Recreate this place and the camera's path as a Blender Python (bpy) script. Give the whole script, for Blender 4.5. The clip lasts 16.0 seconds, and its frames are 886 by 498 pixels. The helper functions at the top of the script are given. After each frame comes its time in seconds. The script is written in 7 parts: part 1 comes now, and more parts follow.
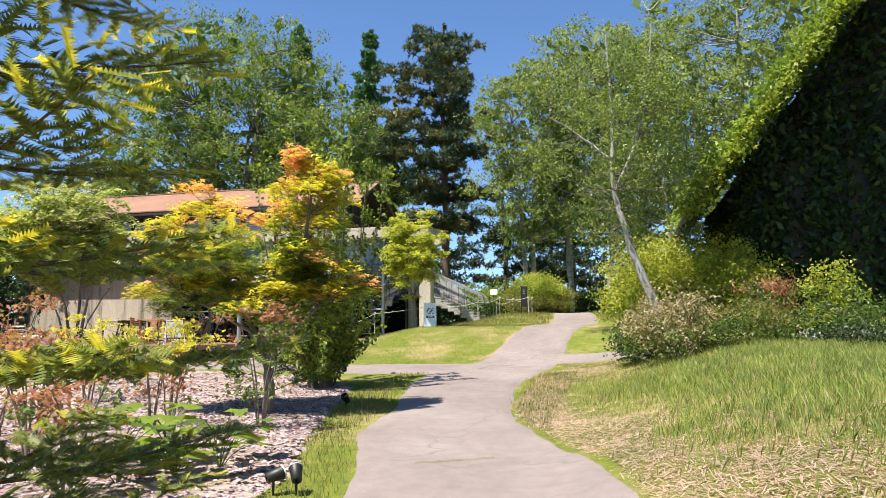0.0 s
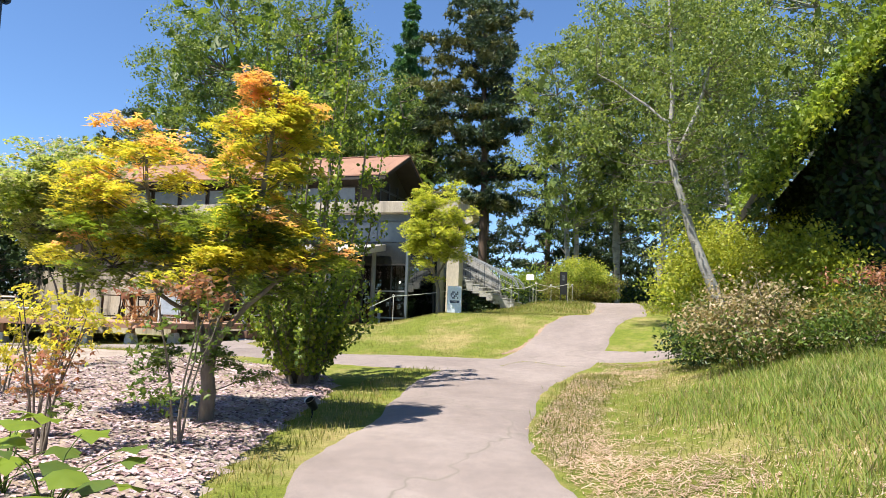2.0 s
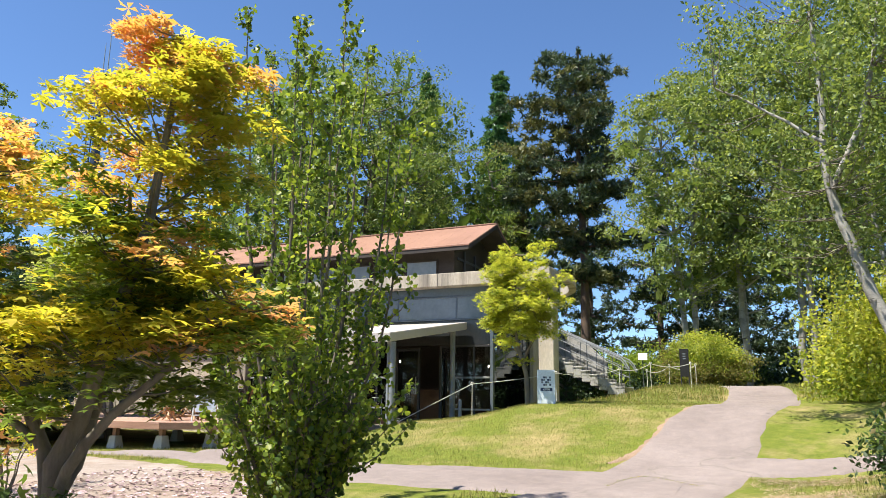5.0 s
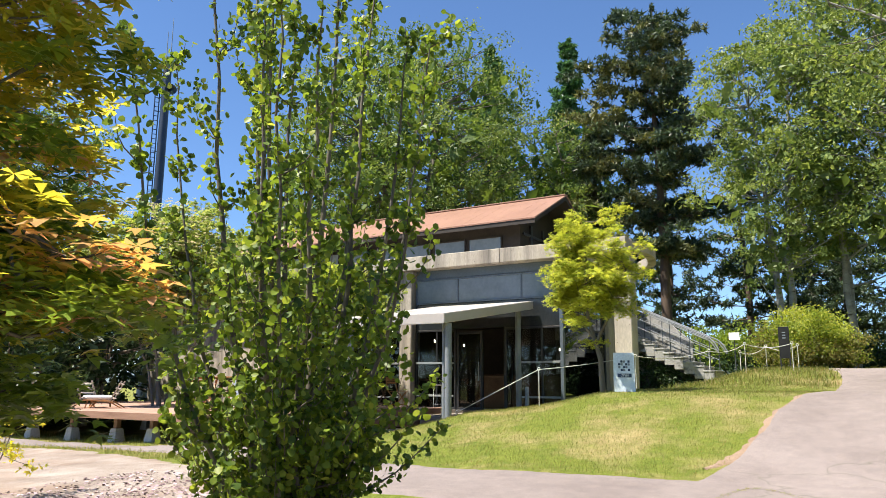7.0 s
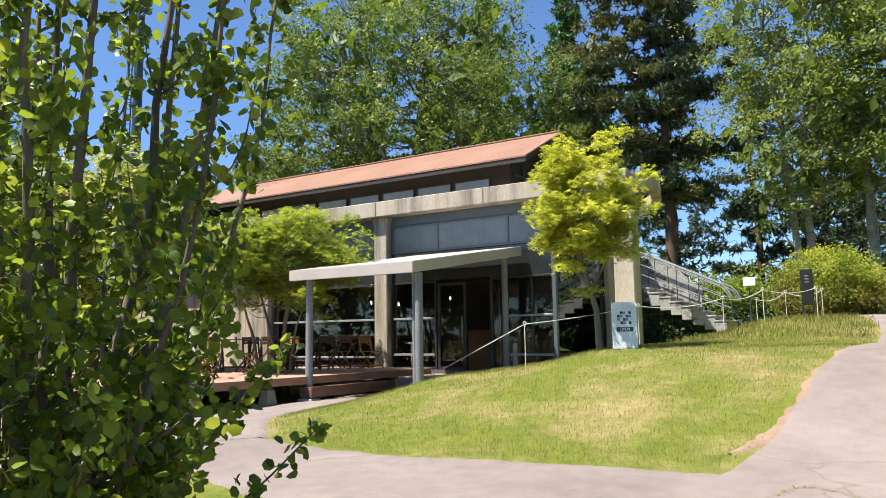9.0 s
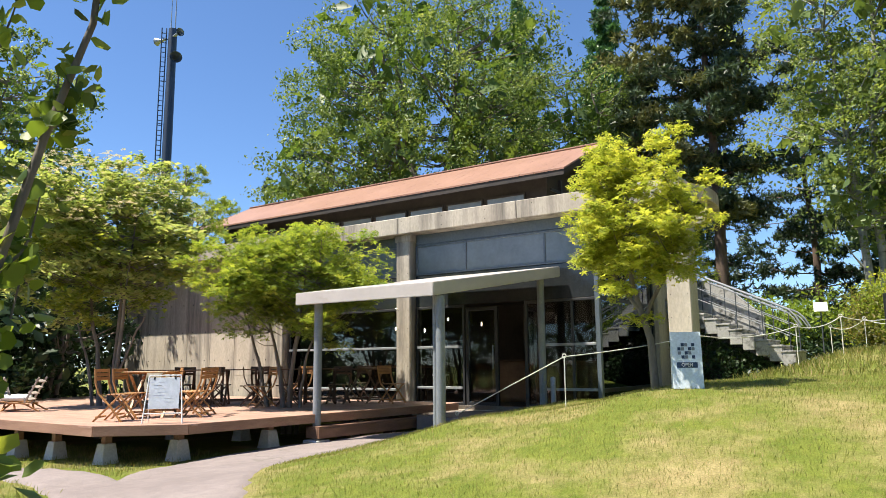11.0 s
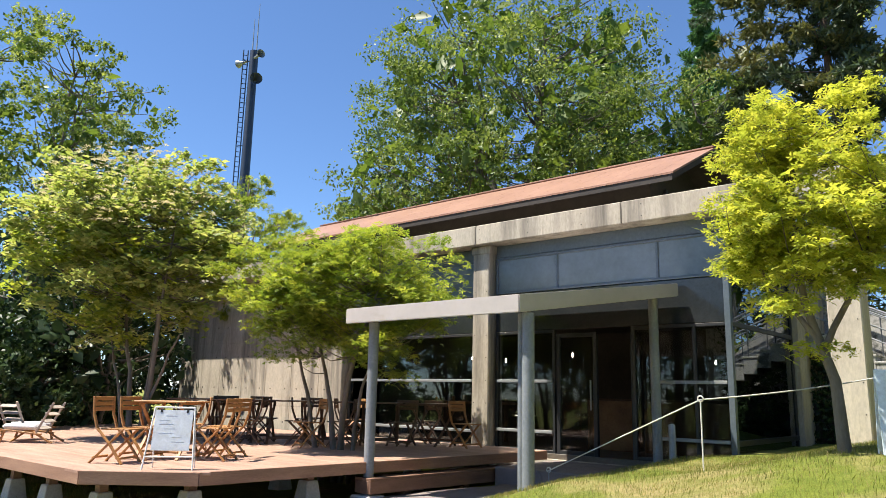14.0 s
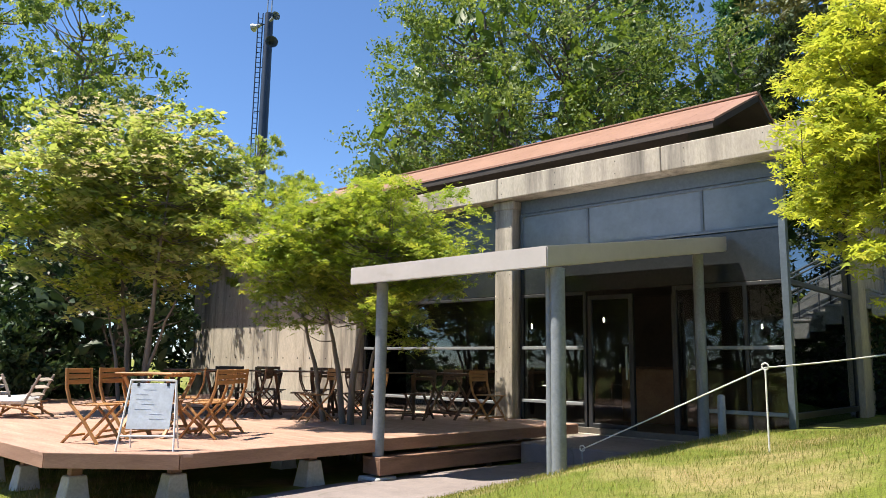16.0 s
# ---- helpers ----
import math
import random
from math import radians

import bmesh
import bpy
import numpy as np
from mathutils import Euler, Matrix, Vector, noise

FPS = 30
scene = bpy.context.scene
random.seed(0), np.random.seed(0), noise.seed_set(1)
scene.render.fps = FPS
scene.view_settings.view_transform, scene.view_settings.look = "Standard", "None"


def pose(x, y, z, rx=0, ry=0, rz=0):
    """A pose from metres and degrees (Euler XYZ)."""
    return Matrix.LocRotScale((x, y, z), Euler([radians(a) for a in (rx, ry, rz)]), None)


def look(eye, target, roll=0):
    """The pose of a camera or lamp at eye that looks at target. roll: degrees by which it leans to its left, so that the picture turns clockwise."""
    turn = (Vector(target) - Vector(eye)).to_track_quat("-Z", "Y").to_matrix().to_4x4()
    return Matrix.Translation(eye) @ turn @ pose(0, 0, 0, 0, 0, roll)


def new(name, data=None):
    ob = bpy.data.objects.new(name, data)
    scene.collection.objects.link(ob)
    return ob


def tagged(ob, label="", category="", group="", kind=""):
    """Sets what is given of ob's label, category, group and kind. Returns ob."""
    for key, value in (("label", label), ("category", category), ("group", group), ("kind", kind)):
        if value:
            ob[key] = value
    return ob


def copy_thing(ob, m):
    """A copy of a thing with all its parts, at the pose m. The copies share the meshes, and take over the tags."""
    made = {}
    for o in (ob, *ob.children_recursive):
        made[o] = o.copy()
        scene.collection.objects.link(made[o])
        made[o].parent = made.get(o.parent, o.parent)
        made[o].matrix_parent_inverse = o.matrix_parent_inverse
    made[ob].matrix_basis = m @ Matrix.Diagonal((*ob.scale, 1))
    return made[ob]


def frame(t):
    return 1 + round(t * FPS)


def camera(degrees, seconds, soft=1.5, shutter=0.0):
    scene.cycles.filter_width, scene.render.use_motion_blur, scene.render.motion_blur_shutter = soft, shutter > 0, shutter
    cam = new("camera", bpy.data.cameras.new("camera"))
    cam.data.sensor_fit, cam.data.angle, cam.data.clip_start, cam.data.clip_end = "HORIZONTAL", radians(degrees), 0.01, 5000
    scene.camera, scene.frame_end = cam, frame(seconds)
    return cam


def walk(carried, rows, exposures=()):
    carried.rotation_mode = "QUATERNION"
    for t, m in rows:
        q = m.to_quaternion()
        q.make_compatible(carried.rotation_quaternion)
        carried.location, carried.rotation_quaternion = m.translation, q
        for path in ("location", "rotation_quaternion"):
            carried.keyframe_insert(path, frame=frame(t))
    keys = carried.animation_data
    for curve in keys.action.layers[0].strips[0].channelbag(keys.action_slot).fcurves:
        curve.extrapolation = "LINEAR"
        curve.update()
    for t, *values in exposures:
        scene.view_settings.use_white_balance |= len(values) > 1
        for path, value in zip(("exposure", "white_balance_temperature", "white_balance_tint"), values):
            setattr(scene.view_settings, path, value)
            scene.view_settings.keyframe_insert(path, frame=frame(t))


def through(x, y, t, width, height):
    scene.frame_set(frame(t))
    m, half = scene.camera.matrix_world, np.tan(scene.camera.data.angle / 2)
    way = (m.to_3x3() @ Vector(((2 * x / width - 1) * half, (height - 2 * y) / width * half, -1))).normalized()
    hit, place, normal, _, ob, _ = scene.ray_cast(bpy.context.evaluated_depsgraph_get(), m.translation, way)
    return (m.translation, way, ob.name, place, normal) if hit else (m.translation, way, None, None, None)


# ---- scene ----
cam = camera(62.6, 16.0, soft=0.8)
PATH = [
    (0, (1.72, -0.18, 1.667), (1.254, 1.751, 1.899), -0.3),
    (0.5, (1.694, 0.558, 1.63), (1.035, 2.438, 1.814), 0.6),
    (1, (1.683, 1.21, 1.638), (1.038, 3.094, 1.829), 0.8),
    (1.5, (1.65, 1.808, 1.668), (0.974, 3.685, 1.811), 1.3),
    (2, (1.559, 2.426, 1.73), (0.974, 4.329, 1.92), 1.8),
    (2.5, (1.445, 2.976, 1.766), (0.808, 4.847, 2.073), 1.3),
    (3, (1.289, 3.605, 1.824), (0.655, 5.472, 2.161), 1.6),
    (3.5, (1.158, 4.222, 1.853), (0.496, 6.073, 2.221), 0.9),
    (4, (1.065, 4.801, 1.876), (0.416, 6.666, 2.191), 1.1),
    (4.5, (1.036, 5.4, 1.915), (0.369, 7.244, 2.308), 0.8),
    (5, (0.938, 5.96, 1.904), (0.095, 7.726, 2.314), 0.8),
    (7.5, (0.19, 8.415, 2.041), (-0.837, 10.096, 2.386), 0.2),
    (8, (0.013, 9.077, 2.065), (-0.982, 10.787, 2.361), -0.7),
    (10.5, (-0.837, 11.315, 2.191), (-1.955, 12.959, 2.405), -0.8),
    (11, (-1.088, 11.735, 2.244), (-2.207, 13.364, 2.552), -0.5),
    (11.5, (-1.389, 12.175, 2.264), (-2.621, 13.681, 2.725), -0.6),
    (12, (-1.657, 12.63, 2.288), (-2.896, 14.145, 2.701), 0.2),
    (12.5, (-1.941, 13.023, 2.286), (-3.205, 14.514, 2.707), -0.1),
    (13, (-2.27, 13.379, 2.307), (-3.586, 14.838, 2.682), 0.8),
    (13.5, (-2.458, 13.622, 2.305), (-3.733, 15.109, 2.708), 0.8),
    (14, (-2.686, 13.879, 2.311), (-3.971, 15.361, 2.702), 1.3),
    (14.5, (-2.89, 14.095, 2.309), (-4.177, 15.576, 2.698), 2.1),
    (15, (-3.054, 14.361, 2.295), (-4.34, 15.853, 2.641), 0.9),
    (15.5, (-3.203, 14.642, 2.317), (-4.538, 16.097, 2.636), 0.8),
    (16, (-3.417, 14.885, 2.319), (-4.761, 16.334, 2.626), 0.9),
]
walk(cam, [(t, look(eye, target, roll)) for t, eye, target, roll in PATH])

# ---------------------------------------------------------------- world, sun
SUN_DIR = Vector((-0.29, -0.33, 0.90)).normalized()      # towards the sun
world = bpy.data.worlds.new("world")
scene.world = world
world.use_nodes = True
wn = world.node_tree
wn.nodes.clear()
sky = wn.nodes.new("ShaderNodeTexSky")
sky.sky_type = 'NISHITA'
sky.sun_disc = False
sky.sun_elevation = math.asin(SUN_DIR.z)
sky.sun_rotation = math.atan2(SUN_DIR.x, SUN_DIR.y)
sky.altitude = 900
sky.air_density = 1.0
sky.dust_density = 0.0
sky.ozone_density = 9.0
bg = wn.nodes.new("ShaderNodeBackground")
bg.inputs["Strength"].default_value = 0.09
wo = wn.nodes.new("ShaderNodeOutputWorld")
wn.links.new(sky.outputs[0], bg.inputs[0])
wn.links.new(bg.outputs[0], wo.inputs[0])

sun = new("sun", bpy.data.lights.new("sun", 'SUN'))
sun.data.energy = 5.0
sun.data.angle = radians(0.53)
sun.data.color = (1.0, 0.93, 0.80)
sun.matrix_world = look((SUN_DIR * 40)[:], (0, 0, 0))
scene.view_settings.exposure = 1.12


# ---------------------------------------------------------------- materials
def material(name):
    m = bpy.data.materials.new(name)
    m.use_nodes = True
    nt = m.node_tree
    nt.nodes.clear()
    out = nt.nodes.new("ShaderNodeOutputMaterial")
    b = nt.nodes.new("ShaderNodeBsdfPrincipled")
    nt.links.new(b.outputs[0], out.inputs[0])
    return m, nt, b, out


def ramp(nt, src, stops):
    r = nt.nodes.new("ShaderNodeValToRGB")
    while len(r.color_ramp.elements) < len(stops):
        r.color_ramp.elements.new(0.5)
    for e, (p, c) in zip(r.color_ramp.elements, stops):
        e.position = p
        e.color = (*c, 1)
    nt.links.new(src, r.inputs[0])
    return r.outputs[0]


def coords(nt, scale=(1, 1, 1)):
    tc = nt.nodes.new("ShaderNodeNewGeometry")
    mp = nt.nodes.new("ShaderNodeMapping")
    mp.inputs["Scale"].default_value = scale
    nt.links.new(tc.outputs["Position"], mp.inputs[0])
    return mp.outputs[0]


def noise_of(nt, vec, scale, detail=4, rough=0.6):
    n = nt.nodes.new("ShaderNodeTexNoise")
    n.inputs["Scale"].default_value = scale
    n.inputs["Detail"].default_value = detail
    n.inputs["Roughness"].default_value = rough
    nt.links.new(vec, n.inputs["Vector"])
    return n.outputs["Fac"]


def mixed(nt, fac, a, b, mode='MIX'):
    x = nt.nodes.new("ShaderNodeMix")
    x.data_type, x.blend_type = 'RGBA', mode
    x.clamp_factor = True
    for sock, val in ((x.inputs[0], fac), (x.inputs[6], a), (x.inputs[7], b)):
        if isinstance(val, (int, float)):
            sock.default_value = val
        elif isinstance(val, tuple):
            sock.default_value = (*val, 1)
        else:
            nt.links.new(val, sock)
    return x.outputs[2]


def bumped(nt, b, height, strength, distance=0.02):
    bu = nt.nodes.new("ShaderNodeBump")
    bu.inputs["Strength"].default_value = strength
    bu.inputs["Distance"].default_value = distance
    nt.links.new(height, bu.inputs["Height"])
    nt.links.new(bu.outputs[0], b.inputs["Normal"])


def surface(name, dark, light, coarse=1.0, fine=20.0, rough=0.8, bump=0.3, scale=(1, 1, 1), stain=None, metal=0.0, depth=0.01, spec=0.5, grain=0.24):
    """A plain weathered surface: colour varies at a coarse and a fine scale."""
    m, nt, b, out = material(name)
    v = coords(nt, scale)
    n1, n2 = noise_of(nt, v, coarse, 5), noise_of(nt, v, fine, 4, 0.7)
    c1 = ramp(nt, n1, [(0.3, dark), (0.7, light)])
    c2 = ramp(nt, n2, [(0.25, (1 - grain * 1.15,) * 3), (0.75, (1 + grain * 0.75,) * 3)])
    col = mixed(nt, 0.85, c1, c2, 'MULTIPLY')
    if stain:
        s = ramp(nt, noise_of(nt, coords(nt, stain[1]), 1.0, 6, 0.65), [(stain[2], (0, 0, 0)), (stain[3], (1, 1, 1))])
        col = mixed(nt, s, col, stain[0])
    nt.links.new(col, b.inputs["Base Color"])
    b.inputs["Roughness"].default_value = rough
    b.inputs["Metallic"].default_value = metal
    b.inputs["Specular IOR Level"].default_value = spec
    if bump:
        bumped(nt, b, n2, bump, depth)
    return m


def leafy(name, stops, through=0.45, rough=0.45, pale=(1, 1, 1)):
    """Leaves: each one its own tint, light shining through."""
    m, nt, b, out = material(name)
    geo = nt.nodes.new("ShaderNodeNewGeometry")
    stops = [(p, (c[0] * 1.08, c[1] * 0.97, c[2] * 1.3 + 0.004)) for p, c in stops]
    col = ramp(nt, geo.outputs["Random Per Island"], stops)
    patch = ramp(nt, noise_of(nt, coords(nt), 1.3, 3), [(0.3, (0.75, 0.78, 0.75)), (0.7, (1.15, 1.12, 1.05))])
    col = mixed(nt, 1.0, col, patch, 'MULTIPLY')
    nt.links.new(col, b.inputs["Base Color"])
    b.inputs["Roughness"].default_value = rough
    b.inputs["Specular IOR Level"].default_value = 0.35
    tr = nt.nodes.new("ShaderNodeBsdfTranslucent")
    nt.links.new(mixed(nt, 1.0, col, (1.25, 1.2, 0.7), 'MULTIPLY'), tr.inputs[0])
    mx = nt.nodes.new("ShaderNodeMixShader")
    mx.inputs[0].default_value = through
    nt.links.new(b.outputs[0], mx.inputs[1])
    nt.links.new(tr.outputs[0], mx.inputs[2])
    nt.links.new(mx.outputs[0], out.inputs[0])
    return m


CONCRETE = surface("concrete", (0.37, 0.32, 0.26), (0.58, 0.515, 0.425), 0.9, 30, 0.85, 0.25, (1, 1, 0.35),
                   ((0.12, 0.105, 0.09), (2.2, 2.2, 0.16), 0.48, 0.70))
CONCRETE_RAW = surface("stair_concrete", (0.30, 0.295, 0.28), (0.54, 0.53, 0.51), 3.0, 40, 0.9, 0.5, (1, 1, 1),
                       ((0.10, 0.10, 0.09), (3, 3, 3), 0.5, 0.62))
BARK = surface("bark", (0.10, 0.082, 0.065), (0.22, 0.19, 0.155), 4, 40, 0.9, 0.7, (1, 1, 0.3))
BARK_PALE = surface("pale_birch_bark", (0.20, 0.19, 0.175), (0.38, 0.37, 0.345), 2, 30, 0.8, 0.4, (1, 1, 2.5),
                    ((0.07, 0.06, 0.05), (2.5, 2.5, 9), 0.58, 0.64))
BARK_PINE = surface("pine_bark", (0.07, 0.05, 0.04), (0.17, 0.115, 0.085), 3, 30, 0.95, 0.8, (1, 1, 0.4))
DECK_WOOD = surface("deck_boards", (0.32, 0.185, 0.135), (0.45, 0.285, 0.215), 1.2, 24, 0.75, 0.25, (1, 6, 1))
DECK_DARK = surface("deck_fascia", (0.24, 0.13, 0.085), (0.36, 0.21, 0.14), 1.5, 20, 0.7, 0.25, (1, 1, 6))
TEAK = surface("oiled_teak", (0.30, 0.135, 0.045), (0.47, 0.24, 0.085), 3, 40, 0.5, 0.2, (1, 1, 5))
TEAK_DARK = surface("dark_stained_wood", (0.075, 0.038, 0.022), (0.14, 0.075, 0.042), 3, 40, 0.55, 0.2, (1, 1, 5))
GREY_WOOD = surface("weathered_grey_wood", (0.30, 0.25, 0.21), (0.46, 0.40, 0.35), 3, 40, 0.8, 0.3, (1, 1, 5))
ROOF_SHEET = surface("brown_roof_sheet", (0.26, 0.135, 0.09), (0.33, 0.18, 0.125), 0.6, 14, 0.5, 0.1)
# dark timber; on the ivy house its darkness stands for deep shade
SOFFIT = surface("dark_brown_timber_and_shaded_wall", (0.020, 0.016, 0.014), (0.045, 0.034, 0.028), 2, 20, 0.7, 0.2)
STEEL_GREY = surface("grey_painted_steel", (0.17, 0.19, 0.215), (0.24, 0.26, 0.285), 2, 30, 0.5, 0.08)
CANOPY_MAT = surface("canopy_grey_sheet", (0.40, 0.365, 0.345), (0.48, 0.44, 0.42), 0.7, 9, 0.5, 0.02, stain=((0.34, 0.29, 0.24), (1.2, 1.2, 3), 0.62, 0.8), grain=0.06)
# darker copy of the fascia wood: the canopy's shade put into the colour
STEP_WOOD_SHADED = surface("shaded_step_boards", (0.15, 0.08, 0.052), (0.24, 0.135, 0.09), 1.5, 20, 0.7, 0.25, (6, 1, 6))
PANEL_BLUE = surface("frosted_blue_grey_glazing", (0.15, 0.18, 0.20), (0.20, 0.23, 0.25), 0.4, 3, 0.2, 0.0)
SPANDREL = surface("dark_spandrel_glass", (0.020, 0.024, 0.028), (0.035, 0.040, 0.045), 1, 20, 0.12, 0.02)
FRAME_BLUE = surface("blue_grey_frame", (0.085, 0.11, 0.135), (0.13, 0.155, 0.18), 1, 20, 0.4, 0.05)
DARK_FRAME = surface("dark_window_frame", (0.018, 0.019, 0.021), (0.035, 0.036, 0.04), 2, 20, 0.45, 0.05)
RAIL_GREY = surface("grey_steel_bar", (0.26, 0.275, 0.29), (0.36, 0.375, 0.39), 2, 20, 0.45, 0.03, metal=0.3)
RAIL_DARK = surface("dark_steel_rail", (0.045, 0.055, 0.065), (0.09, 0.10, 0.115), 2, 20, 0.5, 0.03)
ROPE = surface("white_rope", (0.62, 0.60, 0.55), (0.78, 0.76, 0.72), 8, 90, 0.9, 0.4)
WHITE_PAINT = surface("white_paint", (0.70, 0.70, 0.70), (0.80, 0.80, 0.80), 2, 30, 0.5, 0.03)
SIGN_PALE = surface("pale_blue_sign_face", (0.62, 0.70, 0.78), (0.74, 0.81, 0.88), 2, 30, 0.4, 0.02)
BOARD_FACE = surface("white_board_face", (0.56, 0.60, 0.66), (0.66, 0.70, 0.76), 2, 12, 0.3, 0.02)
NAVY = surface("navy_print", (0.012, 0.03, 0.075), (0.02, 0.045, 0.10), 3, 30, 0.5, 0)
GREY_PRINT = surface("grey_print", (0.16, 0.19, 0.23), (0.28, 0.31, 0.35), 3, 30, 0.5, 0)
STEEL_PALE = surface("faint_grey_writing", (0.48, 0.52, 0.58), (0.58, 0.62, 0.68), 3, 30, 0.5, 0)
BLACK = surface("black_paint", (0.010, 0.010, 0.011), (0.022, 0.022, 0.024), 3, 30, 0.5, 0.03)
PIER = surface("precast_concrete", (0.46, 0.46, 0.45), (0.62, 0.62, 0.61), 2, 30, 0.9, 0.2)
FABRIC = surface("white_cushion", (0.60, 0.60, 0.61), (0.74, 0.74, 0.75), 4, 60, 0.95, 0.2)
# room walls and ceiling near black: indoor dimness put into the colour
INTERIOR = surface("dim_interior_wall", (0.045, 0.035, 0.028), (0.085, 0.066, 0.052), 1, 10, 0.8, 0.1)
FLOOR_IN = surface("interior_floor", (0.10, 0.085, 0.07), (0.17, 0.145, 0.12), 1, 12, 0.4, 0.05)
COUNTER = surface("counter_wood", (0.20, 0.10, 0.05), (0.32, 0.175, 0.09), 2, 24, 0.5, 0.1)
STONE = surface("grey_stone", (0.16, 0.15, 0.14), (0.34, 0.32, 0.30), 3, 22, 0.95, 0.8)
HILL = surface("hazed_far_hill", (0.10, 0.15, 0.17), (0.15, 0.20, 0.22), 0.02, 0.2, 1.0, 0)
MAST_BLUE = surface("dark_blue_steel", (0.016, 0.03, 0.065), (0.035, 0.055, 0.10), 0.5, 8, 0.5, 0.02)

LEAF_GREEN = leafy("green_leaves", [(0, (0.06, 0.12, 0.018)), (0.5, (0.10, 0.18, 0.026)), (1, (0.16, 0.25, 0.04))])
LEAF_MID = leafy("bright_green_leaves", [(0, (0.11, 0.19, 0.018)), (0.5, (0.18, 0.29, 0.026)), (1, (0.27, 0.39, 0.04))])
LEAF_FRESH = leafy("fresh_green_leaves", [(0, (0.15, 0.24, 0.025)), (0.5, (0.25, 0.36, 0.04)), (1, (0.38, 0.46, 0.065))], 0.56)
LEAF_LIME = leafy("lime_leaves", [(0, (0.25, 0.35, 0.04)), (0.5, (0.40, 0.49, 0.06)), (1, (0.54, 0.59, 0.09))], 0.58)
LEAF_PALE = leafy("pale_green_leaves", [(0, (0.22, 0.33, 0.07)), (0.5, (0.33, 0.44, 0.11)), (1, (0.46, 0.53, 0.18))], 0.5)
LEAF_YELLOW = leafy("yellow_leaves", [(0, (0.30, 0.37, 0.03)), (0.5, (0.47, 0.49, 0.045)), (1, (0.62, 0.57, 0.07))], 0.58)
LEAF_ORANGE = leafy("orange_leaves", [(0, (0.62, 0.50, 0.10)), (0.5, (0.66, 0.45, 0.14)), (1, (0.68, 0.38, 0.19))], 0.55)
LEAF_RED = leafy("reddish_leaves", [(0, (0.20, 0.16, 0.045)), (0.5, (0.32, 0.17, 0.075)), (1, (0.42, 0.20, 0.11))])
# evergreen leaves; also the ivy house creeper with shade put into its colour
LEAF_DARK = leafy("evergreen_and_shaded_leaves", [(0, (0.018, 0.045, 0.012)), (0.6, (0.035, 0.075, 0.018)), (1, (0.06, 0.11, 0.028))], 0.25)
LEAF_BIRCH = leafy("birch_leaves", [(0, (0.13, 0.205, 0.04)), (0.5, (0.21, 0.305, 0.06)), (1, (0.31, 0.40, 0.10))], 0.5)
LEAF_OLIVE = leafy("olive_leaves", [(0, (0.10, 0.13, 0.025)), (0.5, (0.18, 0.20, 0.04)), (1, (0.28, 0.25, 0.06))])
LEAF_DRY = leafy("dry_shrub_leaves", [(0, (0.17, 0.21, 0.06)), (0.5, (0.33, 0.31, 0.13)), (1, (0.50, 0.42, 0.24))], 0.35)
NEEDLE = leafy("dark_needles", [(0, (0.034, 0.058, 0.022)), (0.6, (0.050, 0.092, 0.036)), (1, (0.086, 0.138, 0.050))], 0.25)
NEEDLE_OLIVE = leafy("olive_needles", [(0, (0.080, 0.108, 0.030)), (0.6, (0.135, 0.165, 0.046)), (1, (0.20, 0.215, 0.066))], 0.25)
LEAF_WOOD = leafy("woodland_leaves", [(0, (0.085, 0.15, 0.03)), (0.5, (0.14, 0.225, 0.045)), (1, (0.21, 0.30, 0.07))], 0.42)
NEEDLE_FIR = leafy("fir_needles", [(0, (0.12, 0.18, 0.035)), (0.7, (0.22, 0.29, 0.055)), (1, (0.33, 0.38, 0.07))], 0.5)
NEEDLE_TIP = leafy("fresh_fir_shoots", [(0, (0.34, 0.38, 0.03)), (1, (0.56, 0.54, 0.06))], 0.5)
LEAF_LARCH = leafy("larch_needles", [(0, (0.04, 0.12, 0.03)), (0.6, (0.065, 0.17, 0.045)), (1, (0.10, 0.23, 0.06))], 0.3)
BLOSSOM = leafy("cream_blossom", [(0, (0.50, 0.50, 0.30)), (1, (0.68, 0.66, 0.48))], 0.3)
GRASS_BLADE = leafy("grass_blades", [(0, (0.12, 0.175, 0.03)), (0.5, (0.215, 0.265, 0.05)), (0.85, (0.31, 0.31, 0.09)), (1, (0.46, 0.38, 0.19))], 0.5, 0.6)
MEADOW_BLADE = leafy("meadow_grass", [(0, (0.21, 0.34, 0.06)), (0.5, (0.33, 0.47, 0.10)), (0.85, (0.46, 0.52, 0.16)), (1, (0.62, 0.57, 0.29))], 0.6, 0.6)
DRY_BLADE = leafy("dry_grass", [(0, (0.30, 0.235, 0.13)), (0.5, (0.46, 0.375, 0.225)), (1, (0.60, 0.51, 0.34))], 0.3, 0.8)
CHIP = leafy("wood_chips", [(0, (0.16, 0.115, 0.085)), (0.5, (0.34, 0.265, 0.215)), (1, (0.56, 0.485, 0.42))], 0.0, 0.9)


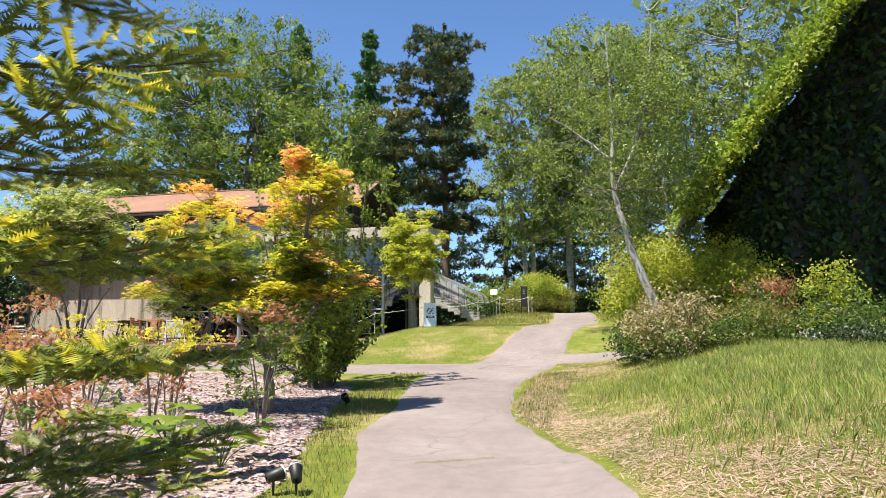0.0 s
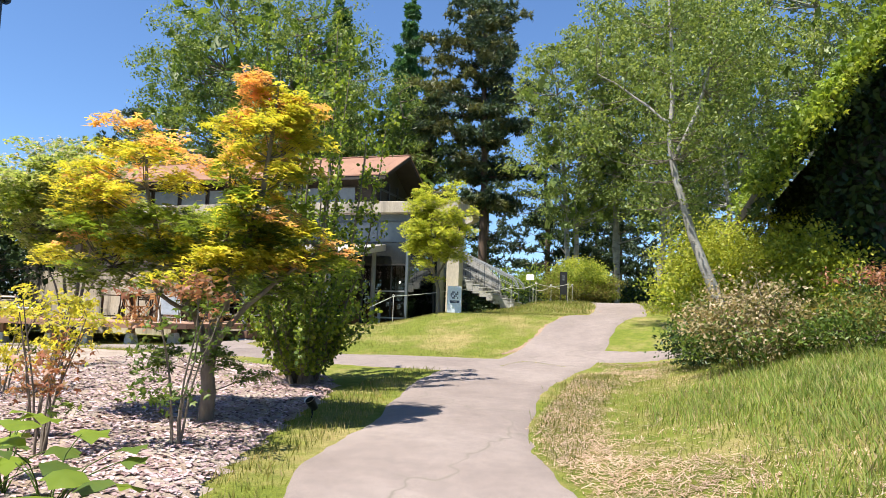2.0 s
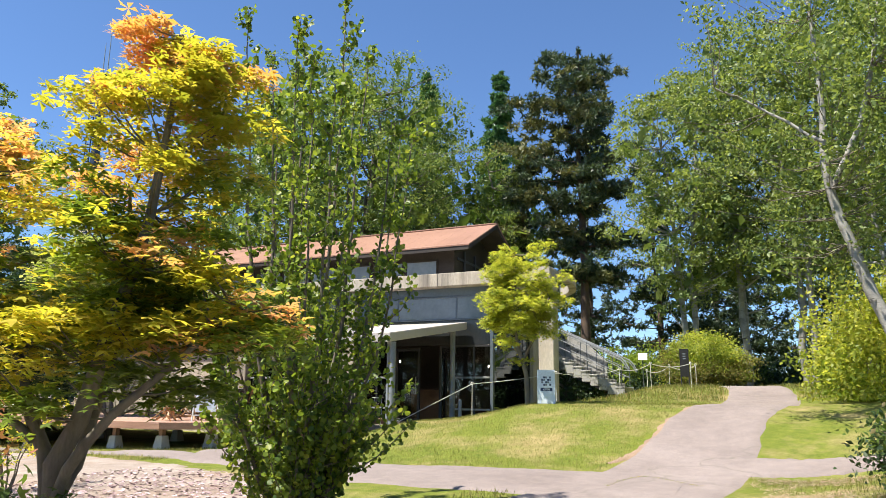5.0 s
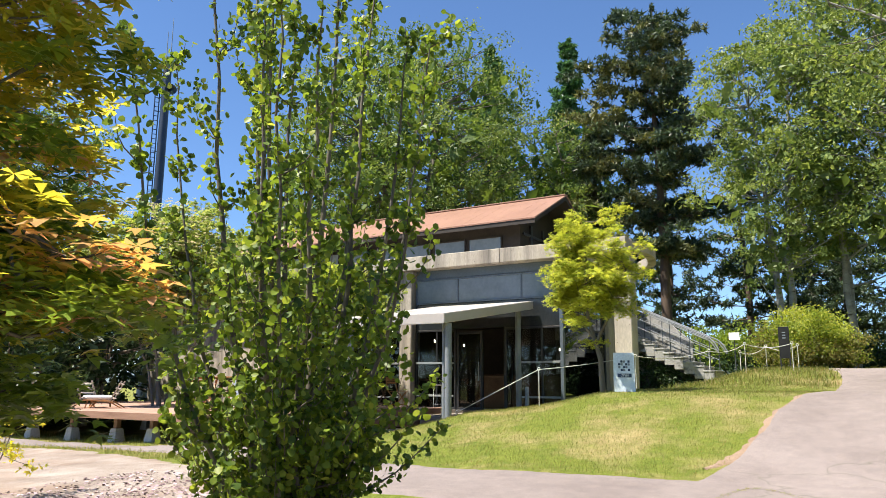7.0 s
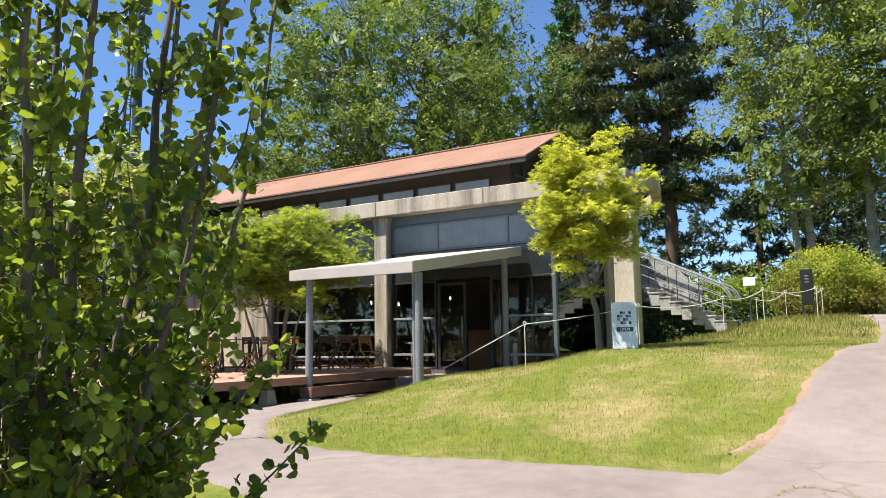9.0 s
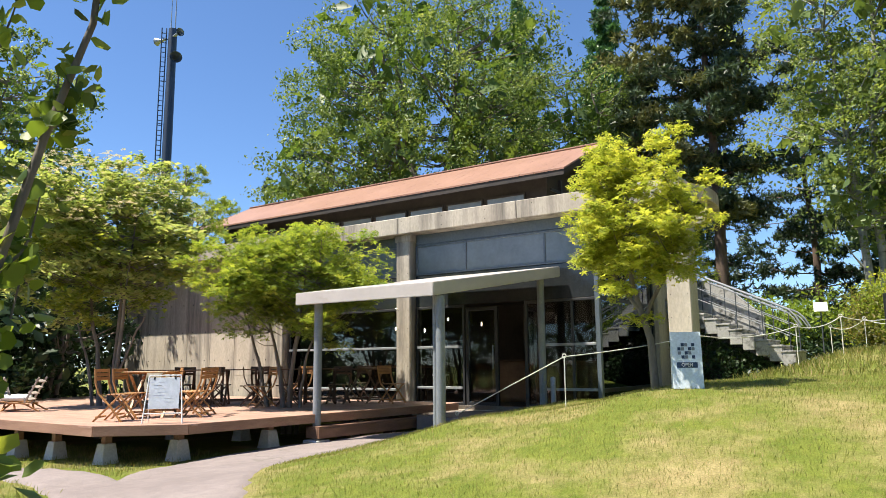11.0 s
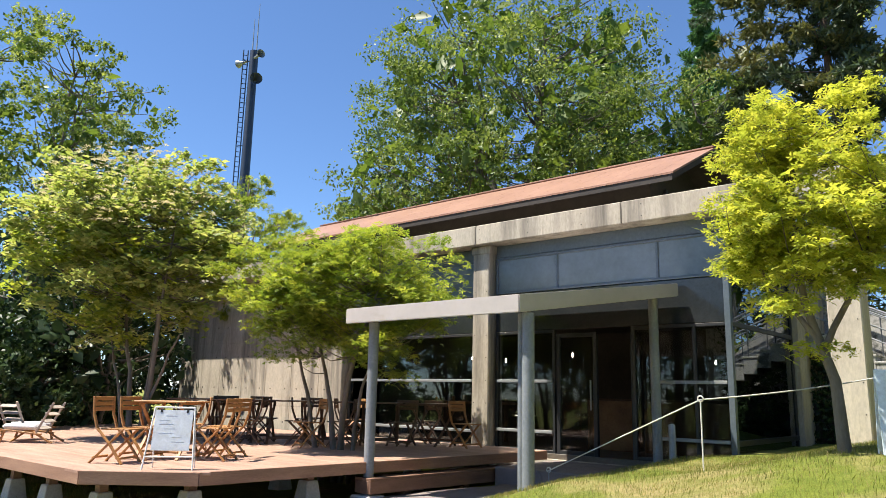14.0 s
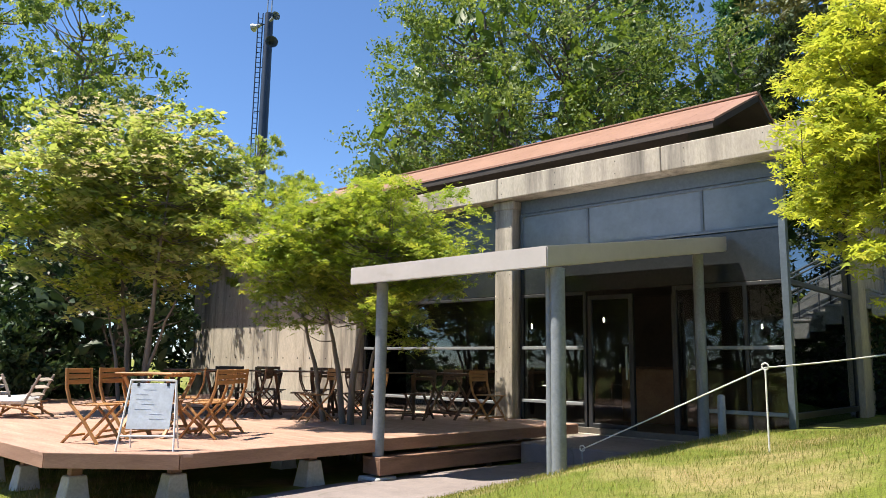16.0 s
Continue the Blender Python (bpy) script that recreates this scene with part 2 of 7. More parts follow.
def make_ground_material():
    m, nt, b, out = material("grass_ground")
    v = coords(nt)
    big, mid, fine = noise_of(nt, v, 0.8, 6, 0.7), noise_of(nt, v, 5, 5, 0.7), noise_of(nt, v, 60, 3, 0.8)
    green = ramp(nt, mid, [(0.3, (0.12, 0.16, 0.028)), (0.7, (0.21, 0.235, 0.045))])
    straw = ramp(nt, mid, [(0.3, (0.28, 0.225, 0.10)), (0.7, (0.40, 0.33, 0.16))])
    col = mixed(nt, ramp(nt, big, [(0.47, (0, 0, 0)), (0.68, (1, 1, 1))]), green, straw)
    col = mixed(nt, 0.9, col, ramp(nt, fine, [(0.3, (0.6, 0.6, 0.55)), (0.7, (1.25, 1.25, 1.2))]), 'MULTIPLY')
    nt.links.new(col, b.inputs["Base Color"])
    b.inputs["Roughness"].default_value = 0.95
    b.inputs["Specular IOR Level"].default_value = 0.105
    bumped(nt, b, fine, 0.8, 0.03)
    return m


def make_asphalt():
    m, nt, b, out = material("worn_asphalt")
    v = coords(nt)
    big, mid, fine = noise_of(nt, v, 0.7, 5, 0.6), noise_of(nt, v, 6, 4), noise_of(nt, v, 160, 2, 0.8)
    col = ramp(nt, big, [(0.3, (0.198, 0.164, 0.156)), (0.7, (0.272, 0.230, 0.220))])
    col = mixed(nt, 0.6, col, ramp(nt, mid, [(0.3, (0.8, 0.8, 0.8)), (0.7, (1.12, 1.1, 1.08))]), 'MULTIPLY')
    col = mixed(nt, 0.8, col, ramp(nt, fine, [(0.3, (0.62, 0.62, 0.62)), (0.7, (1.3, 1.3, 1.3))]), 'MULTIPLY')
    vor = nt.nodes.new("ShaderNodeTexVoronoi")
    vor.feature = 'DISTANCE_TO_EDGE'
    vor.inputs["Scale"].default_value = 0.27
    wob = nt.nodes.new("ShaderNodeTexNoise")
    wob.inputs["Scale"].default_value = 1.6
    nt.links.new(v, wob.inputs["Vector"])
    add = nt.nodes.new("ShaderNodeVectorMath")
    add.operation = 'ADD'
    nt.links.new(v, add.inputs[0])
    nt.links.new(wob.outputs["Color"], add.inputs[1])
    nt.links.new(add.outputs[0], vor.inputs["Vector"])
    crack = ramp(nt, vor.outputs["Distance"], [(0.0, (1, 1, 1)), (0.005, (0, 0, 0))])
    col = mixed(nt, crack, col, (0.17, 0.15, 0.13))
    nt.links.new(col, b.inputs["Base Color"])
    b.inputs["Roughness"].default_value = 0.9
    b.inputs["Specular IOR Level"].default_value = 0.3
    bumped(nt, b, fine, 0.5, 0.006)
    return m


GRASS_GROUND = make_ground_material()
ASPHALT = make_asphalt()
MULCH = surface("wood_chip_mulch", (0.24, 0.185, 0.15), (0.48, 0.41, 0.36), 1.2, 45, 0.95, 0.9, stain=((0.30, 0.20, 0.14), (0.5, 0.5, 0.5), 0.5, 0.7), depth=0.03)
DIRT = surface("bare_dirt", (0.21, 0.135, 0.09), (0.33, 0.235, 0.165), 1.5, 30, 0.95, 0.7, depth=0.03)


def make_glass(name, tint, rough=0.0, ior=1.4):
    m, nt, b, out = material(name)
    gl = nt.nodes.new("ShaderNodeBsdfGlossy")
    gl.inputs["Roughness"].default_value = rough
    gl.inputs["Color"].default_value = (0.9, 0.95, 1, 1)
    tr = nt.nodes.new("ShaderNodeBsdfTransparent")
    tr.inputs[0].default_value = (*tint, 1)
    fr = nt.nodes.new("ShaderNodeFresnel")
    fr.inputs["IOR"].default_value = ior
    mx = nt.nodes.new("ShaderNodeMixShader")
    nt.links.new(fr.outputs[0], mx.inputs[0])
    nt.links.new(tr.outputs[0], mx.inputs[1])
    nt.links.new(gl.outputs[0], mx.inputs[2])
    nt.links.new(mx.outputs[0], out.inputs[0])
    return m


GLASS = make_glass("window_glass", (0.66, 0.69, 0.68))
GLASS_SIDE = make_glass("tinted_side_glass", (0.35, 0.37, 0.36), 0.0, 2.1)


def emitter(name, colour, power):
    m, nt, b, out = material(name)
    b.inputs["Base Color"].default_value = (*colour, 1)
    b.inputs["Emission Color"].default_value = (*colour, 1)
    b.inputs["Emission Strength"].default_value = power
    return m


LAMP_GLOW = emitter("warm_lamp", (1, 0.85, 0.6), 20)


# ---------------------------------------------------------------- mesh helpers
rng = np.random.default_rng(7)


def raw_mesh(name, verts, faces, mat, smooth=False):
    """A mesh from arrays: verts (n,3), faces (m,k)."""
    verts, faces = np.asarray(verts, np.float32), np.asarray(faces, np.int32)
    me = bpy.data.meshes.new(name)
    me.vertices.add(len(verts))
    me.vertices.foreach_set("co", verts.ravel())
    me.loops.add(faces.size)
    me.loops.foreach_set("vertex_index", faces.ravel())
    me.polygons.add(len(faces))
    me.polygons.foreach_set("loop_start", np.arange(len(faces), dtype=np.int32) * faces.shape[1])
    if smooth:
        me.polygons.foreach_set("use_smooth", np.ones(len(faces), bool))
    me.update(calc_edges=True)
    me.validate()
    me.materials.append(mat)
    return me


def bm_mesh(name, bm, mat):
    me = bpy.data.meshes.new(name)
    bm.normal_update()
    bm.to_mesh(me)
    bm.free()
    me.materials.append(mat)
    return me


def part(name, me, parent=None, label=""):
    ob = new(name, me)
    if parent is not None:
        ob.parent = parent
    return tagged(ob, label) if label else ob


def thing(name, at, label, category, group="", turn=0.0, kind=""):
    e = new(name)
    e.empty_display_size = 0.1
    e.matrix_world = pose(*at, 0, 0, turn)
    return tagged(e, label, category, group, kind)


def boxes(specs, bevel=0.004):
    """One bmesh from boxes (x0, y0, z0, x1, y1, z1), with slightly eased edges."""
    bm = bmesh.new()
    for x0, y0, z0, x1, y1, z1 in specs:
        r = bmesh.ops.create_cube(bm, size=1.0, matrix=Matrix.LocRotScale(
            ((x0 + x1) / 2, (y0 + y1) / 2, (z0 + z1) / 2), None, (abs(x1 - x0), abs(y1 - y0), abs(z1 - z0))))
        if bevel:
            ed = list({e for v in r["verts"] for e in v.link_edges})
            bmesh.ops.bevel(bm, geom=ed, offset=min(bevel, 0.4 * min(abs(x1 - x0), abs(y1 - y0), abs(z1 - z0))), segments=1, affect='EDGES')
    return bm


def bar(a, b, w, d, up=(0, 0, 1), bevel=0.003):
    """A square-cut bar from a to b, w wide and d deep."""
    a, b = Vector(a), Vector(b)
    z = (b - a).normalized()
    x = Vector(up).cross(z)
    if x.length < 1e-4:
        x = Vector((1, 0, 0))
    x.normalize()
    y = z.cross(x)
    m = Matrix((x, y, z)).transposed().to_4x4()
    m.translation = (a + b) / 2
    bm = bmesh.new()
    bmesh.ops.create_cube(bm, size=1.0, matrix=m @ Matrix.Diagonal((w, d, (b - a).length, 1)))
    if bevel:
        bmesh.ops.bevel(bm, geom=bm.edges[:], offset=min(bevel, w * 0.3, d * 0.3), segments=1, affect='EDGES')
    return bm


def joined(bms):
    out = bmesh.new()
    for b in bms:
        tmp = bpy.data.meshes.new("tmp")
        b.to_mesh(tmp)
        b.free()
        out.from_mesh(tmp)
        bpy.data.meshes.remove(tmp)
    return out


def tube_arrays(points, radii, sides=7):
    pts = np.asarray(points, float)
    n = len(pts)
    tang = np.gradient(pts, axis=0)
    tang /= np.linalg.norm(tang, axis=1, keepdims=True) + 1e-9
    ref = np.where(np.abs(tang[:, 2:3]) > 0.9, np.array([[1.0, 0, 0]]), np.array([[0, 0, 1.0]]))
    u = np.cross(tang, ref)
    u /= np.linalg.norm(u, axis=1, keepdims=True) + 1e-9
    w = np.cross(tang, u)
    a = np.linspace(0, 2 * np.pi, sides, endpoint=False)
    ring = np.cos(a)[None, :, None] * u[:, None] + np.sin(a)[None, :, None] * w[:, None]
    v = (pts[:, None] + ring * np.asarray(radii, float)[:, None, None]).reshape(-1, 3)
    i, j = np.meshgrid(np.arange(n - 1), np.arange(sides), indexing="ij")
    k = (j + 1) % sides
    f = np.stack([i * sides + j, i * sides + k, (i + 1) * sides + k, (i + 1) * sides + j], -1).reshape(-1, 4)
    return v, f


def tubes(name, paths, mat, sides=7):
    vs, fs, off = [], [], 0
    for pts, rad in paths:
        v, f = tube_arrays(pts, rad, sides)
        vs.append(v)
        fs.append(f + off)
        off += len(v)
    return raw_mesh(name, np.concatenate(vs), np.concatenate(fs), mat, True)


def smooth_line(pts, n):
    """A rounded path through pts."""
    pts = np.asarray(pts, float)
    t = np.linspace(0, len(pts) - 1, n)
    i = np.clip(t.astype(int), 0, len(pts) - 2)
    f = (t - i)[:, None]
    p0, p1, p2, p3 = pts[np.maximum(i - 1, 0)], pts[i], pts[i + 1], pts[np.minimum(i + 2, len(pts) - 1)]
    return 0.5 * (2 * p1 + (p2 - p0) * f + (2 * p0 - 5 * p1 + 4 * p2 - p3) * f ** 2 + (3 * p1 - p0 - 3 * p2 + p3) * f ** 3)


# leaf outlines: points and triangles in the leaf's own plane
def fan(points):
    v = np.array([(0, 0, 0)] + [(x, y, z) for x, y, z in points], float)
    n = len(points)
    return v, np.array([(0, 1 + i, 1 + (i + 1) % n) for i in range(n)])


LEAF_PLAIN = (np.array([(0, -0.5, 0), (0.28, 0.0, 0.06), (0, 0.55, -0.04), (-0.28, 0.0, 0.06)], float), np.array([(0, 1, 2), (0, 2, 3)]))
LEAF_ROUND = (np.array([(0, -0.42, 0), (0.42, -0.22, 0.08), (0.38, 0.28, 0.06), (0, 0.55, -0.03), (-0.38, 0.28, 0.06), (-0.42, -0.22, 0.08)], float), np.array([(0, 1, 2), (0, 2, 3), (0, 3, 4), (0, 4, 5)]))
def star_shape():
    """A five-fingered maple leaf, one sliver a finger."""
    v, f = [(0, 0, 0)], []
    for r, a in zip((0.64, 0.58, 0.44, 0.44, 0.58), (0, 1.1, 2.2, 4.08, 5.18)):
        b = len(v)
        v += [(r * math.sin(a), r * math.cos(a), -0.14 * r), (0.34 * math.sin(a + 0.62), 0.34 * math.cos(a + 0.62), 0.0)]
        f.append((0, b, b + 1))
    return np.array(v, float), np.array(f)


LEAF_STAR = star_shape()
LEAF_BROAD = fan([(r * math.sin(a), r * math.cos(a), -0.16 * r + 0.05 * math.cos(5 * a)) for r, a in zip((0.66, 0.48, 0.58, 0.42, 0.52, 0.30, 0.30, 0.52, 0.42, 0.58, 0.48), (0, 0.45, 0.85, 1.35, 1.9, 2.7, 3.58, 4.38, 4.93, 5.43, 5.83))])
LEAF_LOBED = fan([(r * math.sin(a), r * math.cos(a), -0.12 * r) for r, a in zip((0.6, 0.24, 0.52, 0.22, 0.22, 0.52, 0.24), (0, 0.55, 1.15, 1.9, 4.4, 5.15, 5.75))])


def tuft_shape(n, width, droop, seed):
    r = np.random.default_rng(seed)
    v, f = [], []
    for i in range(n):
        d = r.normal(size=3)
        d[2] = d[2] * 0.6 + droop
        d /= np.linalg.norm(d)
        s = np.cross(d, r.normal(size=3))
        s /= np.linalg.norm(s)
        b = len(v)
        v += [s * width, -s * width, d * r.uniform(0.7, 1.0)]
        f.append((b, b + 1, b + 2))
    return np.array(v), np.array(f)


TUFT = tuft_shape(6, 0.14, 0.25, 3)
TUFT_SPRAY = tuft_shape(6, 0.20, -0.1, 5)


def feather_shape(pairs):
    """A flat fir twig: needles in pairs along a short stem."""
    v, f = [(-0.012, -0.5, 0), (0.012, -0.5, 0), (0, 0.55, 0)], [(0, 1, 2)]
    for i in range(pairs):
        y = -0.48 + i / pairs
        for s in (-1, 1):
            b = len(v)
            v += [(0, y - 0.02, 0), (0, y + 0.085, 0.012), (s * 0.19, y + 0.13, 0.045)]
            f.append((b, b + 1, b + 2))
    return np.array(v, float), np.array(f)


FEATHER = feather_shape(11)


def scatter(name, shape, centres, sizes, mat, flat=0.5, along=None, droop=0.0, seed=1):
    """Leaves of one shape at the centres; flat: 0 any way round, 1 lying level; along: the way each leaf points."""
    r = np.random.default_rng(seed)
    sv, sf = shape
    n = len(centres)
    nrm = r.normal(size=(n, 3))
    nrm /= np.linalg.norm(nrm, axis=1, keepdims=True)
    nrm = nrm * (1 - flat) + np.array([0, 0, 1.0]) * flat
    nrm /= np.linalg.norm(nrm, axis=1, keepdims=True)
    d = r.normal(size=(n, 3)) if along is None else along + r.normal(size=(n, 3)) * 0.25
    d[:, 2] -= droop
    d -= (d * nrm).sum(1, keepdims=True) * nrm
    d /= np.linalg.norm(d, axis=1, keepdims=True) + 1e-9
    s = np.cross(d, nrm)
    sz = np.asarray(sizes)[:, None, None]
    v = centres[:, None] + sz * (sv[None, :, 0:1] * s[:, None] + sv[None, :, 1:2] * d[:, None] + sv[None, :, 2:3] * nrm[:, None])
    f = sf[None] + (np.arange(n) * len(sv))[:, None, None]
    return raw_mesh(name, v.reshape(-1, 3), f.reshape(-1, sf.shape[1]), mat)


# ---------------------------------------------------------------- the lie of the land
def step(a, b, v):
    t = np.clip((v - a) / (b - a), 0, 1)
    return t * t * (3 - 2 * t)


def land(x, y):
    x, y = np.asarray(x, float), np.asarray(y, float)
    z = 0.2 + 0.045 * np.clip(y, -12, 16) + 0.015 * np.clip(y - 16, 0, 8)
    z = z + (0.50 * step(-9.0, -6.5, x) + 0.40 * step(-6.5, -3.8, x)) * step(15.8, 21.5, y) + 0.50 * step(-4.4, -2.4, x) * step(22.5, 29.5, y)
    z = z - np.minimum(0.25, 0.03 * np.clip(-7 - x, 0, 99))
    z = z + 0.7 * step(0.7, 4.2, x) * (1 - 0.75 * step(14, 20, y))
    return z


def gz(x, y):
    return float(land(x, y))


# ---------------------------------------------------------------- ground, road, bed
def grid_axis(lo, hi, near_lo, near_hi, fine, coarse_n):
    return np.unique(np.concatenate([np.geomspace(1, near_lo - lo + 1, coarse_n) * -1 + near_lo + 1, np.arange(near_lo, near_hi, fine), near_hi + np.geomspace(1, hi - near_hi + 1, coarse_n) - 1]))


gx, gy = grid_axis(-900, 900, -26, 14, 0.25, 22), grid_axis(-400, 1500, -6, 36, 0.25, 22)
XX, YY = np.meshgrid(gx, gy, indexing="ij")
ZZ = land(XX, YY)
lump = np.array([noise.noise(Vector((x * 0.9, y * 0.9, 0))) for x, y in zip(XX.ravel(), YY.ravel())]).reshape(XX.shape)
ZZ = ZZ + 0.035 * lump
ii, jj = np.meshgrid(np.arange(len(gx) - 1), np.arange(len(gy) - 1), indexing="ij")
w_ = len(gy)
gf = np.stack([ii * w_ + jj, (ii + 1) * w_ + jj, (ii + 1) * w_ + jj + 1, ii * w_ + jj + 1], -1).reshape(-1, 4)
ground = part("ground", raw_mesh("ground", np.stack([XX, YY, ZZ], -1).reshape(-1, 3), gf, GRASS_GROUND, True))
tagged(ground, "sunlit lawn with dry straw-coloured patches", "lawn", kind="structure")

# strips of asphalt: centre line with half-widths
ROADS = [
    ([(2.0, -7), (1.75, -3), (1.45, 0), (1.05, 3), (0.5, 6), (-0.28, 8.1), (-0.55, 9.7), (-0.98, 12.4), (-1.0, 14.2), (-0.55, 17.0), (-0.3, 19.7), (0.2, 22.8), (0.15, 26.5), (-0.45, 29.6), (-2.5, 33.5)],
     [1.15, 1.15, 1.15, 1.15, 1.12, 1.04, 0.86, 1.03, 1.15, 0.95, 0.85, 0.85, 0.82, 0.8, 0.8]),
    ([(-0.4, 15.5), (-2.2, 15.45), (-4.5, 15.35), (-7.0, 15.8), (-10.2, 16.75), (-14.5, 17.05), (-19, 17.4), (-25, 17.6)], [1.0, 1.05, 0.95, 0.72, 0.42, 0.3, 0.3, 0.3]),
    ([(-7.0, 16.0), (-8.9, 17.6), (-9.5, 19.2), (-9.3, 21.0), (-8.7, 23.0), (-8.6, 24.9)], [0.6, 0.95, 0.85, 0.85, 1.0, 1.1]),
    ([(-0.3, 17.0), (1.6, 17.3), (4.0, 17.6), (7.0, 17.8)], [0.5, 0.42, 0.38, 0.38]),
]


def road_dist(x, y):
    """How far a place lies outside the nearest strip (negative: on it)."""
    best = np.full(np.shape(x), 99.0)
    for line, half in ROADS:
        c, h = smooth_line(line, 90), np.interp(np.linspace(0, len(half) - 1, 90), np.arange(len(half)), half)
        for (cx, cy), hh in zip(c, h):
            best = np.minimum(best, np.hypot(x - cx, y - cy) - hh)
    return best


for n, (line, half) in enumerate(ROADS):
    m = 160
    c = smooth_line(line, m)
    h = np.interp(np.linspace(0, len(half) - 1, m), np.arange(len(half)), half)
    t = np.gradient(c, axis=0)
    t /= np.linalg.norm(t, axis=1, keepdims=True)
    nr = np.stack([t[:, 1], -t[:, 0]], 1)
    across = np.linspace(-1, 1, 15)
    wob = np.array([[0.07 * noise.noise(Vector((k * 0.35, s * 9 + n * 20, 1))) + 0.03 * noise.noise(Vector((k * 1.7, s * 9, 4))) for s in (-1, 1)] for k in range(m)])
    lo, hi = -h + wob[:, 0], h + wob[:, 1]
    off = lo[:, None] + (across[None] + 1) / 2 * (hi - lo)[:, None]
    xy = c[:, None] + nr[:, None] * off[..., None]
    lum = np.array([noise.noise(Vector((x * 0.9, y * 0.9, 0))) for x, y in xy.reshape(-1, 2)]).reshape(m, 15)
    z = land(xy[..., 0], xy[..., 1]) + 0.035 * lum + 0.020 + 0.002 * n + 0.014 * (1 - across[None] ** 4)
    z[:, 0] -= 0.05
    z[:, -1] -= 0.05
    v = np.concatenate([xy, z[..., None]], -1).reshape(-1, 3)
    ii, jj = np.meshgrid(np.arange(m - 1), np.arange(14), indexing="ij")
    f = np.stack([ii * 15 + jj, ii * 15 + jj + 1, (ii + 1) * 15 + jj + 1, (ii + 1) * 15 + jj], -1).reshape(-1, 4)
    tagged(part(("road", "pavement", "pavement", "pavement")[n], raw_mesh("strip", v, f, ASPHALT, True)), "worn grey asphalt garden path with fine cracks", "path", kind="structure")

# bare worn earth along the path's edges
for n, line in enumerate([[(-1.62, 17.0), (-1.40, 17.5), (-1.20, 18.3), (-1.03, 19.6), (-0.74, 21.5), (-0.54, 23.0)]]):
    m = 70
    c = smooth_line(line, m)
    t = np.gradient(c, axis=0)
    t /= np.linalg.norm(t, axis=1, keepdims=True)
    nr = np.stack([t[:, 1], -t[:, 0]], 1)
    wd = np.array([0.08 + 0.13 * abs(noise.noise(Vector((k * 0.23, n * 9, 2)))) for k in range(m)]) * np.sin(np.linspace(0.05, math.pi - 0.05, m)) ** 0.4
    off = np.linspace(-1, 1, 7)
    xy = c[:, None] + nr[:, None] * (off[None, :, None] * wd[:, None, None] * (1 + 0.5 * n))
    lum = np.array([noise.noise(Vector((x * 0.9, y * 0.9, 0))) for x, y in xy.reshape(-1, 2)]).reshape(m, 7)
    z = land(xy[..., 0], xy[..., 1]) + 0.035 * lum + 0.016 * (1 - off[None] ** 2) - 0.003 + 0.004
    ii, jj = np.meshgrid(np.arange(m - 1), np.arange(6), indexing="ij")
    f = np.stack([ii * 7 + jj, ii * 7 + jj + 1, (ii + 1) * 7 + jj + 1, (ii + 1) * 7 + jj], -1).reshape(-1, 4)
    tagged(part("worn_earth", raw_mesh("worn_earth", np.concatenate([xy, z[..., None]], -1).reshape(-1, 3), f, DIRT, True)), "bare worn earth along the path's edge", "earth", kind="structure")

# the mulched bed: an outline that follows the path, with the land under it
BED = [(-0.95, 4.6), (-1.1, 5.8), (-1.65, 7.4), (-2.15, 9.3), (-2.5, 10.8), (-3.1, 12.3), (-4.3, 13.5), (-7.0, 14.6), (-10.4, 15.7), (-15, 16.3), (-22, 16.4), (-24, 10), (-20, 2), (-10, -1.5), (-3, -0.5), (-1.2, 2.0)]
bed_edge = smooth_line(BED + [BED[0]], 200)[:-1]


def in_bed(x, y):
    inside = np.zeros(np.shape(x), bool)
    px, py = bed_edge[:, 0], bed_edge[:, 1]
    for k in range(len(bed_edge)):
        x1, y1, x2, y2 = px[k - 1], py[k - 1], px[k], py[k]
        if abs(y2 - y1) > 1e-9:
            inside ^= ((y1 > y) != (y2 > y)) & (x < (x2 - x1) * (y - y1) / (y2 - y1) + x1)
    return inside


bx, by = np.arange(-24.5, 0, 0.16), np.arange(-2, 17, 0.16)
BX, BY = np.meshgrid(bx, by, indexing="ij")
keep = in_bed(BX, BY)
blum = np.array([noise.noise(Vector((x * 0.9, y * 0.9, 0))) for x, y in zip(BX.ravel(), BY.ravel())]).reshape(BX.shape)
bfine = np.array([noise.noise(Vector((x * 5, y * 5, 3))) for x, y in zip(BX.ravel(), BY.ravel())]).reshape(BX.shape)
BZ = land(BX, BY) + 0.035 * blum + 0.028 + 0.018 * bfine
BZ = np.where(keep, BZ, BZ - 0.06)
ii, jj = np.meshgrid(np.arange(len(bx) - 1), np.arange(len(by) - 1), indexing="ij")
ok = keep[:-1, :-1] | keep[1:, 1:]
w_ = len(by)
bf = np.stack([ii * w_ + jj, (ii + 1) * w_ + jj, (ii + 1) * w_ + jj + 1, ii * w_ + jj + 1], -1)[ok]
bed = tagged(part("mulch_bed", raw_mesh("mulch", np.stack([BX, BY, BZ], -1).reshape(-1, 3), bf, MULCH, True)), "planting bed covered with pale wood chips", "mulch bed", kind="structure")

# ---------------------------------------------------------------- the concrete building
FLOOR_Z, FRONT, DECK_Z = 1.34, 25.07, 1.40
XL, XR = -23.1, -6.65
BEAM0, BEAM1 = 5.17, 5.55


def structure(name, me, label, category):
    return tagged(part(name, me), label, category, kind="structure")


building = thing("concrete_pavilion", (-14, 27, 1.0), "low concrete pavilion with a brown sheet roof and glazed front", "building")
INV = building.matrix_world.inverted()


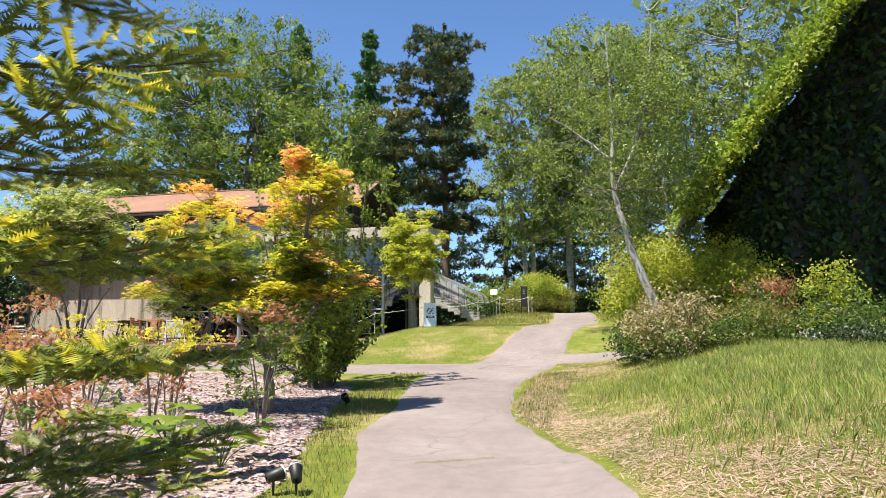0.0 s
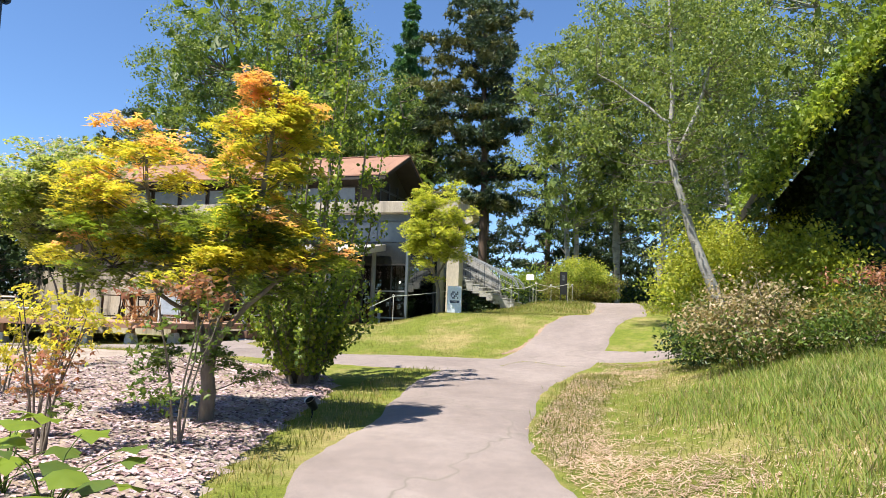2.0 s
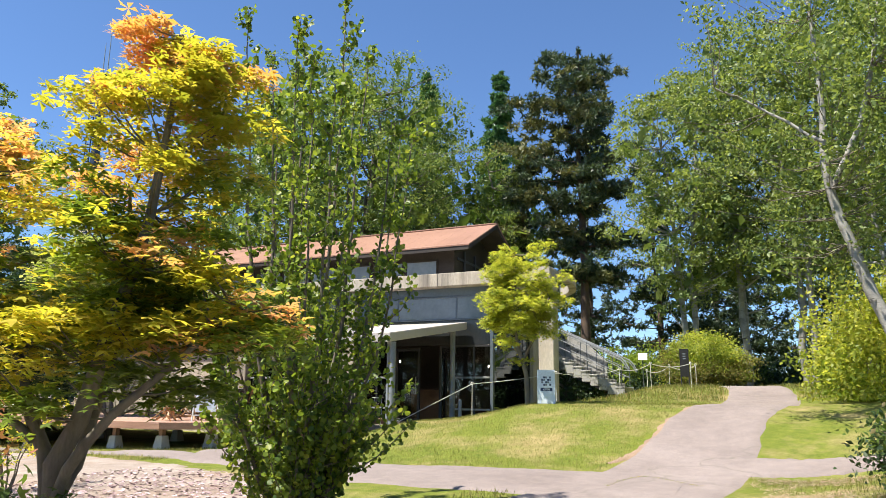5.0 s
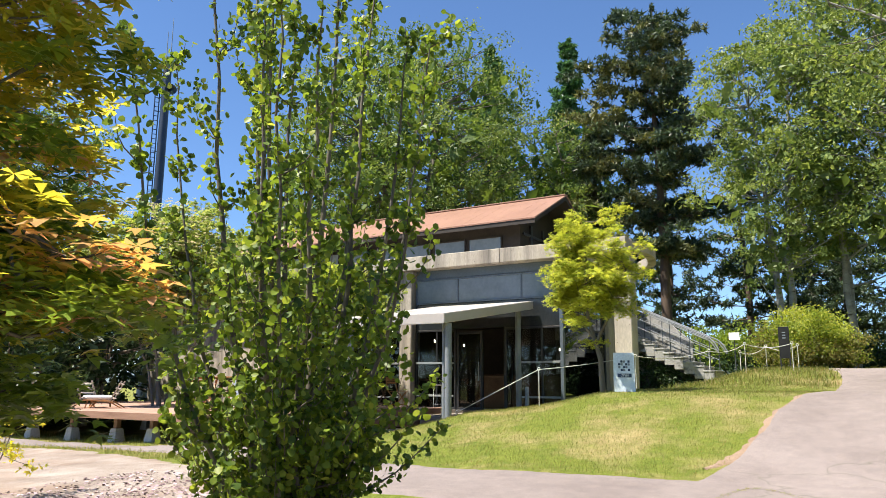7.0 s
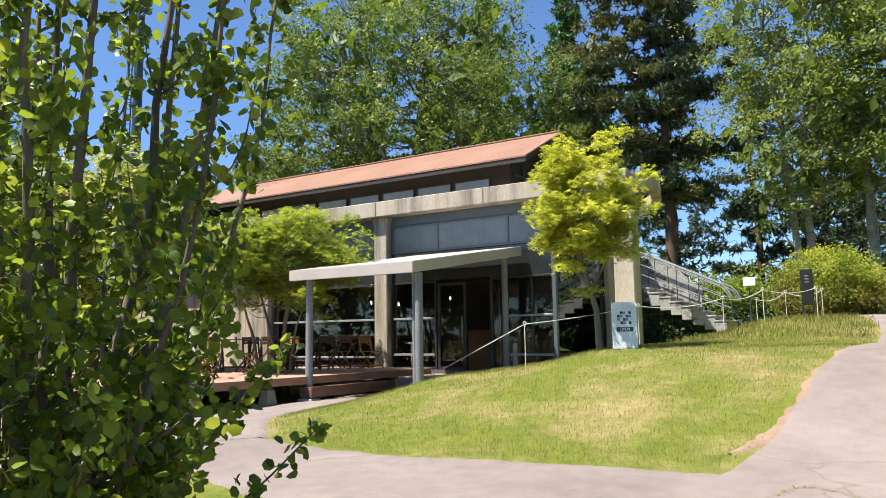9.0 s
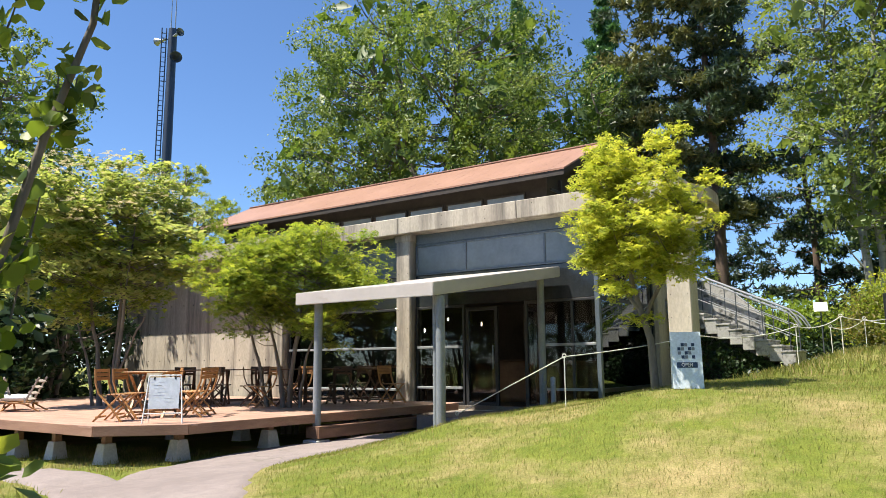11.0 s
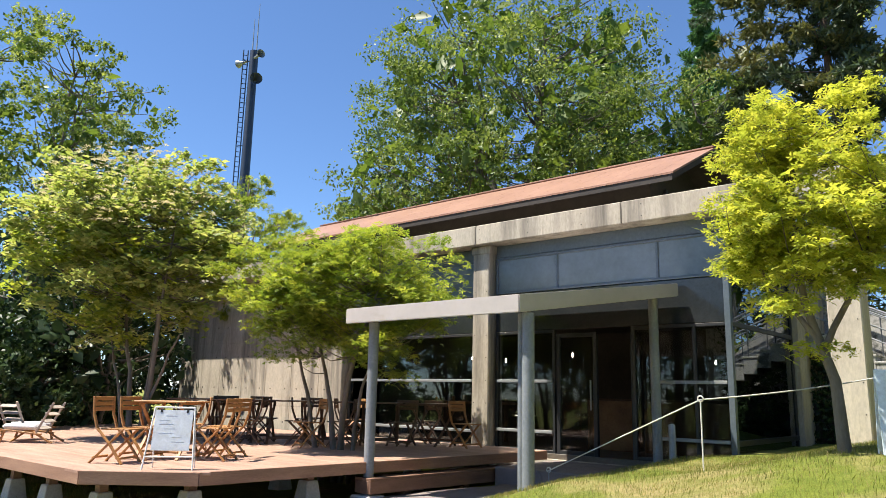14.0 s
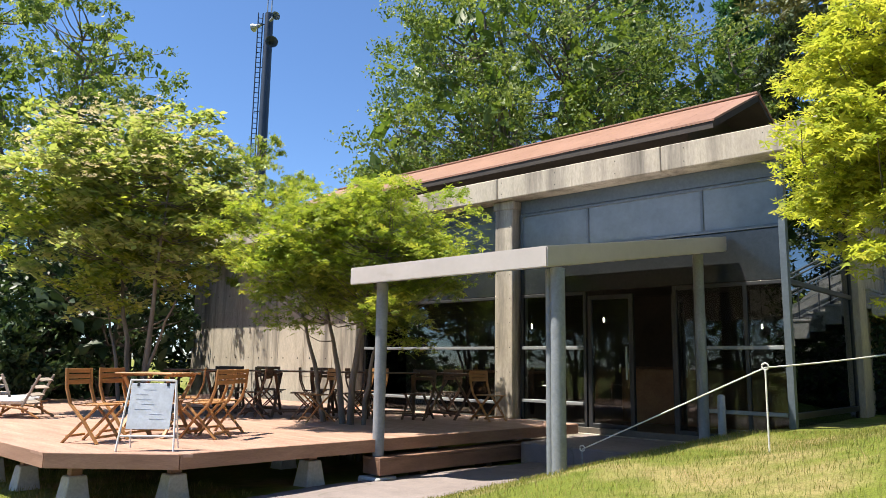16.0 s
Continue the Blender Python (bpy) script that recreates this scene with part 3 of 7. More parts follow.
def bpart(name, bm_or_me, mat=None, label="", parent=None):
    me = bm_mesh(name, bm_or_me, mat) if mat is not None else bm_or_me
    ob = part(name, me, building if parent is None else parent, label)
    if parent is None:
        ob.matrix_parent_inverse = INV
    return ob


# solid wall to the west, set back under the eaves beam
front = bpart("front_wall", boxes([(XL + 0.004, FRONT + 0.462, 0.3, -15.624, FRONT + 0.72, BEAM0 + 0.02)], 0), CONCRETE, "weather-stained cast concrete wall")
wd, hd = (-15.62 - XL) / 7, (BEAM0 - 0.28) / 3
for i in range(7):
    for j in range(3):
        bpart("panel", boxes([(XL + i * wd + 0.004, FRONT + 0.45, 0.3 + j * hd + 0.004, XL + (i + 1) * wd - 0.004, FRONT + 0.4615, 0.3 + (j + 1) * hd - 0.004)], 0.003), CONCRETE, "", front)
holes = bmesh.new()
for i in range(7):
    for j in range(3):
        for u in (0.22, 0.78):
            for w in (0.25, 0.75):
                bmesh.ops.create_cone(holes, cap_ends=True, segments=10, radius1=0.018, radius2=0.018, depth=0.006, matrix=Matrix.Translation((XL + (i + u) * wd, FRONT + 0.448, 0.3 + (j + w) * 1.65)) @ pose(0, 0, 0, 90))
for i in range(16):
    for z in (BEAM0 + 0.09, BEAM1 - 0.09):
        bmesh.ops.create_cone(holes, cap_ends=True, segments=8, radius1=0.008, radius2=0.008, depth=0.006, matrix=Matrix.Translation((-22.4 + i * 1.12, FRONT - 0.302, z)) @ pose(0, 0, 0, 90))
for cx0, cx1 in ((-11.49, -11.09), (-5.23, -4.80)):
    for k in range(9):
        for x in (cx0 + 0.06, cx1 - 0.06):
            bmesh.ops.create_cone(holes, cap_ends=True, segments=8, radius1=0.008, radius2=0.008, depth=0.006, matrix=Matrix.Translation((x, FRONT - 0.122, 1.75 + k * 0.42)) @ pose(0, 0, 0, 90))
tagged(bpart("tie_holes", holes, BLACK, "small dark formwork tie holes"), kind="stuff")
bpart("west_wall", boxes([(XL, FRONT + 0.74, 0.3, XL + 0.25, 36.0, BEAM0)]), CONCRETE)
bpart("rear_wall", boxes([(XL, 36.0, 0.3, -10.3, 36.25, BEAM1)]), CONCRETE)
bpart("rear_wall", boxes([(-10.05, 31.2, 0.9, XR, 31.4, BEAM0)]), CONCRETE)
bpart("side_wall", boxes([(-10.3, 31.2, 0.9, -10.06, 35.99, BEAM0)]), CONCRETE)
bpart("east_wall", boxes([(XR - 0.25, 29.0, 0.9, XR, 30.8, BEAM0)]), CONCRETE)

# eaves beam, slab and columns
beam = bpart("eaves_beam", boxes([(-23.5, FRONT - 0.26, BEAM0 + 0.01, -4.9, FRONT + 0.2, BEAM1 - 0.01)], 0), CONCRETE, "stained cast concrete eaves beam")
for x0, x1 in ((-23.6, -20.0), (-20.0, -17.2), (-17.2, -14.3), (-14.3, -11.3), (-11.3, -8.2), (-8.2, -4.82)):
    bpart("beam_section", boxes([(x0 + 0.005, FRONT - 0.30, BEAM0, x1 - 0.005, FRONT + 0.25, BEAM1)], 0.012), CONCRETE, "", beam)
bpart("roof_slab", boxes([(-23.0, FRONT + 0.252, BEAM1 - 0.16, XR + 0.1, 31.4, BEAM1 - 0.02)]), CONCRETE)
bpart("roof_slab", boxes([(-23.0, 31.402, BEAM1 - 0.16, -10.0, 36.2, BEAM1 - 0.025)]), CONCRETE)
# the beam's curved return behind the corner column
arc = smooth_line([(-5.0, FRONT - 0.08), (-4.80, FRONT + 0.12), (-4.66, FRONT + 0.6), (-4.70, FRONT + 1.4), (-5.0, FRONT + 2.5), (-5.5, FRONT + 3.3)], 26)
tg = np.gradient(arc, axis=0)
tg /= np.linalg.norm(tg, axis=1, keepdims=True)
nrm = np.stack([tg[:, 1], -tg[:, 0]], 1) * 0.11
bm = bmesh.new()
ring = [[bm.verts.new((p[0] + k * d[0], p[1] + k * d[1], z)) for k, z in ((-1, BEAM0 + 0.06), (1, BEAM0 + 0.06), (1, BEAM1 - 0.08), (-1, BEAM1 - 0.08))] for p, d in zip(arc, nrm)]
for a, b in zip(ring, ring[1:]):
    for k in range(4):
        bm.faces.new((a[k], a[(k + 1) % 4], b[(k + 1) % 4], b[k]))
bm.faces.new(ring[0][::-1])
bm.faces.new(ring[-1])
bpart("curved_beam", bm, CONCRETE, "curved concrete return of the eaves beam")
for x0, x1, z0 in ((-11.49, -11.09, 1.0), (-5.23, -4.80, 1.2), (-15.6, -15.2, 1.0)):
    bpart("column", joined([boxes([(x0, FRONT - 0.12, z0, x1, FRONT + 0.34, BEAM0 - 0.002)], 0.018),
                            boxes([(x0 - 0.025, FRONT - 0.14, BEAM0 - 0.16, x1 + 0.025, FRONT + 0.2, BEAM0 - 0.004)], 0.012) if x0 < -6 else boxes([(x0 + 0.1, FRONT + 0.1, z0, x1 - 0.1, FRONT + 0.2, 2)], 0)]), CONCRETE, "square cast concrete column")
bpart("side_pier", boxes([(XR - 0.02, 28.45, 1.0, XR + 0.10, 28.9, BEAM0)], 0.01), CONCRETE)

# brown sheet roof with a dark timber clerestory under it
EAVE = (29.62, 7.52)
RIDGE = (32.49, 8.91)
RX0, RX1 = -25.4, -9.32
slope = (RIDGE[1] - EAVE[1]) / (RIDGE[0] - EAVE[0])
n_sheet = 34
roof = bpart("roof", boxes([(RX0 + 0.02, RIDGE[0] - 0.12, RIDGE[1] - 0.03, RX1 - 0.02, RIDGE[0] + 0.12, RIDGE[1] + 0.02)], 0.01), ROOF_SHEET, "reddish-brown metal sheet roof")
for k in range(n_sheet):
    bm = bmesh.new()
    xa, xb = RX0 + (RX1 - RX0) * k / n_sheet, RX0 + (RX1 - RX0) * (k + 1) / n_sheet
    for (ya, za), (yb, zb) in ((EAVE, RIDGE), (RIDGE, (RIDGE[0] + 3.4, RIDGE[1] - 3.4 * slope))):
        vs = [bm.verts.new(p) for p in ((xa + 0.003, ya, za), (xb - 0.003, ya, za), (xb - 0.003, yb, zb), (xa + 0.003, yb, zb),
                                        (xa + 0.003, ya, za - 0.05), (xb - 0.003, ya, za - 0.05), (xb - 0.003, yb, zb - 0.05), (xa + 0.003, yb, zb - 0.05))]
        for q in ((0, 1, 2, 3), (7, 6, 5, 4), (0, 4, 5, 1), (1, 5, 6, 2), (2, 6, 7, 3), (3, 7, 4, 0)):
            bm.faces.new([vs[i] for i in q])
    bpart("roof_sheet", bm, ROOF_SHEET, "", roof)
bm = bmesh.new()
for (ya, za), (yb, zb) in ((EAVE, RIDGE), (RIDGE, (RIDGE[0] + 3.4, RIDGE[1] - 3.4 * slope))):
    vs = [bm.verts.new(p) for p in ((RX0 + 0.03, ya + 0.02, za - 0.055), (RX1 - 0.03, ya + 0.02, za - 0.055), (RX1 - 0.03, yb, zb - 0.055), (RX0 + 0.03, yb, zb - 0.055),
                                    (RX0 + 0.03, ya + 0.02, za - 0.20), (RX1 - 0.03, ya + 0.02, za - 0.20), (RX1 - 0.03, yb, zb - 0.20), (RX0 + 0.03, yb, zb - 0.20))]
    for q in ((0, 1, 2, 3), (7, 6, 5, 4), (0, 4, 5, 1), (1, 5, 6, 2), (2, 6, 7, 3), (3, 7, 4, 0)):
        bm.faces.new([vs[i] for i in q])
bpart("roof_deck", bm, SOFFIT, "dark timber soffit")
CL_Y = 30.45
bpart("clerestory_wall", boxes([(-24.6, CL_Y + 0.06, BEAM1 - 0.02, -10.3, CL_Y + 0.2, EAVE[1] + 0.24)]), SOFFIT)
bm = bmesh.new()
pts = [(CL_Y + 0.2, BEAM1 - 0.02), (35.2, BEAM1 - 0.02), (35.2, 7.38), (RIDGE[0], RIDGE[1] - 0.22), (CL_Y + 0.2, EAVE[1] + 0.2)]
fr, bk = [bm.verts.new((-10.3, y, z)) for y, z in pts], [bm.verts.new((-10.5, y, z)) for y, z in pts]
bm.faces.new(fr)
bm.faces.new(bk[::-1])
for k in range(5):
    bm.faces.new((fr[k], bk[k], bk[(k + 1) % 5], fr[(k + 1) % 5]))
bpart("gable_wall", bm, SOFFIT)
for k in range(9):
    x0 = -24.1 + k * 1.47
    win = bpart("clerestory_window", joined([boxes([(x0, CL_Y - 0.01, 6.20, x0 + 1.36, CL_Y + 0.05, 6.26)]), boxes([(x0, CL_Y - 0.01, 7.14, x0 + 1.36, CL_Y + 0.05, 7.20)]),
                                             boxes([(x0, CL_Y - 0.01, 6.26, x0 + 0.05, CL_Y + 0.05, 7.14)]), boxes([(x0 + 1.31, CL_Y - 0.01, 6.26, x0 + 1.36, CL_Y + 0.05, 7.14)])]), SOFFIT)
    bpart("pane", boxes([(x0 + 0.05, CL_Y + 0.01, 6.26, x0 + 1.31, CL_Y + 0.03, 7.14)], 0), PANEL_BLUE, "frosted pane", win)

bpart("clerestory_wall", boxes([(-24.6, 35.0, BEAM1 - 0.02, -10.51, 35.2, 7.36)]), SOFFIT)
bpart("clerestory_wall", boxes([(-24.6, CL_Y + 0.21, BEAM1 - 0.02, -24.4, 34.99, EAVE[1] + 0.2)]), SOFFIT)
for y in (31.35, 32.4, 33.45):
    bpart("gable_post", boxes([(-10.298, y - 0.06, BEAM1 - 0.01, -10.22, y + 0.06, EAVE[1] + 0.1)]), DARK_FRAME)
bpart("gable_rail", boxes([(-10.298, CL_Y + 0.25, 7.2, -10.24, 34.9, 7.28)]), DARK_FRAME)

# glazed front: upper frosted lights, lower clear shop glass
GY = FRONT + 0.05


def window(name, x0, x1, z0, z1, bars_x=(), bars_z=(), mat=FRAME_BLUE, pane_mat=GLASS, w=0.05, y=GY, deep=0.07, barmat=None):
    fr = bpart(name, joined([boxes([(x0, y, z0, x0 + w, y + deep, z1)]), boxes([(x1 - w, y, z0, x1, y + deep, z1)]),
                             boxes([(x0 + w, y, z0, x1 - w, y + deep, z0 + w)]), boxes([(x0 + w, y, z1 - w, x1 - w, y + deep, z1)])]
                            + [boxes([(b - w / 2, y + 0.006, z0 + w, b + w / 2, y + deep - 0.006, z1 - w)]) for b in bars_x]), mat)
    xs = [x0 + w] + [b for b in bars_x] + [x1 - w]
    for a, b in zip(xs, xs[1:]):
        p = bpart("pane", boxes([(a, y + deep / 2 - 0.005, z0 + w, b, y + deep / 2 + 0.005, z1 - w)], 0), pane_mat, "", fr)
        p.visible_shadow = pane_mat is not GLASS
    for b in bars_z:
        bpart("transom", boxes([(x0 + w, y - 0.03, b - 0.025, x1 - w, y + deep * 0.9, b + 0.025)]), barmat or RAIL_GREY, "grey steel transom", fr)
    return fr


window("upper_window", -11.05, XR, 4.22, 4.92, (-9.69, -7.76), (), FRAME_BLUE, PANEL_BLUE, 0.045)
window("upper_window", -15.15, -11.56, 4.22, 4.92, (-13.4,), (), FRAME_BLUE, PANEL_BLUE, 0.045)
bpart("head_panel", boxes([(-11.05, GY + 0.02, 4.93, XR, GY + 0.09, BEAM0 - 0.004)]), FRAME_BLUE)
bpart("head_panel", boxes([(-15.15, GY + 0.02, 4.93, -11.56, GY + 0.09, BEAM0 - 0.004)]), FRAME_BLUE)
bpart("spandrel", boxes([(-11.05, GY + 0.01, 3.50, XR, GY + 0.09, 4.21)]), SPANDREL, "dark glass spandrel panel")
bpart("spandrel", boxes([(-15.15, GY + 0.01, 3.50, -11.56, GY + 0.09, 4.21)]), SPANDREL)
window("shop_window", -15.15, -11.56, FLOOR_Z, 3.49, (), (1.64, 2.58), DARK_FRAME)
window("shop_window", -11.05, -9.74, FLOOR_Z, 3.49, (-10.35,), (1.70, 2.58), DARK_FRAME)
window("shop_window", -7.86, XR, FLOOR_Z, 3.49, (-7.2,), (1.70, 2.58), DARK_FRAME)
window("side_light", -8.26, -7.88, FLOOR_Z, 3.49, (), (), DARK_FRAME, GLASS, 0.06)
# double entrance doors, the right leaf standing open inwards
door_l = window("entrance_door", -9.72, -8.92, FLOOR_Z, 3.42, (), (), DARK_FRAME, GLASS, 0.07, GY + 0.02)
bpart("door_handle", tubes("door_handle", [([(-9.0, GY - 0.05, 2.1), (-9.0, GY - 0.05, 2.6)], [0.015, 0.015])], RAIL_GREY), None, "", door_l)
leaf = thing("open_glass_door", (-8.30, GY + 0.1, FLOOR_Z), "dark-framed glass entrance door standing open", "door", turn=105)
fr = part("door_frame", bm_mesh("door_frame", joined([boxes([(0, -0.025, 0, 0.07, 0.025, 2.05)]), boxes([(0.73, -0.025, 0, 0.8, 0.025, 2.05)]), boxes([(0.07, -0.025, 0, 0.73, 0.025, 0.09)]), boxes([(0.07, -0.025, 1.97, 0.73, 0.025, 2.05)])]), DARK_FRAME), leaf)
part("pane", bm_mesh("pane", boxes([(0.07, -0.005, 0.09, 0.73, 0.005, 1.97)], 0), GLASS), leaf).visible_shadow = False
part("door_handle", tubes("door_handle", [([(0.7, -0.06, 0.8), (0.7, -0.06, 1.3)], [0.015, 0.015])], RAIL_GREY), leaf)
# glazed return on the east side
side = bpart("side_window", boxes([(XR - 0.07, 25.2, FLOOR_Z, XR, 25.26, 5.2)]), DARK_FRAME)
for bx_ in ((XR - 0.07, 28.38, FLOOR_Z, XR, 28.44, 5.2), (XR - 0.06, 25.26, 1.64, XR + 0.02, 28.38, 1.72), (XR - 0.06, 25.26, 3.45, XR, 28.38, 3.52), (XR - 0.06, 25.26, FLOOR_Z, XR, 28.38, FLOOR_Z + 0.05), (XR - 0.06, 25.26, 5.14, XR, 28.38, 5.2)):
    bpart("frame_bar", boxes([bx_]), DARK_FRAME, "", side)
bpart("pane", boxes([(XR - 0.035, 25.26, FLOOR_Z + 0.05, XR - 0.025, 28.38, 5.14)], 0), GLASS_SIDE, "tinted reflecting pane", side).visible_shadow = False
bpart("corner_post", boxes([(XR - 0.04, FRONT + 0.02, 1.1, XR + 0.05, FRONT + 0.12, BEAM0 - 0.004)]), FRAME_BLUE)
bpart("plinth", boxes([(-15.6, FRONT - 0.02, 0.5, XR, 31.1, FLOOR_Z - 0.09)]), CONCRETE)
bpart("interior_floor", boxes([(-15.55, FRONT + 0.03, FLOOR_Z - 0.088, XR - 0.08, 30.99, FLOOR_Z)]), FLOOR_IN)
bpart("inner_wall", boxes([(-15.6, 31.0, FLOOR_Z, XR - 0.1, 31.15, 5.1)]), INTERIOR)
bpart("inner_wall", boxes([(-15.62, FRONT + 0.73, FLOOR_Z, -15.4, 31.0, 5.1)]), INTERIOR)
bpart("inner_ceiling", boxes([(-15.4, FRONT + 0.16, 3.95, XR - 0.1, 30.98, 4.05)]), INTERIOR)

# things inside, seen dimly through the glass
counter = thing("shop_counter", (-8.6, 27.0, FLOOR_Z), "long brown wooden shop counter inside", "counter")
part("body", bm_mesh("body", boxes([(-1.4, -0.3, 0, 1.4, 0.3, 0.92)], 0.01), COUNTER), counter)
part("worktop", bm_mesh("worktop", boxes([(-1.45, -0.34, 0.921, 1.45, 0.34, 0.96)], 0.006), TEAK_DARK), counter)
shelf = thing("display_table", (-13.2, 27.2, FLOOR_Z), "dark wooden display table with small goods on it", "table")
part("tabletop", bm_mesh("tabletop", boxes([(-1.2, -0.35, 0.78, 1.2, 0.35, 0.83)], 0.006), COUNTER), shelf)
for x in (-1.1, 1.1):
    for y in (-0.28, 0.28):
        part("leg", bm_mesh("leg", boxes([(x - 0.03, y - 0.03, 0, x + 0.03, y + 0.03, 0.779)]), TEAK_DARK), shelf)
r2 = random.Random(4)
for k in range(12):
    x = -14.2 + k * 0.18
    jar = thing("jar", (x, 27.1 + r2.uniform(-0.12, 0.12), FLOOR_Z + 0.831), "small jar of goods on the display table", "jar", "goods on the display table")
    h = r2.uniform(0.08, 0.18)
    part("body", tubes("body", [([(0, 0, 0), (0, 0, h * 0.7), (0, 0, h * 0.85)], [0.035, 0.035, 0.022])], r2.choice((WHITE_PAINT, TEAK, COUNTER))), jar)
    part("lid", tubes("lid", [([(0, 0, h * 0.85), (0, 0, h)], [0.026, 0.026])], RAIL_GREY), jar)
for k, (x, y, z) in enumerate([(-13.9, 28.0, 3.2), (-12.6, 27.6, 3.1), (-11.8, 29.2, 3.3), (-8.5, 29.5, 3.1), (-13.2, 29.6, 3.5)]):
    lamp = thing("pendant_lamp", (x, y, z), "small glowing pendant lamp inside the shop", "lamp", "pendant lamps in the shop")
    part("bulb", tubes("bulb", [([(0, 0, -0.05), (0, 0, -0.03), (0, 0, 0.03), (0, 0, 0.05)], [0.005, 0.014, 0.014, 0.005])], LAMP_GLOW), lamp)
    part("cord", tubes("cord", [([(0, 0, 0.05), (0, 0, 3.95 - z)], [0.004, 0.004])], BLACK), lamp)

structure("entrance_pavement", bm_mesh("entrance_pavement", boxes([(-9.7, 23.3, 0.7, -7.0, FRONT - 0.03, 1.24)], 0.02), ASPHALT), "dark paved threshold before the entrance doors", "paving")

# entrance canopy on round posts, rising towards the building
canopy = thing("entrance_canopy", (-8.9, 22.8, 1.0), "grey sheet-metal entrance canopy on round steel posts", "canopy")
CINV = canopy.matrix_world.inverted()


def cpart(name, me, label=""):
    ob = part(name, me, canopy, label)
    ob.matrix_parent_inverse = CINV
    return ob


bm = bmesh.new()
A = [(-10.34, 20.67, 3.24), (-7.41, 20.67, 3.24), (-7.36, 25.0, 3.92), (-10.30, 25.0, 3.92)]
lo_v, hi_v = [bm.verts.new(p) for p in A], [bm.verts.new((x, y, z + 0.21)) for x, y, z in A]
bm.faces.new(lo_v[::-1])
bm.faces.new(hi_v)
for k in range(4):
    bm.faces.new((lo_v[k], lo_v[(k + 1) % 4], hi_v[(k + 1) % 4], hi_v[k]))
bmesh.ops.bevel(bm, geom=bm.edges[:], offset=0.012, segments=2, affect='EDGES')
cpart("canopy_roof", bm_mesh("canopy_roof", bm, CANOPY_MAT), "pale grey canopy roof")
for x, y, z0, z1 in ((-10.07, 20.97, gz(-10.07, 20.97), 3.27), (-7.46, 20.92, gz(-7.46, 20.92) - 0.1, 3.26), (-7.66, 24.7, 1.1, 3.86)):
    cpart("post", tubes("post", [([(x, y, z0), (x, y, z1)], [0.072, 0.072])], STEEL_GREY, 20))
cpart("drain_pipe", tubes("drain_pipe", [([(-7.62, 21.02, 1.0), (-7.62, 21.02, 3.27)], [0.045, 0.045])], STEEL_GREY, 14))
bm = boxes([(-10.24, 20.8, gz(-10.07, 20.97) - 0.1, -9.9, 21.14, gz(-10.07, 20.97) + 0.07)], 0.02)
cpart("footing", bm_mesh("footing", bm, PIER), "square concrete footing")

def sizes_plain(r, n, s):
    return s * r.uniform(0.75, 1.25, n)


# ---------------------------------------------------------------- outdoor stair
stair = thing("outdoor_stair", (-5, 30, 2.0), "weathered concrete outdoor stair with steel handrails", "stair")
SINV = stair.matrix_world.inverted()


def spart(name, me, label=""):
    ob = part(name, me, stair, label)
    ob.matrix_parent_inverse = SINV
    return ob


ST_X, ST_Z, TREAD, RISE, ST_Y0, ST_Y1 = -3.85, 2.44, 0.272, 0.128, 29.3, 30.7
NST = 17
for k in range(NST):
    x1 = ST_X - k * TREAD
    z1 = ST_Z + k * RISE
    spart("tread", bm_mesh("tread", boxes([(x1 - TREAD - 0.03, ST_Y0, z1 - 0.045, x1 + 0.015, ST_Y1, z1)], 0.008), CONCRETE_RAW))
    spart("riser", bm_mesh("riser", boxes([(x1 - TREAD + 0.002, ST_Y0 + 0.015, z1 - 0.36, x1 - 0.002, ST_Y1 - 0.01, z1 - 0.047)], 0.006), CONCRETE_RAW))
TOPX, TOPZ = ST_X - NST * TREAD, ST_Z + (NST - 1) * RISE
spart("landing", bm_mesh("landing", boxes([(TOPX - 1.2, ST_Y0, TOPZ - 0.2, TOPX - 0.002, 32.9, TOPZ)], 0.01), CONCRETE_RAW))
for y in (ST_Y0 + 0.06, ST_Y1 - 0.06):
    up = lambda k, h: (ST_X - 0.1 - k * TREAD, y, ST_Z + k * RISE + h)
    spart("handrail", tubes("handrail", [([up(-0.9, 0.66), up(-0.5, 0.82), up(0, 0.9), up(8, 0.9), up(NST - 1, 0.9)], [0.022] * 5)], RAIL_GREY, 10))
    spart("handrail", tubes("handrail", [([up(-0.8, 0.6), up(-0.4, 0.74), up(0, 0.82), up(8, 0.82), up(NST - 1, 0.82)], [0.016] * 5)], RAIL_GREY, 10))
    for h in (0.32, 0.58):
        spart("mid_rail", tubes("mid_rail", [([up(0, h), up(NST - 1, h)], [0.011] * 2)], RAIL_GREY, 8))
    for k in range(0, NST, 2):
        spart("baluster", tubes("baluster", [([up(k, -0.02), up(k, 0.9)], [0.013] * 2)], RAIL_DARK, 8))
bm = bmesh.new()
sw = [(-9.2, 1.3), (-4.75, 1.3), (-4.75, ST_Z + 4 * RISE + 0.35), (-5.6, ST_Z + 8 * RISE + 0.62), (-9.2, ST_Z + 17 * RISE + 0.5)]
f1, f2 = [bm.verts.new((x, 30.85, z)) for x, z in sw], [bm.verts.new((x, 31.05, z)) for x, z in sw]
bm.faces.new(f1)
bm.faces.new(f2[::-1])
for k in range(5):
    bm.faces.new((f1[k], f2[k], f2[(k + 1) % 5], f1[(k + 1) % 5]))
spart("parapet", bm_mesh("parapet", bm, CONCRETE_RAW), "grey concrete parapet beside the stair")
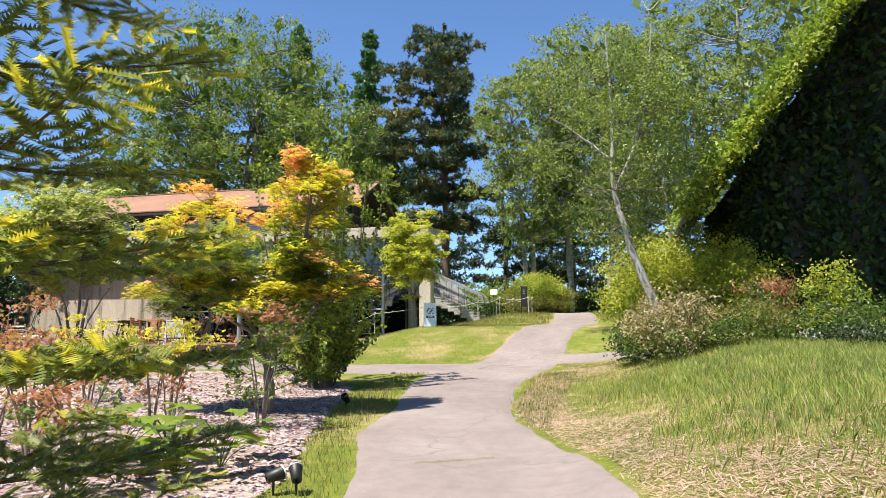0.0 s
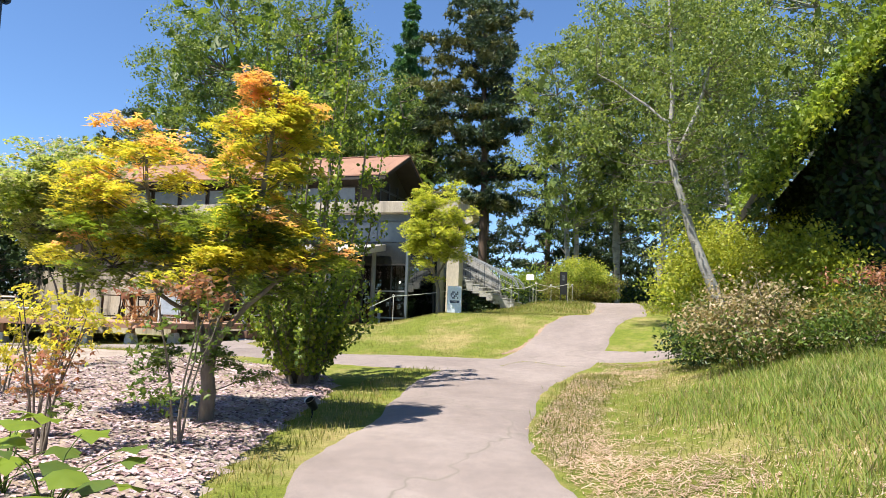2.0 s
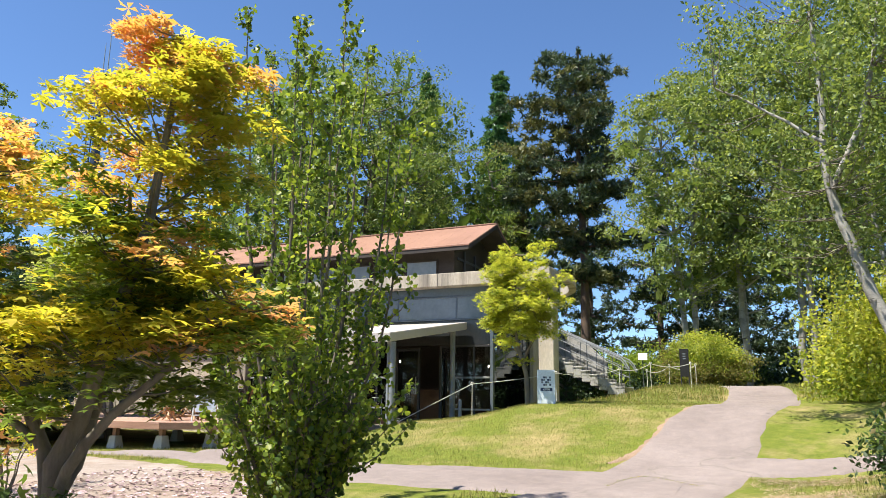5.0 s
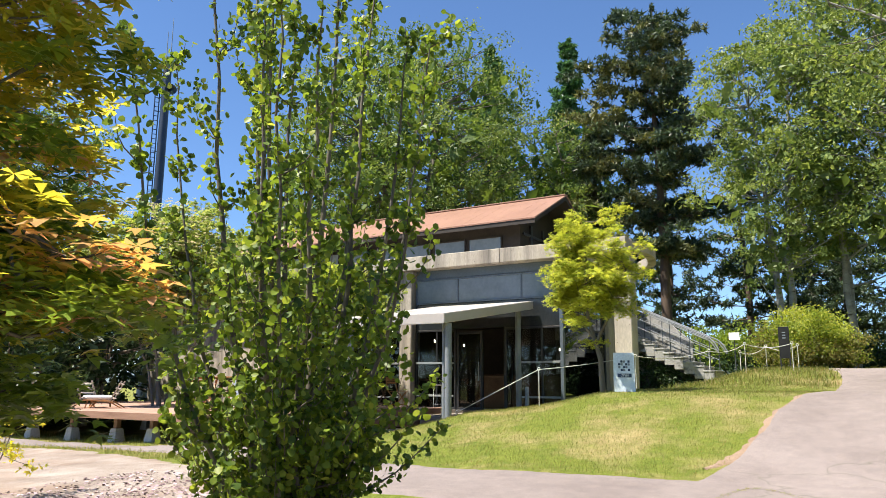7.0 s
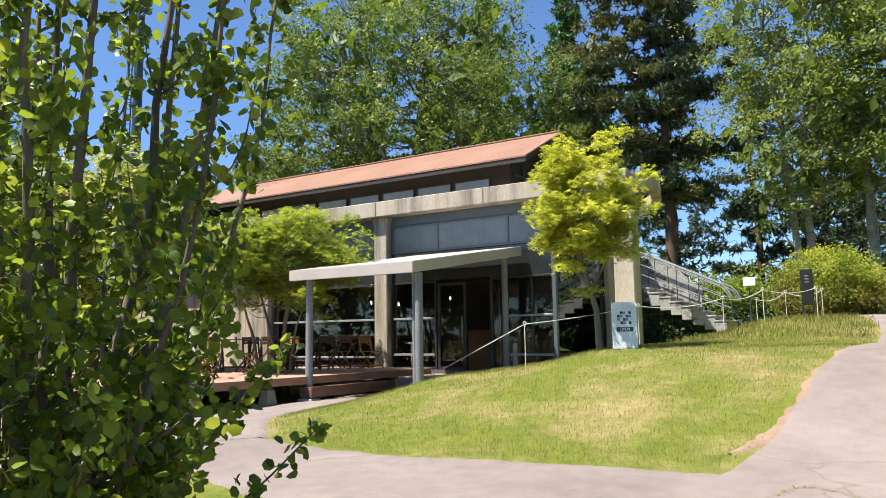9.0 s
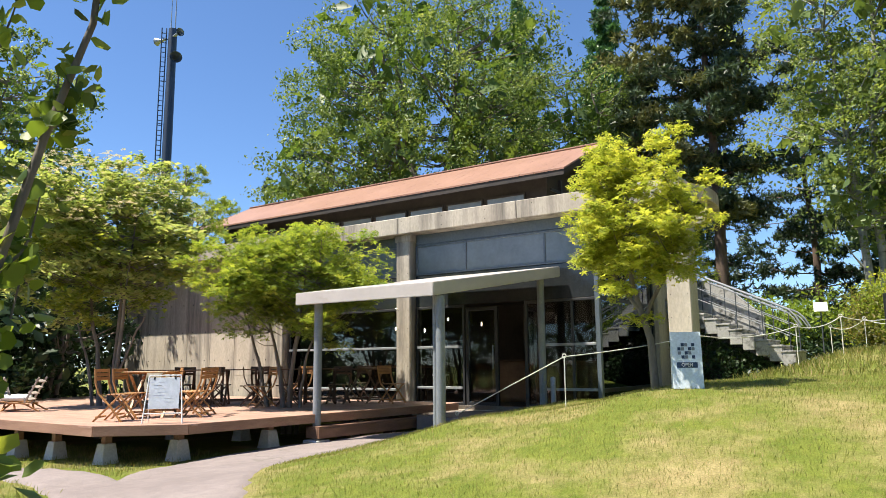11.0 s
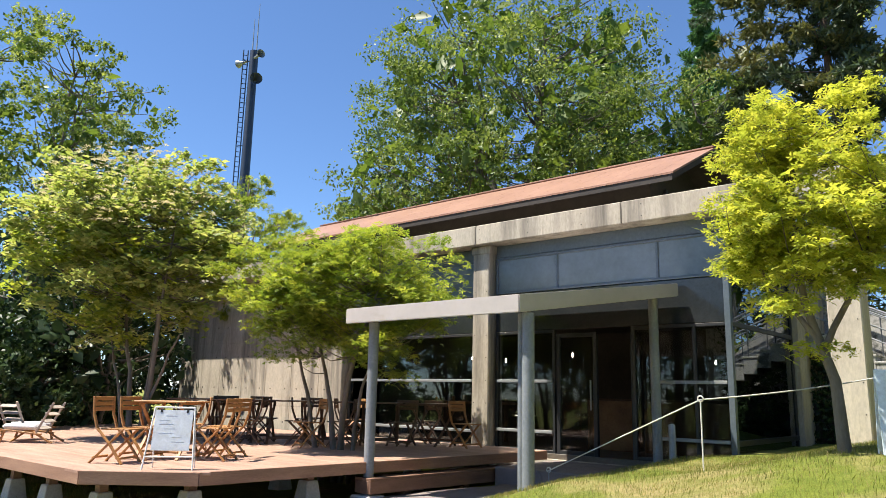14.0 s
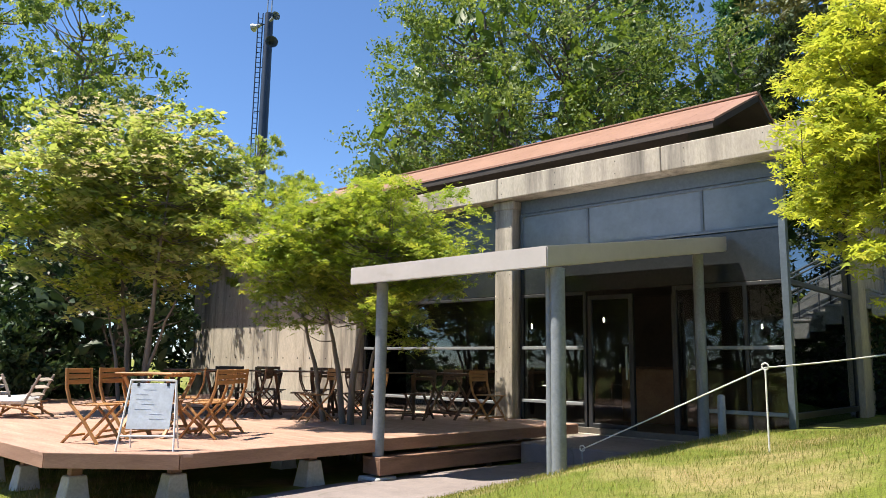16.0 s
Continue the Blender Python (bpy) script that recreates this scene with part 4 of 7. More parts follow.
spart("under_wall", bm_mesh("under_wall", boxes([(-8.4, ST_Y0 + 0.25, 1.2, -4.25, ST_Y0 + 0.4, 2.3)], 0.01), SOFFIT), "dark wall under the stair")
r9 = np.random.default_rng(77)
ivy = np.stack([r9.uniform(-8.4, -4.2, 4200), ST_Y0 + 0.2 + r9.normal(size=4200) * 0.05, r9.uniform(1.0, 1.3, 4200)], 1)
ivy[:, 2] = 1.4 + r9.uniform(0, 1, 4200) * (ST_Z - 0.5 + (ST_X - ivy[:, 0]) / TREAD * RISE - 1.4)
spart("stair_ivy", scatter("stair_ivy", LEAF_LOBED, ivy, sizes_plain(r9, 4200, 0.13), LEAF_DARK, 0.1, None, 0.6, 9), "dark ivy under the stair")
# ---------------------------------------------------------------- timber deck
deck = thing("timber_deck", (-14, 21, DECK_Z), "broad reddish timber deck raised on concrete piers", "deck")
DINV = deck.matrix_world.inverted()


def dpart(name, me, label="", parent=None):
    ob = part(name, me, deck if parent is None else parent, label)
    if parent is None:
        ob.matrix_parent_inverse = DINV
    return ob


DK = [(-21.0, 17.55), (-11.15, 17.62), (-10.22, 18.52), (-9.80, 24.93)]     # open edge of the deck
PLANK = 0.145


def deck_front(x):
    if x < DK[1][0]:
        return DK[0][1] + (DK[1][1] - DK[0][1]) * (x - DK[0][0]) / (DK[1][0] - DK[0][0])
    return DK[1][1] + (DK[2][1] - DK[1][1]) * (x - DK[1][0]) / (DK[2][0] - DK[1][0])


def plank_rows():
    y = 17.6
    while y < 24.9:
        xr = -10.22 + 0.42 * (y - 18.52) / 6.41 if y > 18.52 else DK[1][0] + (y - DK[1][1]) / (DK[2][1] - DK[1][1]) * (DK[2][0] - DK[1][0])
        yield y, -21.0, xr
        y += PLANK


# fascia boards round the edge
for (xa, ya), (xb, yb) in zip(DK, DK[1:]):
    dpart("fascia_board", bm_mesh("fascia_board", bar((xa, ya, DECK_Z - 0.075), (xb, yb, DECK_Z - 0.077), 0.035, 0.145, (0, 0, 1)), DECK_DARK), "reddish-brown fascia board")
for y in np.arange(18.65, 24.9, 0.88):
    dpart("joist", bm_mesh("joist", boxes([(-20.9, y, DECK_Z - 0.15, -10.3, y + 0.06, DECK_Z - 0.034)], 0), DECK_DARK))
pier_spots = [(x, 18.05) for x in (-20.5, -18.9, -17.3, -15.7, -14.1, -12.9, -11.5)] + [(-10.75, 18.75), (-10.5, 20.3), (-10.5, 22.3), (-10.5, 24.2)] + [(x, 21.0) for x in (-20, -17, -14, -12)]
for x, y in pier_spots:
    zg = gz(x, y)
    bm = bmesh.new()
    bmesh.ops.create_cone(bm, cap_ends=True, segments=4, radius1=0.20, radius2=0.13, depth=0.34, matrix=Matrix.Translation((x, y, zg + 0.12)) @ pose(0, 0, 0, 0, 0, 45))
    bmesh.ops.bevel(bm, geom=bm.edges[:], offset=0.01, segments=1, affect='EDGES')
    pr = dpart("pier", bm_mesh("pier", bm, PIER), "tapered precast concrete pier")
    dpart("pier_post", bm_mesh("pier_post", boxes([(x - 0.055, y - 0.055, zg + 0.285, x + 0.055, y + 0.055, DECK_Z - 0.151)]), DECK_DARK), "", pr)
steps = thing("deck_step", (-9.86, 22.8, 1.0), "single long reddish timber step beside the deck, canopy shade put into its boards", "step", turn=-3.5)
for k in range(2):
    part("tread_board", bm_mesh("tread_board", boxes([(-0.24 + k * 0.165, -1.95, 0.165, -0.08 + k * 0.165, 1.72, 0.20)]), STEP_WOOD_SHADED), steps)
part("front_board", bm_mesh("front_board", boxes([(0.05, -1.95, 0.0, 0.085, 1.72, 0.164)]), STEP_WOOD_SHADED), steps)
part("end_board", bm_mesh("end_board", boxes([(-0.24, -1.95, 0.0, 0.049, -1.915, 0.164)]), STEP_WOOD_SHADED), steps)
for y in (-1.2, 0.0, 1.2):
    part("block", bm_mesh("block", boxes([(-0.2, y - 0.06, -0.12, 0.02, y + 0.06, 0.0)]), TEAK_DARK), steps)



# ---------------------------------------------------------------- plants
def clump_points(r, n, envelope, jitter=0.0):
    """Places in a crown: envelope(h) gives the radius at height fraction h; more of them near the outside."""
    h = r.uniform(0, 1, n)
    a = r.uniform(0, 2 * np.pi, n)
    rad = np.array([envelope(v) for v in h]) * np.sqrt(r.uniform(0.12, 1.0, n))
    return np.stack([rad * np.cos(a), rad * np.sin(a), h], 1)


def limbs_to(r, stems, clumps, r_tip=0.006, thick=0.02, sag=0.12, low=0.45):
    """A curved limb from the nearest stem to every clump."""
    nodes = np.concatenate([np.asarray(p)[int(len(p) * low):] for p, _ in stems])
    paths = []
    for c in clumps:
        d = nodes - c
        cost = np.linalg.norm(d, axis=1) + 1.2 * np.maximum(0, d[:, 2] + 0.25 * np.linalg.norm(d[:, :2], axis=1))
        s = nodes[np.argmin(cost)]
        m1 = s + (c - s) * 0.4 + r.normal(size=3) * 0.05 * np.linalg.norm(c - s) + np.array([0, 0, -sag * np.linalg.norm((c - s)[:2])])
        pts = smooth_line([s, m1, c], 6)
        ln = np.linalg.norm(c - s)
        paths.append((pts, np.linspace(thick * (0.5 + 0.5 * min(1, ln)), r_tip, 6)))
    return paths


def pad_leaves(r, pads, per, rad, drop=0.35, thin=0.035):
    """Leaves in flat, slightly drooping discs round each pad's centre."""
    n = len(pads) * per
    size = np.repeat(rad * r.uniform(0.6, 1.35, len(pads)), per)
    rho, a = np.sqrt(r.uniform(0, 1, n)), r.uniform(0, 2 * np.pi, n)
    tilt = np.repeat(r.normal(size=(len(pads), 2)) * 0.22, per, axis=0)
    ox, oy = size * rho * np.cos(a), size * rho * np.sin(a)
    oz = tilt[:, 0] * ox + tilt[:, 1] * oy - drop * size * rho ** 2 + r.normal(size=n) * thin
    return np.repeat(pads, per, axis=0) + np.stack([ox, oy, oz], 1)


def leaves_round(r, clumps, per, spread, flat_spread):
    n = len(clumps)
    c = np.repeat(clumps, per, axis=0)
    o = r.normal(size=(n * per, 3)) * spread
    o[:, 2] *= flat_spread
    return c + o


def plant(name, label, category, base, stems, limb_paths, crowns, bark, group="", sides=8, twig=None):
    """stems and limbs as tubes, crowns as (name, shape, centres, sizes, material, flat, droop, label)."""
    e = thing(name, base, label, category, group)
    for k, s in enumerate(stems or ()):
        part("stem" if k else "trunk", tubes("stem" if k else "trunk", [s], bark, sides), e)
    if limb_paths:
        tagged(part("branch_work", tubes("branch_work", limb_paths, twig or bark, 4), e), kind="stuff")
    for k, (nm, shape, cen, sz, mat, flat, droop, lab) in enumerate(crowns):
        tagged(part(nm, scatter(nm, shape, cen, sz, mat, flat, None, droop, 11 + k), e, lab), kind="stuff")
    return e


def wavy(r, pts, n, amount):
    p = smooth_line(pts, n)
    p[1:-1] += r.normal(size=(n - 2, 3)) * amount
    return p


def sizes(r, n, s, var=0.25):
    return s * r.uniform(1 - var, 1 + var, n)


# --- the tall maple with orange tips in the mulch bed
def orange_maple(x, y):
    r = np.random.default_rng(21)
    b = (x, y, gz(x, y))
    st = [(wavy(r, [(0, 0, -0.05), (0.02, 0, 0.45), (0.06, 0.0, 0.95), (0.30, 0.05, 1.7), (0.48, 0.1, 2.5), (0.58, 0.1, 3.5)], 14, 0.012), np.linspace(0.085, 0.012, 14)),
          (wavy(r, [(0.02, 0, 0.5), (-0.14, 0.05, 0.95), (-0.42, 0, 1.5), (-0.78, -0.05, 2.2), (-0.95, 0, 3.0)], 12, 0.012), np.linspace(0.055, 0.010, 12)),
          (wavy(r, [(0.04, 0, 0.7), (0.30, -0.05, 1.05), (0.70, 0.1, 1.45), (1.1, 0.2, 1.8)], 10, 0.012), np.linspace(0.042, 0.010, 10)),
          (wavy(r, [(0.0, 0, 0.6), (-0.03, 0.25, 1.1), (-0.16, 0.5, 1.9), (-0.2, 0.5, 2.7)], 10, 0.012), np.linspace(0.045, 0.010, 10)),
          (wavy(r, [(-0.2, 0, 1.05), (-0.6, -0.15, 1.35), (-1.2, -0.2, 1.65)], 8, 0.012), np.linspace(0.028, 0.008, 8))]
    # layered pads: a broad dome to one side and a taller peak to the other
    pads, high = [], []
    for cx, cy, cz, rx, ry, rz, n in ((-0.95, 0.0, 2.38, 0.78, 0.75, 0.92, 52), (0.50, 0.1, 2.72, 0.46, 0.5, 1.12, 46), (0.85, 0.2, 1.85, 0.5, 0.5, 0.42, 16), (-0.18, 0.35, 2.2, 0.62, 0.65, 0.80, 30), (-1.25, -0.2, 1.72, 0.5, 0.45, 0.34, 18), (0.05, 0.1, 1.55, 1.0, 0.7, 0.30, 30)):
        d = r.normal(size=(n, 3))
        d /= np.linalg.norm(d, axis=1, keepdims=True)
        d *= (r.uniform(0.2, 1, n) ** 0.4)[:, None]
        pads.append(np.array([cx, cy, cz]) + d * np.array([rx, ry, rz]))
        high.append(d[:, 2] + 0.45 * np.hypot(d[:, 0], d[:, 1]) + r.normal(size=n) * 0.22)
    pads, high = np.concatenate(pads), np.concatenate(high)
    orange, yellow = ((high > 0.95) & (pads[:, 2] > 2.0)) | ((high > 0.3) & (r.uniform(size=len(high)) < 0.12)), (high > 0.12)
    yellow &= ~orange
    green = ~(orange | yellow)
    cr = []
    for nm, sel, mat, per, lab in (("orange_crown", orange, LEAF_ORANGE, 62, "orange young leaves at the tips"), ("yellow_crown", yellow, LEAF_YELLOW, 66, "yellow-green leaves"), ("green_crown", green, LEAF_MID, 72, "green inner leaves")):
        c = pad_leaves(r, pads[sel], per, 0.25)
        cr.append((nm, LEAF_STAR, c, sizes(r, len(c), 0.118), mat, 0.72, 0.35, lab))
    low = np.array([(-0.40, -0.1, 0.72), (0.35, -0.05, 0.62), (0.5, 0.1, 0.52), (-0.55, 0.0, 0.6), (0.2, -0.1, 0.72)])
    c = pad_leaves(r, low, 60, 0.17)
    cr.append(("low_growth", LEAF_STAR, c, sizes(r, len(c), 0.10), LEAF_GREEN, 0.6, 0.3, "dark green low shoots"))
    limbs = limbs_to(r, st, pads, 0.003, 0.012) + limbs_to(r, [(st[0][0][:5], None)], low, 0.003, 0.01, 0.02, 0.3)
    return plant("maple_tree", "garden maple with orange, yellow and green spring leaves", "tree", b, st, limbs, cr, BARK)


orange_maple(-2.9, 8.9)


# --- the upright katsura with round leaves, many stems from the ground
def katsura(x, y):
    r = np.random.default_rng(33)
    b = (x, y, gz(x, y))
    st, side, cl = [], [], []

    def along(line, f):
        q = f * (len(line) - 1)
        i = min(len(line) - 2, int(q))
        return line[i] + (line[i + 1] - line[i]) * (q - i)

    shoots = [(k * 2.4 + r.uniform(-0.3, 0.3), 0.15 + 0.75 * math.sqrt((k + 0.5) / 11), r.uniform(4.7, 6.3)) for k in range(11)]
    shoots = [(a, out, top * (1.05 - 0.25 * out)) for a, out, top in shoots]
    shoots += [(1.2, 1.15, 4.3), (2.3, 1.3, 4.2), (3.4, 1.25, 4.0), (4.4, 1.35, 3.6), (5.3, 1.2, 4.2), (0.1, 1.1, 3.8)]
    for a, out, top in shoots:
        c_, s_ = math.cos(a), math.sin(a)
        p = wavy(r, [(0.14 * c_, 0.14 * s_, -0.05), (0.45 * out * c_, 0.45 * out * s_, 0.22 * top), (0.8 * out * c_, 0.8 * out * s_, 0.55 * top), (out * c_, out * s_, top)], 14, 0.014)
        st.append((p, np.linspace(0.040 if out < 0.95 else 0.024, 0.004, 14)))
        for t in np.linspace(0.10, 0.97, 11):
            q = along(p, t)
            for j in range(2):
                b_ = a + r.normal() * 1.3
                ln = r.uniform(0.25, 0.75) * (1.1 - 0.75 * t)
                tip = q + np.array([math.cos(b_) * ln * 0.62, math.sin(b_) * ln * 0.62, ln * 0.95])
                mid = q + np.array([math.cos(b_) * ln * 0.45, math.sin(b_) * ln * 0.45, ln * 0.35])
                tw = smooth_line([q, mid, tip], 6)
                side.append((tw, np.linspace(0.007, 0.002, 6)))
                cl += [along(tw, f) for f in np.linspace(0.12, 1.0, int(6 + 17 * ln))]
        cl += [along(p, t) for t in np.linspace(0.14, 1.0, 62)]
    # low skirt of branches
    for k in range(19):
        a = r.uniform(0, 2 * math.pi)
        ln = r.uniform(0.6, 1.3)
        z0 = r.uniform(0.2, 1.0)
        tw = smooth_line([(0.15 * math.cos(a), 0.15 * math.sin(a), z0), (ln * 0.6 * math.cos(a), ln * 0.6 * math.sin(a), z0 + 0.15), (ln * math.cos(a), ln * math.sin(a), z0 + 0.55)], 8)
        side.append((tw, np.linspace(0.010, 0.003, 8)))
        cl += [along(tw, f) for f in np.linspace(0.25, 1, 34)]
    cl = np.array(cl)
    c = np.repeat(cl, 3, axis=0) + r.normal(size=(len(cl) * 3, 3)) * 0.034
    pick = r.uniform(size=len(c))
    sets = ((pick < 0.35, LEAF_GREEN, "round dark green leaves"), ((pick >= 0.35) & (pick < 0.75), LEAF_MID, "round green leaves"), (pick >= 0.75, LEAF_FRESH, "round bright green leaves"))
    return plant("katsura_tree", "upright many-stemmed young tree with round green leaves", "tree", b, st, side,
                 [("crown", LEAF_ROUND, c[sel], sizes(r, int(sel.sum()), 0.053), mat, 0.25, 0.4, lab) for sel, mat, lab in sets], BARK)


katsura(-3.38, 11.9)


# --- layered maples: the lime one by the sign, the one in the deck
def layered_maple(name, label, base, stems, centre, rx, rz, n, mats, per, leaf, seed, shape=LEAF_STAR, pad=0.17, group=""):
    r = np.random.default_rng(seed)
    d = r.normal(size=(n, 3))
    d /= np.linalg.norm(d, axis=1, keepdims=True)
    d *= (r.uniform(0.15, 1, n) ** 0.45)[:, None]
    bumps = 1 + 0.16 * np.sin(3 * np.arctan2(d[:, 1], d[:, 0]) + seed) + 0.1 * r.normal(size=n)
    p = np.array(centre) + d * np.array([rx, rx, rz]) * bumps[:, None]
    st = [(wavy(r, s, 12, 0.012), np.linspace(r0, 0.012, 12)) for s, r0 in stems]
    cr = []
    # materials run low to top; paler upper leaves put sunlight into the colour
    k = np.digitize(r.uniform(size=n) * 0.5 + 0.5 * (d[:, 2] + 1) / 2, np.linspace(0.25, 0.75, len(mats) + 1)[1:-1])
    for i, (mat, lab) in enumerate(mats):
        if (k == i).any():
            c = pad_leaves(r, p[k == i], per, pad, 0.3, 0.05)
            cr.append(("crown", shape, c, sizes(r, len(c), leaf), mat, 0.62, 0.3, lab))
    return plant(name, label, "tree", base, st, limbs_to(r, st, p, 0.003, 0.010, 0.12, 0.6), cr, BARK, group)


layered_maple("lime_maple", "small maple with bright lime-yellow leaves beside the sign", (-4.4, 21.6, gz(-4.4, 21.6)),
              [([(0, 0, -0.05), (-0.03, 0, 0.6), (-0.22, 0, 1.3), (-0.3, 0, 2.2), (-0.25, 0, 3.4)], 0.065), ([(-0.1, 0, 1.0), (0.2, 0.1, 1.6), (0.5, 0.1, 2.4)], 0.035), ([(-0.18, 0, 1.1), (-0.6, 0, 1.7), (-0.95, 0, 2.3)], 0.03)],
              (-0.18, 0.0, 2.42), 1.02, 1.25, 130, [(LEAF_LIME, "lime-yellow leaves"), (LEAF_LIME, "lime-yellow leaves"), (LEAF_LIME, "lime-yellow leaves")], 72, 0.12, 5, LEAF_STAR, 0.25)
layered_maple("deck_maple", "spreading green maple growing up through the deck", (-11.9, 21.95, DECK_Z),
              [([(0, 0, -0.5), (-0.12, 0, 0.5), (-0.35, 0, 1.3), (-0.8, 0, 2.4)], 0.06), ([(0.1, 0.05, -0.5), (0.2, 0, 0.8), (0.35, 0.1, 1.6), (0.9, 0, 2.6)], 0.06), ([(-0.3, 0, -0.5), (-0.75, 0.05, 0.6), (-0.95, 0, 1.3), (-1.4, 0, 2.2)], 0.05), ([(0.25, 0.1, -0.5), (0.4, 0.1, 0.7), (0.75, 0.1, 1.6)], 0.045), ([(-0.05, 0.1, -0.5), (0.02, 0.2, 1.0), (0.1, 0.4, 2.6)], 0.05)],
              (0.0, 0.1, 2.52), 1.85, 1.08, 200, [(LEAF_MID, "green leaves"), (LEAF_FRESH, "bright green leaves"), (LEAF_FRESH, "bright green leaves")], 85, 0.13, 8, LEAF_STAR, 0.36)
dogwood = layered_maple("dogwood_tree", "wide green dogwood with cream blossom and reddish tips", (-16.0, 20.6, gz(-16, 20.6)),
              [([(0, 0, -0.05), (-0.15, 0, 1.2), (-0.5, 0, 2.4), (-1.0, 0, 4.4)], 0.075), ([(0.1, 0, -0.05), (0.3, 0.1, 1.2), (0.6, 0, 2.6), (0.9, 0, 4.6)], 0.07), ([(0, 0.1, -0.05), (0.05, 0.2, 1.4), (0, 0.3, 3), (0.1, 0, 5)], 0.07), ([(-0.1, 0, -0.05), (-0.4, -0.1, 1.4), (-1.2, 0, 2.6)], 0.05), ([(0.2, 0, -0.05), (0.55, 0, 1.3), (1.4, 0, 2.5)], 0.05)],
              (-0.5, 0, 4.3), 2.0, 1.8, 270, [(LEAF_FRESH, "green leaves"), (LEAF_PALE, "bright green leaves"), (LEAF_PALE, "pale green leaves"), (LEAF_PALE, "pale green leaves"), (LEAF_PALE, "pale reddish-tipped leaves")], 80, 0.15, 13, LEAF_PLAIN, 0.36)


rb = np.random.default_rng(14)
bd = rb.normal(size=(800, 3))
bd /= np.linalg.norm(bd, axis=1, keepdims=True)
bd[:, 2] = np.abs(bd[:, 2])
bl = np.array([-0.5, 0, 4.3]) + bd * np.array([2.15, 2.15, 1.95]) * rb.uniform(0.85, 1.06, 800)[:, None]
tagged(part("blossom", scatter("blossom", LEAF_STAR, bl, sizes(rb, 800, 0.14), BLOSSOM, 0.8, None, 0, 15), dogwood, "flat cream blossom heads"), kind="stuff")


# --- larger background trees
def big_tree(name, label, base, height, envelope, lobes, sprays, per, leaf, mats, seed, bark=BARK, trunk_r=0.25, lean=(0, 0), crown_from=0.25, shape=LEAF_PLAIN, lobe=1.2, stems=1, droop=0.2, splay=0.8, group="", limb=0.05, squash=0.8):
    """A crown of rounded lobes with gaps between: sprays of leaves over each lobe, broad dark leaves filling its heart
    to read as shade.
    """
    r = np.random.default_rng(seed)
    st = []
    for k in range(stems):
        a = k * 2.4 + seed
        off = 0 if stems == 1 else splay
        tip = np.array([lean[0] + off * math.cos(a), lean[1] + off * math.sin(a), height * (0.95 - 0.08 * k)])
        st.append((wavy(r, [(0.15 * off * math.cos(a), 0.15 * off * math.sin(a), -0.1), tip * np.array([0.3, 0.3, 0.35]), tip * np.array([0.65, 0.65, 0.7]), tip], 14, 0.02 + 0.004 * height), np.linspace(trunk_r, 0.02, 14)))
    # keep the lobes apart from one another
    cand = clump_points(r, lobes * 8, envelope)
    z = crown_from + (1 - crown_from) * cand[:, 2]
    cand = np.stack([cand[:, 0] + lean[0] * z, cand[:, 1] + lean[1] * z, z * height - 0.35 * lobe], 1)
    chosen = [0]
    dist = np.linalg.norm(cand - cand[0], axis=1)
    for k in range(lobes - 1):
        j = int(np.argmax(dist * r.uniform(0.6, 1.0, len(cand))))
        chosen.append(j)
        dist = np.minimum(dist, np.linalg.norm(cand - cand[j], axis=1))
    heart = cand[chosen]
    rad = lobe * r.uniform(0.6, 1.3, lobes)
    d = r.normal(size=(lobes * sprays, 3))
    d[:, 2] += 0.35
    d /= np.linalg.norm(d, axis=1, keepdims=True)
    rr = np.repeat(rad, sprays)
    p = np.repeat(heart, sprays, axis=0) + d * (rr * r.uniform(0.62, 1.12, len(rr)))[:, None] * np.array([1, 1, squash])
    out = np.repeat(d * np.array([1, 1, 0.3]), per, axis=0)
    c = np.repeat(p, per, axis=0) + r.normal(size=(len(p) * per, 3)) * np.repeat(0.17 * rr, per)[:, None] * np.array([1, 1, 0.6]) + out * (np.repeat(rr, per) * r.uniform(-0.05, 0.22, len(p) * per))[:, None]
    # paler greens favour each lobe's top: the sunlit side put into leaf colour
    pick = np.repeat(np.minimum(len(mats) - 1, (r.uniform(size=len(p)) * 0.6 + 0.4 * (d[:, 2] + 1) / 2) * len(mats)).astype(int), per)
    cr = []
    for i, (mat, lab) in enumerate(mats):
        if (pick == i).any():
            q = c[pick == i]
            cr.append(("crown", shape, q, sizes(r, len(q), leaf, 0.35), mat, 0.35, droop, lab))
    # broad filler leaves in the first, darkest green stand for shade inside lobes
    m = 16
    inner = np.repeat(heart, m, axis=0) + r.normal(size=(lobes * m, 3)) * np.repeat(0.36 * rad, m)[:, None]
    cr.append(("inner_leaves", shape, inner, np.repeat(0.55 * rad, m) * r.uniform(0.6, 1.1, lobes * m), mats[0][0], 0.3, droop, "oversized inner leaves, crown shade put into their colour"))
    return plant(name, label, "tree", base, st, limbs_to(r, st, np.concatenate([heart, p[::6]]), 0.008, limb, 0.06, 0.2), cr, bark, group)


dome = lambda rad, low=0.45: (lambda h: rad * (1 - max(0, (h - low) / (1 - low)) ** 2.2) ** 0.5 * (0.55 + 0.45 * min(1, h / low)))
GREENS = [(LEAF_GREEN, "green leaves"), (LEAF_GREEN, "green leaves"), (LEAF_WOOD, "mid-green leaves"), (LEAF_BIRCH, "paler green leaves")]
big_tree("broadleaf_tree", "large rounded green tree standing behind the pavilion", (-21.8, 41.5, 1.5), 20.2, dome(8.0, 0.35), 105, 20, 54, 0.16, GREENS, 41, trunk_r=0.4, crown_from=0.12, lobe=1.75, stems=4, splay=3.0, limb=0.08)
